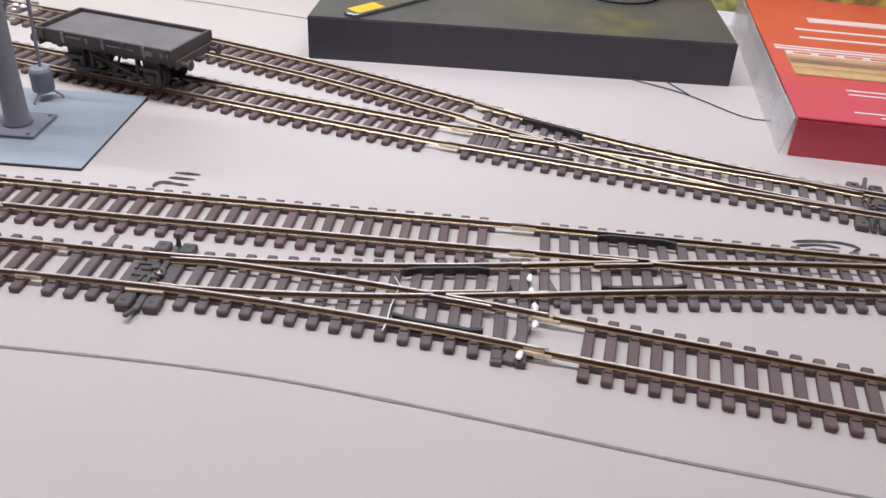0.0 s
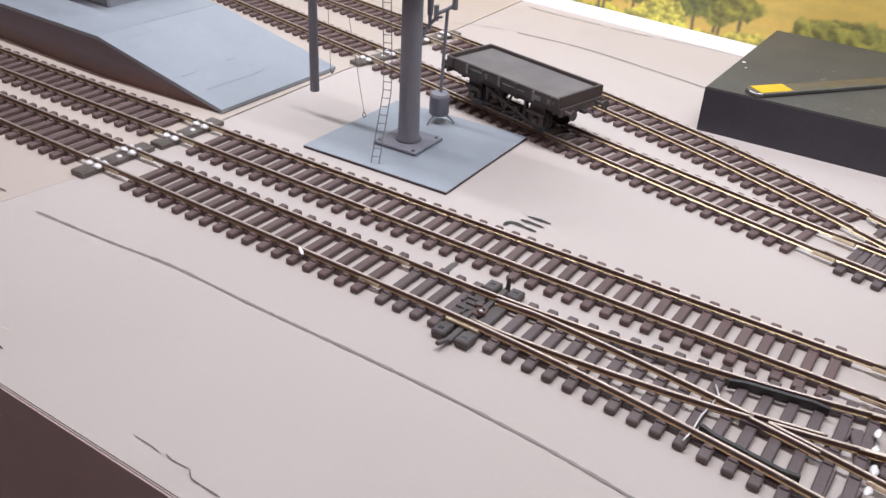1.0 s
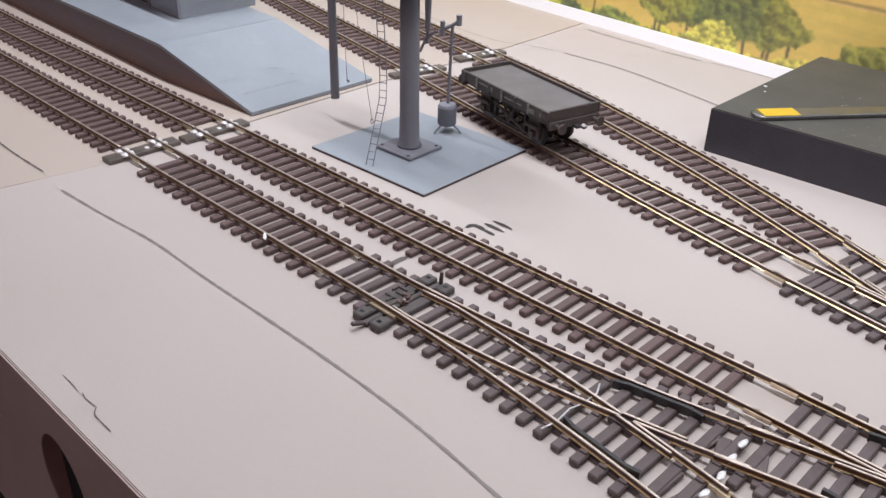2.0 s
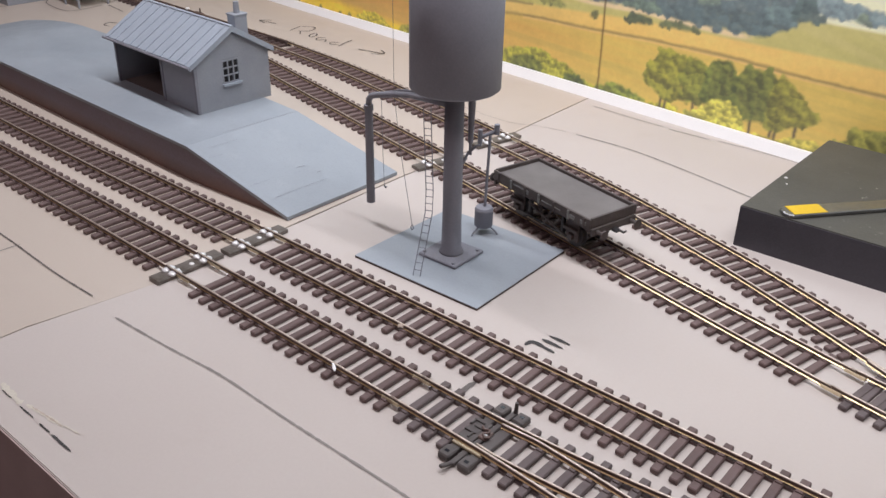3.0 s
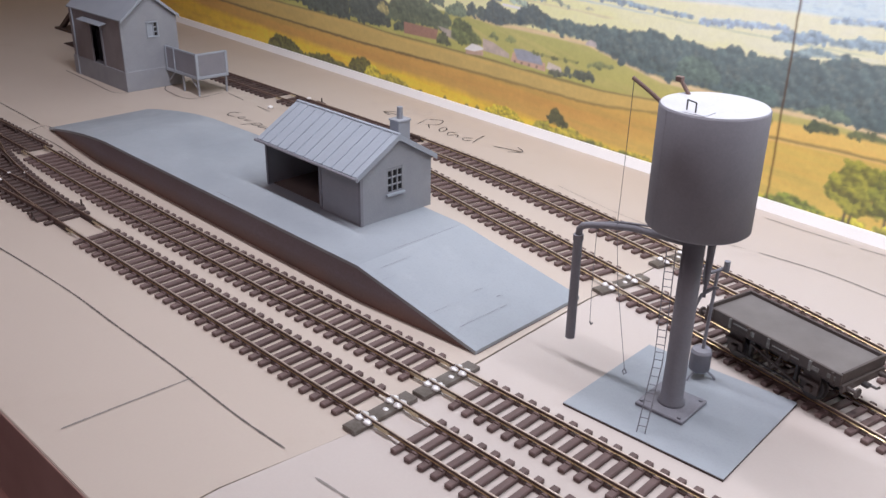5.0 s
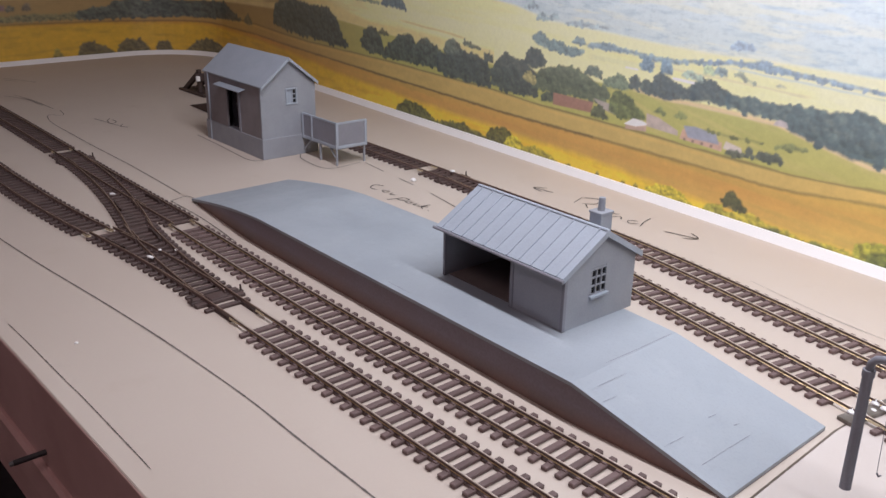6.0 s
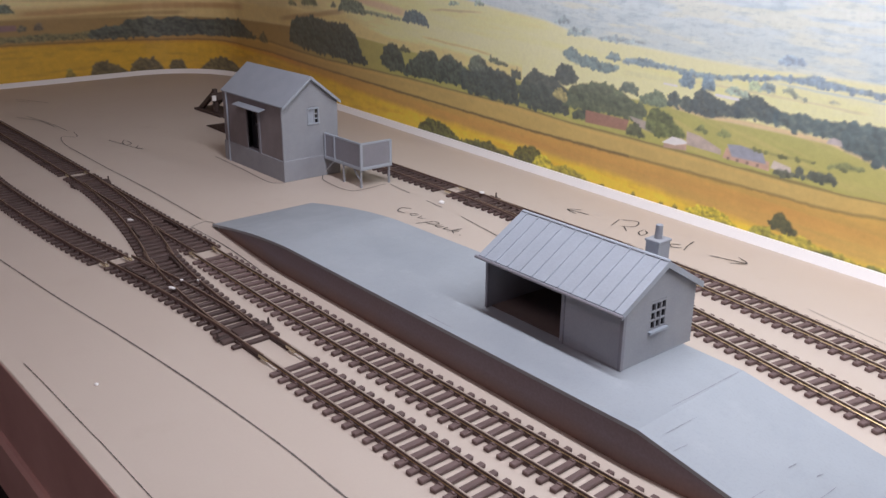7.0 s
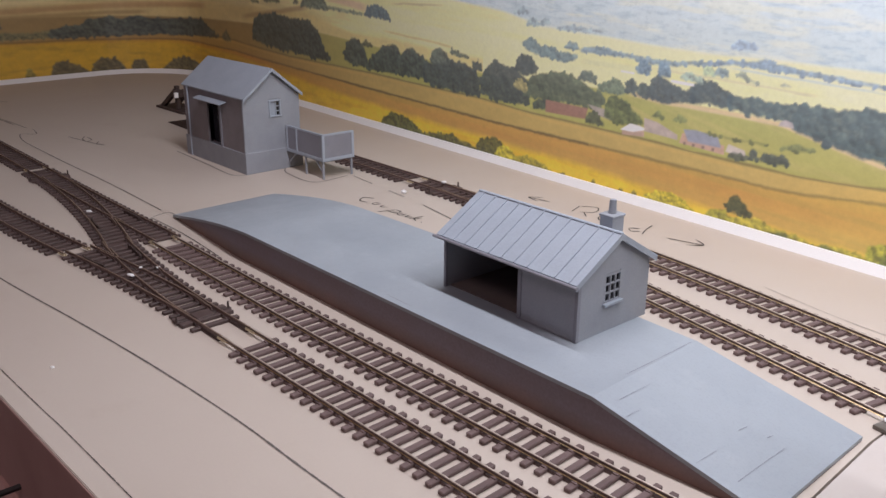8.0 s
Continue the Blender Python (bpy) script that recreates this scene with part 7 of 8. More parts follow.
# ---- wagon ----
def wagon():
    at = Matrix.Translation((0.1555, 0.6505, RAIL_TOP)) @ Matrix.Rotation(math.atan(-0.235), 4, "Z")
    ob = thing("open_wagon", "weathered black low-sided railway wagon with grey load floor", "wagon", at=at)
    L, W, z0, z1 = 0.0365, 0.0160, 0.0178, 0.0218
    part("floor", boxed(-L + 0.001, L - 0.001, -W + 0.001, W - 0.001, z0, z1 - 0.0011, 0.0002), "wagon_floor", ob, "grey worn floor close to the top of the sides")
    for sy in (-1, 1):
        y0, y1 = sorted((sy * W, sy * (W - 0.0013)))
        sd = part("side_plank", boxed(-L, L, y0, y1, z0 - 0.0003, z1 + 0.0006, 0.0002), "wagon", ob)
        for i in range(7):
            x = -L + 0.004 + i * (2 * L - 0.008) / 6
            yy = sorted((sy * W, sy * (W + 0.0006)))
            part("strap", boxed(x - 0.0007, x + 0.0007, yy[0], yy[1], z0 - 0.0006, z1 + 0.0002, 0.0001), "wagon_mark" if i in (1, 3, 5) else "wagon", sd)
        for xa, xb, za, zb in ((-0.020, -0.012, 0.0030, 0.0038), (0.002, 0.016, 0.0024, 0.0029), (0.022, 0.026, 0.0014, 0.0034), (-0.010, -0.008, 0.0016, 0.0040), (0.030, 0.034, 0.0016, 0.0036)):
            yy = sorted((sy * W, sy * (W + 0.0002)))
            part("painted_mark", boxed(xa, xb, yy[0], yy[1], z0 + za - 0.001, z0 + zb - 0.001), "wagon_mark", sd, "faded white painted bar")
    for sx in (-1, 1):
        x0, x1 = sorted((sx * L, sx * (L - 0.0013)))
        part("end_plank", boxed(x0, x1, -W + 0.0013, W - 0.0013, z0 - 0.0003, z1 + 0.0010, 0.0002), "wagon", ob)
        x0, x1 = sorted((sx * (L - 0.0005), sx * (L + 0.0010)))
        part("headstock", boxed(x0, x1, -W + 0.001, W - 0.001, z0 - 0.0042, z0 - 0.0004, 0.0002), "wagon", ob)
        for sy in (-1, 1):
            bm = bmesh.new()
            rod(bm, (sx * (L + 0.001), sy * 0.0115, z0 - 0.0025), (sx * (L + 0.0052), sy * 0.0115, z0 - 0.0025), 0.0012, 0.0008, 8)
            rod(bm, (sx * (L + 0.0052), sy * 0.0115, z0 - 0.0025), (sx * (L + 0.0060), sy * 0.0115, z0 - 0.0025), 0.0024, None, 12)
            part("buffer", bm, "wagon", ob)
        part("coupling", boxed(*sorted((sx * (L + 0.0008), sx * (L + 0.0042))), -0.0016, 0.0016, z0 - 0.0046, z0 - 0.0030, 0.0003), "black", ob)
        part("coupling_hook", tube(bmesh.new(), [(sx * (L + 0.0040), 0.0008, z0 - 0.0036), (sx * (L + 0.0066), 0.0010, z0 - 0.0038), (sx * (L + 0.0078), 0.0012, z0 - 0.0026)], 0.0006, 6), "steel", ob, "bright steel hook")
    for sy in (-1, 1):
        y0, y1 = sorted((sy * 0.0105, sy * 0.0118))
        part("solebar", boxed(-L + 0.0005, L - 0.0005, y0, y1, z0 - 0.0040, z0, 0.0002), "wagon", ob)
        part("brake_rod", rod(bmesh.new(), (-0.019, sy * 0.0112, 0.0045), (0.019, sy * 0.0112, 0.0045), 0.0005, None, 6), "black", ob)
        part("brake_lever", rod(bmesh.new(), (-0.011, sy * 0.0130, 0.0130), (0.017, sy * 0.0130, 0.0055), 0.0006, None, 6), "wagon", ob)
        for x in (-0.0205, 0.0205):
            bm = prism(bmesh.new(), [(x - 0.0042, sy * 0.0106 - 0.0005), (x + 0.0042, sy * 0.0106 - 0.0005), (x + 0.0042, sy * 0.0106 + 0.0005), (x - 0.0042, sy * 0.0106 + 0.0005)], 0.0035, 0.0138)
            box(bm, x - 0.0016, x + 0.0016, sy * 0.0118 - 0.0012, sy * 0.0118 + 0.0012, 0.0045, 0.0075, 0.0003)
            part("axle_guard", bm, "wagon", ob)
        for x in (-0.0125, 0.0125):
            part("brake_shoe", boxed(x - 0.0008, x + 0.0008, sy * 0.0095 - 0.0012, sy * 0.0095 + 0.0012, 0.003, 0.0138, 0.0003), "black", ob)
    part("underframe", boxed(-L + 0.002, L - 0.002, -0.0100, 0.0100, z0 - 0.0055, z0 - 0.0003, 0.0004), "black", ob)
    for y in (-0.0050, 0.0050):
        part("frame_beam", boxed(-L + 0.001, L - 0.001, y - 0.0012, y + 0.0012, z0 - 0.0062, z0 - 0.0002, 0.0002), "wagon", ob)
    for x in (-0.0300, -0.0060, 0.0060, 0.0300):
        part("cross_beam", boxed(x - 0.0012, x + 0.0012, -0.0104, 0.0104, z0 - 0.0060, z0 - 0.0042, 0.0002), "wagon", ob)
    for sy in (-1, 1):
        bm = bmesh.new()
        for p, q in (((-0.0045, sy * 0.0108, z0 - 0.0040), (0.0, sy * 0.0108, 0.0042)), ((0.0045, sy * 0.0108, z0 - 0.0040), (0.0, sy * 0.0108, 0.0042))):
            rod(bm, p, q, 0.0007, None, 6)
        part("vee_hanger", bm, "wagon", ob)
        part("spring", boxed(-0.0255, -0.0155, sy * 0.0122 - 0.0009, sy * 0.0122 + 0.0009, 0.0090, 0.0108, 0.0003), "wagon", ob)
        part("spring", boxed(0.0155, 0.0255, sy * 0.0122 - 0.0009, sy * 0.0122 + 0.0009, 0.0090, 0.0108, 0.0003), "wagon", ob)
    for x in (-0.0205, 0.0205):
        ax = part("axle", rod(bmesh.new(), (x, -0.0105, 0.0063), (x, 0.0105, 0.0063), 0.0008, None, 8), "black", ob)
        for sy in (-1, 1):
            bm = bmesh.new()
            rod(bm, (x, sy * 0.0074, 0.0063), (x, sy * 0.0094, 0.0063), 0.0061, None, 24)
            rod(bm, (x, sy * 0.0070, 0.0063), (x, sy * 0.0076, 0.0063), 0.0068, None, 24)
            part("wheel", bm, "black", ax)
    return ob


wagon()


# ---- black foam block with tool and bottle ----
def foam_block():
    bm = bmesh.new()
    pts = [(0.2290, 0.7018), (0.4470, 0.7108), (0.4430, 0.826), (0.2285, 0.8275)]
    prism(bm, pts, 0.0, 0.0225, 0, 1)
    bmesh.ops.bevel(bm, geom=[e for e in bm.edges if any(v.co.z > 0.01 for v in e.verts)], offset=0.0006, segments=2, affect="EDGES", material=-1)
    single("foam_block", bm, ["foam_side", "foam"], "thick black foam block lying on the board", "block")


foam_block()
def craft_knife():
    ob = thing("steel_ruler", "dark steel tool with yellow label lying on the black block", "tool")
    a, b = Vector((0.2490, 0.7050, 0.0225)), Vector((0.330, 0.807, 0.0225))
    d = (b - a).normalized()
    m = Matrix.Translation(a) @ Matrix.Rotation(math.atan2(d.y, d.x), 4, "Z")
    ob.matrix_world = m
    L = (b - a).length
    bm = bmesh.new()
    pts = [(0.004, -0.0055), (L, -0.004), (L, 0.004), (0.004, 0.0055), (0.0012, 0.0042), (0, 0), (0.0012, -0.0042)]
    prism(bm, pts, 0.0, 0.0022)
    bmesh.ops.bevel(bm, geom=list(bm.edges), offset=0.0004, segments=1, affect="EDGES")
    part("handle", bm, "steel", ob)
    part("label", boxed(0.004, 0.022, -0.0048, 0.0048, 0.0022, 0.0024), "yellow", ob, "bright yellow paper label")


craft_knife()


def glue_bottle():
    ob = thing("glue_bottle", "white plastic bottle with yellow printed label on the black block", "bottle", at=Matrix.Translation((0.392, 0.787, 0.0225)))
    part("body", lathe(bmesh.new(), [(0.0215, 0.0), (0.0240, 0.0015), (0.0245, 0.004), (0.0245, 0.050), (0.0225, 0.055), (0.008, 0.062), (0.008, 0.068)], 48), "white", ob, smooth="sides")
    lb = part("label", lathe(bmesh.new(), [(0.02475, 0.009), (0.02475, 0.046)], 40), "yellow", ob, "yellow paper label with dark print")
    for i, (z, w) in enumerate(((0.016, 0.010), (0.020, 0.013), (0.024, 0.012), (0.0285, 0.008), (0.034, 0.013))):
        bm = bmesh.new()
        a0 = math.radians(-100)
        n = 8
        span = w / 0.0249
        rows = [[bm.verts.new((0.02488 * math.cos(a0 + span * (k / n - 0.5)), 0.02488 * math.sin(a0 + span * (k / n - 0.5)), zz)) for k in range(n + 1)] for zz in (z, z + 0.0012)]
        for k in range(n):
            bm.faces.new((rows[0][k], rows[0][k + 1], rows[1][k + 1], rows[1][k]))
        part("print_bar", bm, "ink", lb)
    part("cap", lathe(bmesh.new(), [(0.0085, 0.066), (0.0085, 0.080), (0.004, 0.088)], 24), "yellow", ob)


glue_bottle()


def sleeve_print():
    """Glossy red card that runs into orange away from the near end."""
    m = Nodes("red_card")
    xyz = m.add("ShaderNodeSeparateXYZ")
    m.link(m.coords(), xyz.inputs[0])
    fade = m.add("ShaderNodeMapRange")
    fade.inputs["From Min"].default_value, fade.inputs["From Max"].default_value = 0.030, 0.100
    m.link(xyz.outputs[1], fade.inputs["Value"])
    c = m.mix(fade.outputs[0], (0.58, 0.062, 0.095), (0.60, 0.105, 0.050))
    m.colour(m.mix(m.ramp(m.noise(45.0), [(0.3, 0.0), (0.7, 0.3)]), c, (0.44, 0.045, 0.060)))
    m.rough(0.32)
    return m.mat


def clear_plastic():
    """Thin clouded film that lets most light straight through."""
    m = Nodes("clear_tray")
    m.colour((0.56, 0.54, 0.53))
    m.rough(0.2)
    m.link(m.ramp(m.noise(30.0), [(0.3, 0.35), (0.7, 0.60)]), m.bsdf.inputs["Alpha"])
    return m.mat


def red_box():
    MAT["red"] = sleeve_print()
    MAT["orange"] = plain("orange_print", (0.66, 0.19, 0.09), (0.60, 0.15, 0.08), 30, 0.35, 0.05)
    MAT["picture"] = plain("tan_picture_print", (0.56, 0.38, 0.19), (0.40, 0.23, 0.13), 90, 0.4, 0.05)
    MAT["picture_dark"] = plain("brown_picture_print", (0.30, 0.17, 0.12), (0.20, 0.12, 0.10), 120, 0.4, 0.05)
    MAT["picture_yellow"] = plain("yellow_picture_print", (0.64, 0.47, 0.22), (0.52, 0.30, 0.12), 150, 0.4, 0.05)
    MAT["pale"] = plain("pale_print", (0.78, 0.66, 0.62), (0.72, 0.60, 0.57), 60, 0.4, 0.05)
    MAT["clear"] = clear_plastic()
    MAT["tray"] = plain("grey_inner_tray", (0.42, 0.41, 0.40), (0.34, 0.33, 0.33), 60, 0.4, 0.05)
    MAT["blue"] = plain("blue_print", (0.20, 0.24, 0.58), (0.16, 0.19, 0.50), 60, 0.4, 0.05)
    at = Matrix.Translation((0.4593, 0.6338, 0.0)) @ Matrix.Rotation(math.radians(-3.0), 4, "Z")
    ob = thing("kit_box", "red printed card box of a model kit with clear plastic side", "box", at=at)
    W, D, H = 0.120, 0.190, 0.0185
    bm = boxed(-0.0010, -0.0002, 0.0004, D, 0.0, H - 0.0006, 0.0003)
    for v in bm.verts:
        v.co.x -= 0.0030 * (1 - v.co.z / H)
    part("clear_side", bm, "clear", ob, "cloudy clear plastic side").visible_shadow = False
    inside = part("inner_tray", boxed(0.0060, W - 0.0012, 0.0012, D - 0.001, 0.0004, H - 0.0011, 0.0008), "tray", ob, "grey moulded tray inside")
    part("moulding", boxed(0.0046, 0.0059, 0.050, 0.150, 0.0085, 0.0125, 0.0004), "ink", inside, "dark plastic moulding")
    part("moulding", boxed(0.0044, 0.0059, 0.118, 0.146, 0.0126, 0.0160, 0.0004), "orange", inside, "reddish plastic moulding")
    body = part("sleeve", boxed(0.0, W, 0.0, D, H - 0.0010, H, 0.0004), "red", ob)
    part("end_flap", boxed(0.0002, W, 0.0, 0.0010, 0.0, H - 0.0011, 0.0003), "red", ob, "dark red card end flap")
    pic = part("picture_panel", boxed(0.008, 0.100, 0.052, 0.086, H, H + 0.0003), "picture", body, "printed picture panel in tan and brown bands")
    for y0, y1, mat in ((0.0525, 0.0580, "picture_yellow"), (0.0625, 0.0655, "picture_yellow"), (0.0690, 0.0740, "picture_dark"), (0.0765, 0.0785, "picture_yellow"), (0.0800, 0.0855, "pale")):
        part("picture_band", boxed(0.0085, 0.0995, y0, y1, H + 0.0003, H + 0.0005), mat, body)
    for i in range(7):
        part("picture_dash", boxed(0.012 + 0.0125 * i, 0.0205 + 0.0125 * i, 0.0815, 0.0838, H + 0.0005, H + 0.0007), "orange", body)
    for x0, x1, y0, y1 in ((0.004, 0.092, 0.088, 0.0905), (0.004, 0.09, 0.092, 0.094), (0.02, 0.085, 0.108, 0.111), (0.02, 0.08, 0.122, 0.125), (0.03, 0.085, 0.138, 0.146), (0.028, 0.11, 0.036, 0.0375), (0.028, 0.11, 0.031, 0.0325), (0.026, 0.115, 0.010, 0.0115), (0.036, 0.115, 0.006, 0.0075)):
        part("print_bar", boxed(x0, x1, y0, y1, H, H + 0.0003), "pale", body)
    bm = prism(bmesh.new(), [(0.057 + 0.0075 * math.cos(k * math.pi / 12), 0.017 + 0.0034 * math.sin(k * math.pi / 12)) for k in range(24)], H, H + 0.0003)
    part("oval_badge", bm, "blue", body, "small blue oval badge")
    part("print_bar", boxed(0.0525, 0.0615, 0.0164, 0.0178, H + 0.0003, H + 0.0005), "pale", body)
    for z in (0.006, 0.009, 0.012):
        part("print_bar", boxed(0.040, 0.085, -0.0003, 0.0001, z, z + 0.0012), "orange", body)


red_box()


# ---- ink and pencil on the boards ----
def stroke(name, label, category, lines, width, mat="ink", z=0.00025, seed=5, kind="", group=""):
    if len(lines) == 1:
        return single(name, ribbon(bmesh.new(), smooth_line(lines[0], 0.002), width, z, 0.3, seed), mat, label, category, group, kind)
    ob = thing(name, label, category, group, kind)
    for i, pts in enumerate(lines):
        part("stroke", ribbon(bmesh.new(), smooth_line(pts, 0.002), width, z + 0.00002 * i, 0.3, seed + i), mat, ob)
    return ob


stroke("pencil_line", "long grey pencil line drawn along the board", "pencil mark", [[(0.059, 0.4505), (0.096, 0.453), (0.128, 0.456), (0.166, 0.456), (0.228, 0.457), (0.272, 0.456), (0.307, 0.4525), (0.35, 0.4468), (0.39, 0.4412), (0.445, 0.4345), (0.60, 0.412)]], 0.0010, "pencil", group="pencil lines")
stroke("pencil_line", "grey pencil line ending near the board joint", "pencil mark", [[(-0.60, 0.415), (-0.493, 0.424), (-0.40, 0.432), (-0.326, 0.440), (-0.263, 0.446), (-0.208, 0.450), (-0.155, 0.4525), (-0.11, 0.4525), (-0.051, 0.453), (0.003, 0.452), (0.036, 0.453)]], 0.0009, "dark_pencil", group="pencil lines")
stroke("pencil_line", "thin dark line scored beside the board edge", "pencil mark", [[(-0.318, 0.3878), (-0.290, 0.3888), (-0.278, 0.3891), (-0.225, 0.3902), (-0.212, 0.3907), (-0.160, 0.3912), (-0.131, 0.3913)]], 0.00042, "ink", group="pencil lines")
stroke("pencil_line", "grey curved pencil line behind the rear track", "pencil mark", [[(0.081, 0.780), (0.12, 0.781), (0.155, 0.776), (0.211, 0.764), (0.2255, 0.7600)]], 0.0011, "pencil", group="pencil lines")
stroke("road_word", "black handwritten word Road between two arrows on the board", "handwriting", [
    [(-0.297, 0.831), (-0.319, 0.829)], [(-0.310, 0.837), (-0.319, 0.829), (-0.306, 0.825)],
    [(-0.267, 0.823), (-0.2705, 0.834), (-0.2725, 0.841)], [(-0.271, 0.841), (-0.262, 0.847), (-0.2565, 0.8455), (-0.253, 0.835), (-0.261, 0.827)], [(-0.259, 0.829), (-0.250, 0.821)],
    [(-0.243, 0.834), (-0.242, 0.826), (-0.236, 0.821), (-0.236, 0.829), (-0.242, 0.834)],
    [(-0.223, 0.829), (-0.229, 0.825), (-0.224, 0.818), (-0.219, 0.825), (-0.214, 0.819)],
    [(-0.203, 0.827), (-0.209, 0.822), (-0.204, 0.817), (-0.199, 0.822)], [(-0.201, 0.841), (-0.1985, 0.829), (-0.194, 0.817)],
    [(-0.176, 0.823), (-0.149, 0.829)], [(-0.160, 0.836), (-0.149, 0.829), (-0.158, 0.820)]], 0.0010, "ink")
stroke("car_park_words", "black handwritten words Car park on the board", "handwriting", [
    [(-0.404, 0.727), (-0.412, 0.722), (-0.407, 0.714), (-0.398, 0.715)], [(-0.390, 0.722), (-0.394, 0.717), (-0.389, 0.715), (-0.388, 0.721)], [(-0.383, 0.721), (-0.381, 0.715), (-0.376, 0.719)],
    [(-0.366, 0.719), (-0.371, 0.704)], [(-0.366, 0.719), (-0.359, 0.719), (-0.361, 0.713), (-0.367, 0.712)], [(-0.354, 0.718), (-0.357, 0.713), (-0.352, 0.712), (-0.351, 0.718)], [(-0.347, 0.718), (-0.346, 0.712), (-0.342, 0.716)],
    [(-0.337, 0.724), (-0.340, 0.711)], [(-0.333, 0.718), (-0.338, 0.715), (-0.332, 0.711)], [(-0.327, 0.712), (-0.3255, 0.712)]], 0.0011, "ink")
stroke("marker_sketch", "short dark marker strokes beside the track", "marker mark", [
    [(0.2040, 0.5548), (0.2043, 0.5580), (0.2065, 0.5592), (0.2110, 0.5588), (0.2165, 0.5584)], [(0.2070, 0.5632), (0.2120, 0.5633), (0.2174, 0.5632)], [(0.2078, 0.5674), (0.2130, 0.5676), (0.2182, 0.5675)]], 0.0019, "ink")
stroke("marker_tick", "short broad grey marker tick between the tracks", "marker mark", [[(0.2066, 0.5085), (0.2052, 0.5120), (0.2046, 0.5160), (0.2050, 0.5212)]], 0.0021, "dark_pencil")
stroke("marker_scribble", "looped dark marker scribble between the tracks", "marker mark", [
    [(0.4450, 0.5590), (0.4540, 0.5610), (0.4640, 0.5612), (0.4690, 0.5585), (0.4660, 0.5560)], [(0.4460, 0.5565), (0.4550, 0.5585), (0.4620, 0.5575)], [(0.4480, 0.5540), (0.4550, 0.5548), (0.4600, 0.5535)]], 0.0016, "ink")
stroke("shed_outline", "thin ink outline drawn round the goods shed foot", "ink outline", [[(-0.678, 0.684), (-0.61, 0.680), (-0.560, 0.676), (-0.547, 0.680), (-0.544, 0.687)], [(-0.543, 0.728), (-0.525, 0.719), (-0.482, 0.719), (-0.481, 0.757)], [(-0.478, 0.760), (-0.442, 0.755)], [(-0.415, 0.752), (-0.390, 0.749)], [(-0.362, 0.745), (-0.304, 0.733)]], 0.0008, "ink")
stroke("track_outline", "thin wandering ink line beside the far track", "ink outline", [[(-0.491, 0.576), (-0.60, 0.579), (-0.70, 0.579), (-0.76, 0.580), (-0.83, 0.582), (-0.87, 0.592), (-0.86, 0.605), (-0.89, 0.612)], [(-0.90, 0.608), (-0.96, 0.606), (-1.02, 0.598)], [(-0.478, 0.562), (-0.482, 0.577), (-0.466, 0.579)], [(-0.478, 0.561), (-0.42, 0.5605), (-0.36, 0.5555)]], 0.0008, "ink")
stroke("faint_scribble", "faint pencil scribble on the board", "pencil mark", [[(-0.822, 0.6265), (-0.80, 0.630), (-0.775, 0.634), (-0.755, 0.639)], [(-0.812, 0.641), (-0.800, 0.634), (-0.785, 0.632), (-0.790, 0.640), (-0.805, 0.641)], [(-0.776, 0.642), (-0.764, 0.635), (-0.758, 0.642)], [(-1.149, 0.622), (-1.13, 0.634), (-1.094, 0.649)], [(-1.135, 0.620), (-1.115, 0.632)], [(-1.017, 0.586), (-0.978, 0.601), (-0.930, 0.604)]], 0.0012, "dark_pencil")


# pencil dashes in front of the backdrop, edge cracks, scuffs, wires and crumbs
stroke("pencil_line", "row of faint pencil dashes before the backdrop", "pencil mark", [[(0.0575, 0.8383), (0.088, 0.8355), (0.117, 0.8344)], [(0.122, 0.833), (0.140, 0.8335), (0.152, 0.834)], [(0.157, 0.8355), (0.187, 0.836), (0.2154, 0.834)]], 0.0007, "pencil", group="pencil lines")
stroke("pencil_line", "thin pencil line behind the rear track", "pencil mark", [[(-0.08, 0.786), (-0.02, 0.772), (0.03, 0.7674), (0.052, 0.7752), (0.073, 0.7796)]], 0.0004, "pencil", group="pencil lines")


stroke("pencil_line", "short pencil line running in from the board edge", "pencil mark", [[(-0.0400, 0.3945), (-0.0385, 0.4232), (-0.0366, 0.4545)]], 0.0010, "pencil", group="pencil lines")


def ragged(x0, x1, y, wander, seed):
    rnd = random.Random(seed)
    n = max(4, int((x1 - x0) / 0.003))
    return [(x0 + (x1 - x0) * i / n, y + rnd.uniform(-wander, wander)) for i in range(n + 1)]


for i, (x0, x1, w) in enumerate(((0.0738, 0.0812, 0.0005), (0.0880, 0.0985, 0.0006), (0.1030, 0.1105, 0.0007), (0.1120, 0.1255, 0.0010))):
    stroke("edge_crack", "short dark split in the painted front edge", "crack", [ragged(x0, x1, 0.3941, 0.0001, 40 + i)], w, "ink", group="edge cracks", seed=70 + i)
for i, (pts, w) in enumerate((([(0.1850, 0.3933), (0.1881, 0.3933), (0.1918, 0.3933), (0.1962, 0.3929)], 0.00028), ([(0.1971, 0.3937), (0.2001, 0.3931), (0.2045, 0.3934), (0.2063, 0.3936)], 0.00034), ([(0.2063, 0.3936), (0.2090, 0.3916), (0.2128, 0.3915), (0.2168, 0.3915), (0.2194, 0.3915)], 0.00040))):
    stroke("edge_crack", "thin jagged crack in the paint along the board edge", "crack", [pts], w, "dark_pencil", group="edge cracks", seed=75 + i)
scrape = thing("edge_scuff", "pale torn paint fibres scraped along the front edge", "scuff", "edge scuffs")
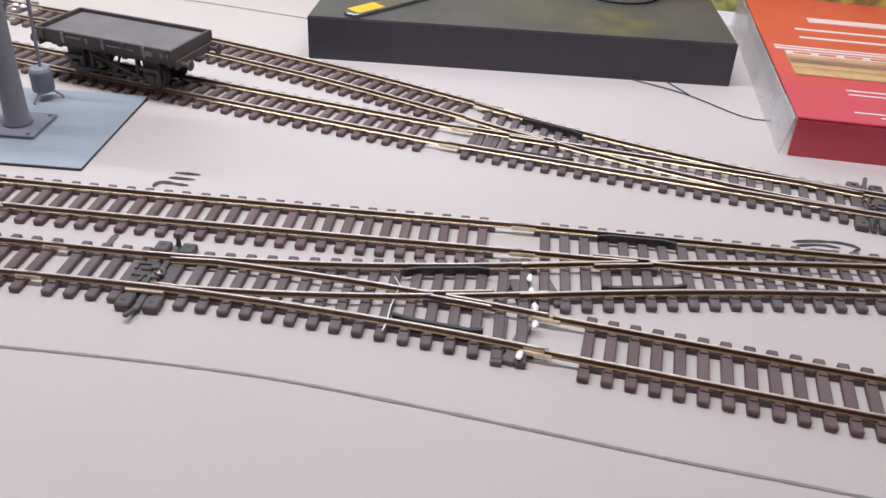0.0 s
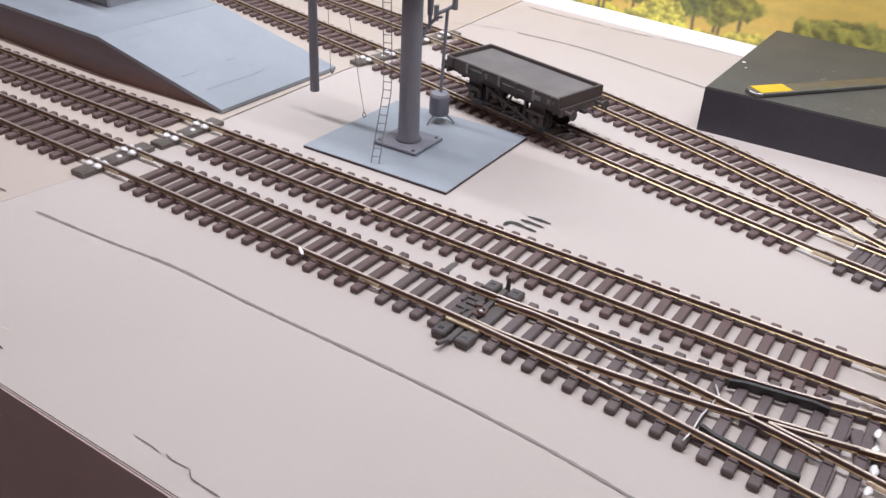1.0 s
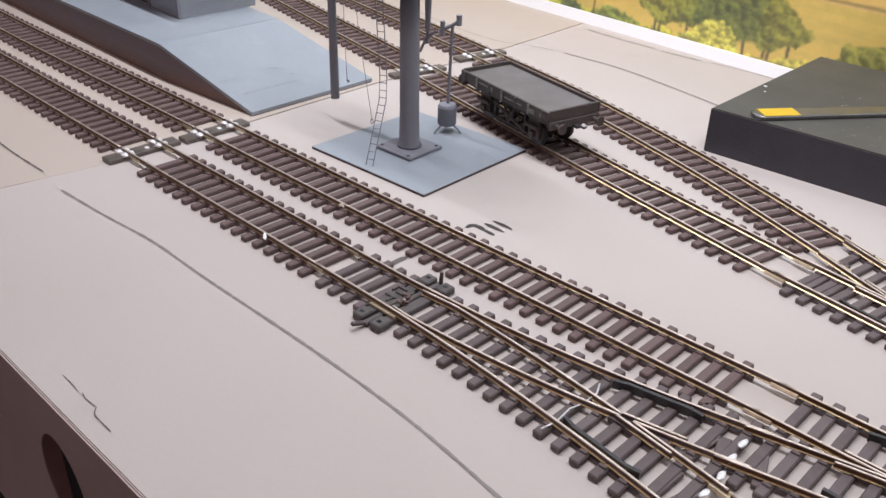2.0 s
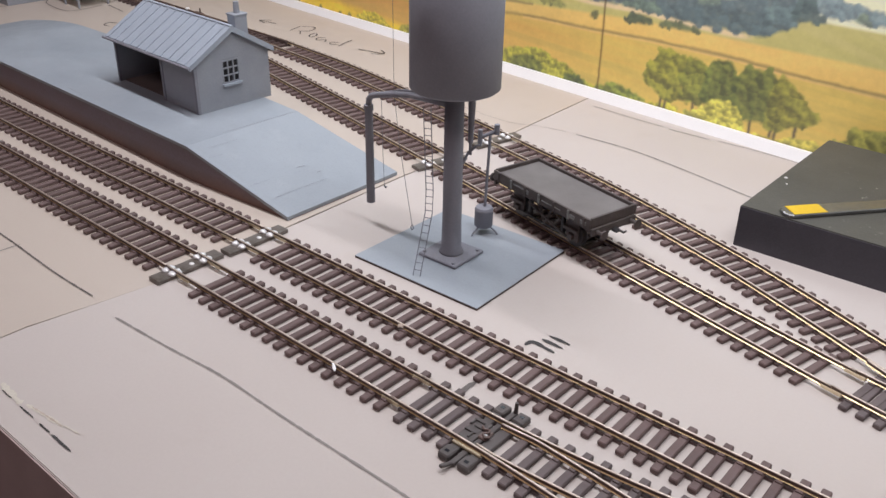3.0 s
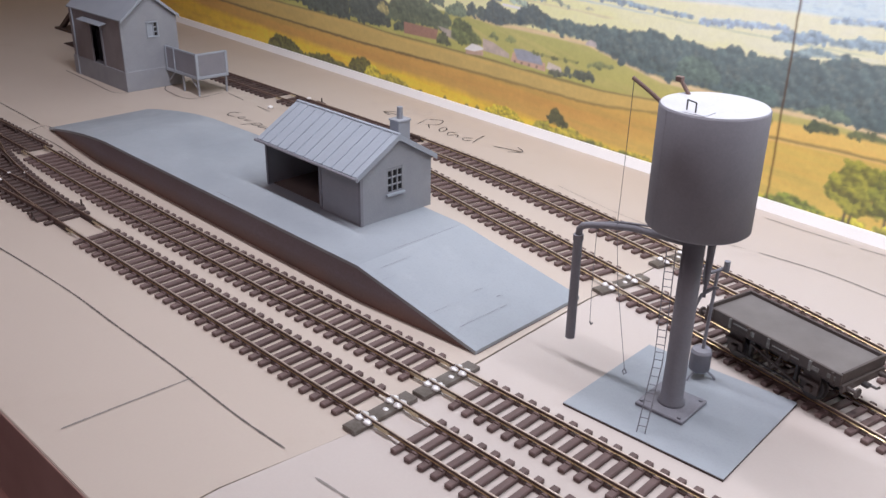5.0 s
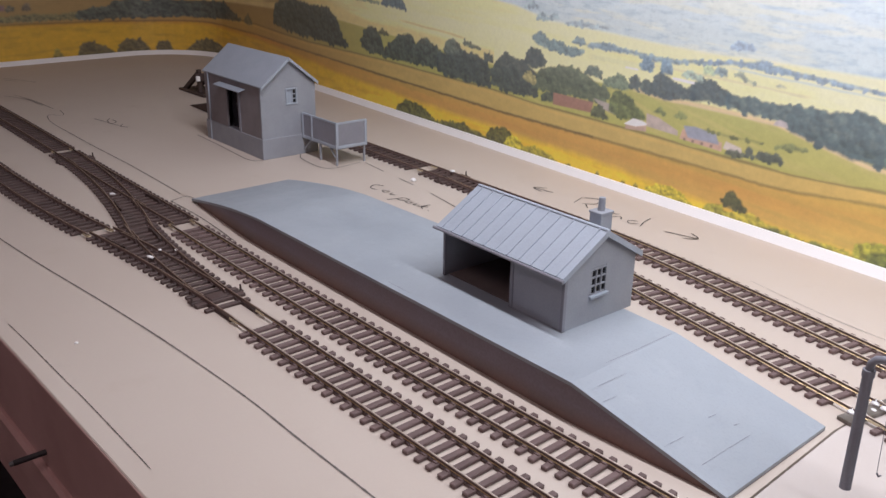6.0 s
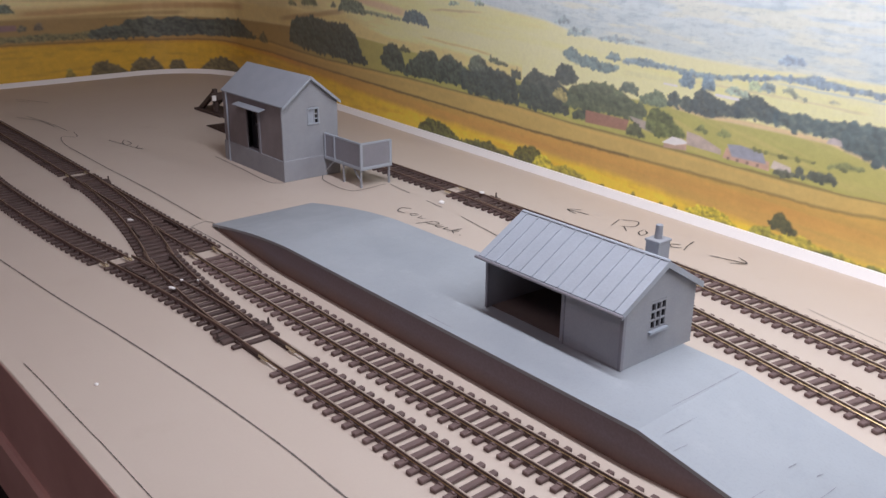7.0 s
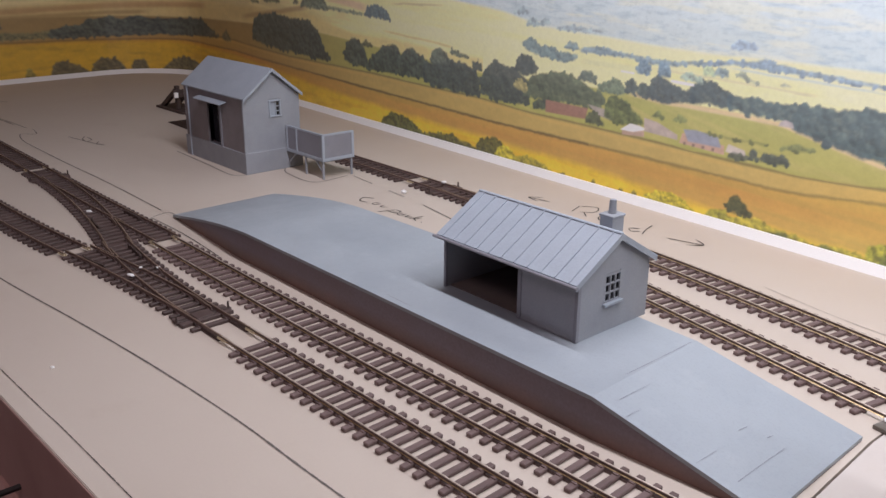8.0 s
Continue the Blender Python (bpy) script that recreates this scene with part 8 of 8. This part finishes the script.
for i, (pts, w, mat) in enumerate((([(0.069, 0.3962), (0.078, 0.3953), (0.087, 0.3952)], 0.0022, "scuff"), ([(0.089, 0.3962), (0.100, 0.3976), (0.111, 0.3989)], 0.0013, "scuff"), ([(0.092, 0.3969), (0.101, 0.3980), (0.1105, 0.3988)], 0.0005, "bare_wood"), ([(0.100, 0.3984), (0.111, 0.3996), (0.120, 0.4010)], 0.0004, "scuff"))):
    part("fibre", ribbon(bmesh.new(), smooth_line(pts, 0.0012), w, 0.00012 + 0.00004 * i, 0.7, 60 + i), mat, scrape)


chip = thing("joint_chip", "dark broken gap in the paint where the boards meet", "chip")
for i, (pts, w) in enumerate((([(0.0424, 0.3838), (0.0422, 0.3868), (0.0412, 0.3900), (0.0405, 0.3922)], 0.0013), ([(0.0412, 0.3916), (0.0392, 0.3926), (0.0384, 0.3936)], 0.0010))):
    part("stroke", ribbon(bmesh.new(), smooth_line(pts, 0.001), w, 0.00020 + 0.00004 * i, 0.6, 90 + i), "crack", chip)


def wire(pts, label):
    bm = tube(bmesh.new(), [(x, y, 0.0005) for x, y in smooth_line(pts, 0.004)], 0.0003, 7)
    return single("wire", bm, "wire", label, "wire", "loose wires", smooth=True)


wire([(0.388, 0.7125), (0.397, 0.7085), (0.4225, 0.6945), (0.447, 0.672), (0.460, 0.670)], "thin dark wire running from the black block")
wire([(0.413, 0.7125), (0.418, 0.7045), (0.4245, 0.6938)], "short dark wire joining another wire")


def crumb(x, y, r, z=0.0, long=1.3, turn=0.0, mat="white", label="small white plaster crumb lying on the layout"):
    bm = bmesh.new()
    bmesh.ops.create_icosphere(bm, subdivisions=1, radius=r)
    for v in bm.verts:
        v.co = Vector((v.co.x * long, v.co.y, v.co.z * 0.6)) * (1 + 0.4 * noise.noise(v.co * 700 + Vector((x * 90, y * 90, 0))))
    single("crumb", bm, mat, label, "crumb", "crumbs", at=Matrix.Translation((x, y, z + r * 0.45)) @ Matrix.Rotation(turn, 4, "Z"))


crumb(0.1612, 0.4858, 0.0007, RAIL_TOP - 0.0002, 4.6, -0.62, label="thin white plaster sliver lying across the rail")
crumb(0.159, 0.5262, 0.0014, RAIL_TOP - 0.0016, 1.4, 0.3, "bare_wood", "small tan crumb stuck on the rail")
crumb(-0.358, 0.4910, 0.0016, 0.0036, 2.0, 0.3)
crumb(-0.512, 0.5262, 0.0015, 0.0040, 2.4, 0.4)
for cx, cy, cr, cz in ((-0.366, 0.5015, 0.0013, 0.0040), (-0.361, 0.511, 0.0015, 0.0030), (-0.269, 0.409, 0.0011, 0.0), (0.2324, 0.7519, 0.0008, 0.0225), (0.236, 0.7440, 0.0005, 0.0225), (-0.400, 0.7570, 0.0030, 0.0), (-0.3906, 0.7957, 0.0022, 0.004)):
    crumb(cx, cy, cr, cz)


# ---- light fittings ----
def strip_fitting():
    ob = thing("strip_light_fitting", "long white tube light hanging over the layout", "light", at=Matrix.Translation((0.12, 0.575, 0.632)) @ Matrix.Rotation(math.radians(30), 4, "X"))
    part("tray", boxed(-0.55, 0.55, -0.03, 0.03, 0.0, 0.025, 0.003), "white", ob)
    for x in (-0.45, 0.45):
        part("hanger", rod(bmesh.new(), (x, 0, 0.025), (x, 0.30, 0.525), 0.003, None, 8), "white", ob)


# unseen ceiling frame, added to go with the fill lamp
def fill_fitting():
    ob = thing("fill_light_frame", "white ceiling frame added for the unseen fill light", "ceiling light", at=Matrix.Translation((0.0, -0.35, ROOM[5])))
    for a in ((-0.48, -0.455, -0.28, 0.28), (0.455, 0.48, -0.28, 0.28), (-0.455, 0.455, -0.28, -0.255), (-0.455, 0.455, 0.255, 0.28)):
        part("frame", boxed(a[0], a[1], a[2], a[3], -0.03, 0.0, 0.002), "white", ob)


strip_fitting()
fill_fitting()
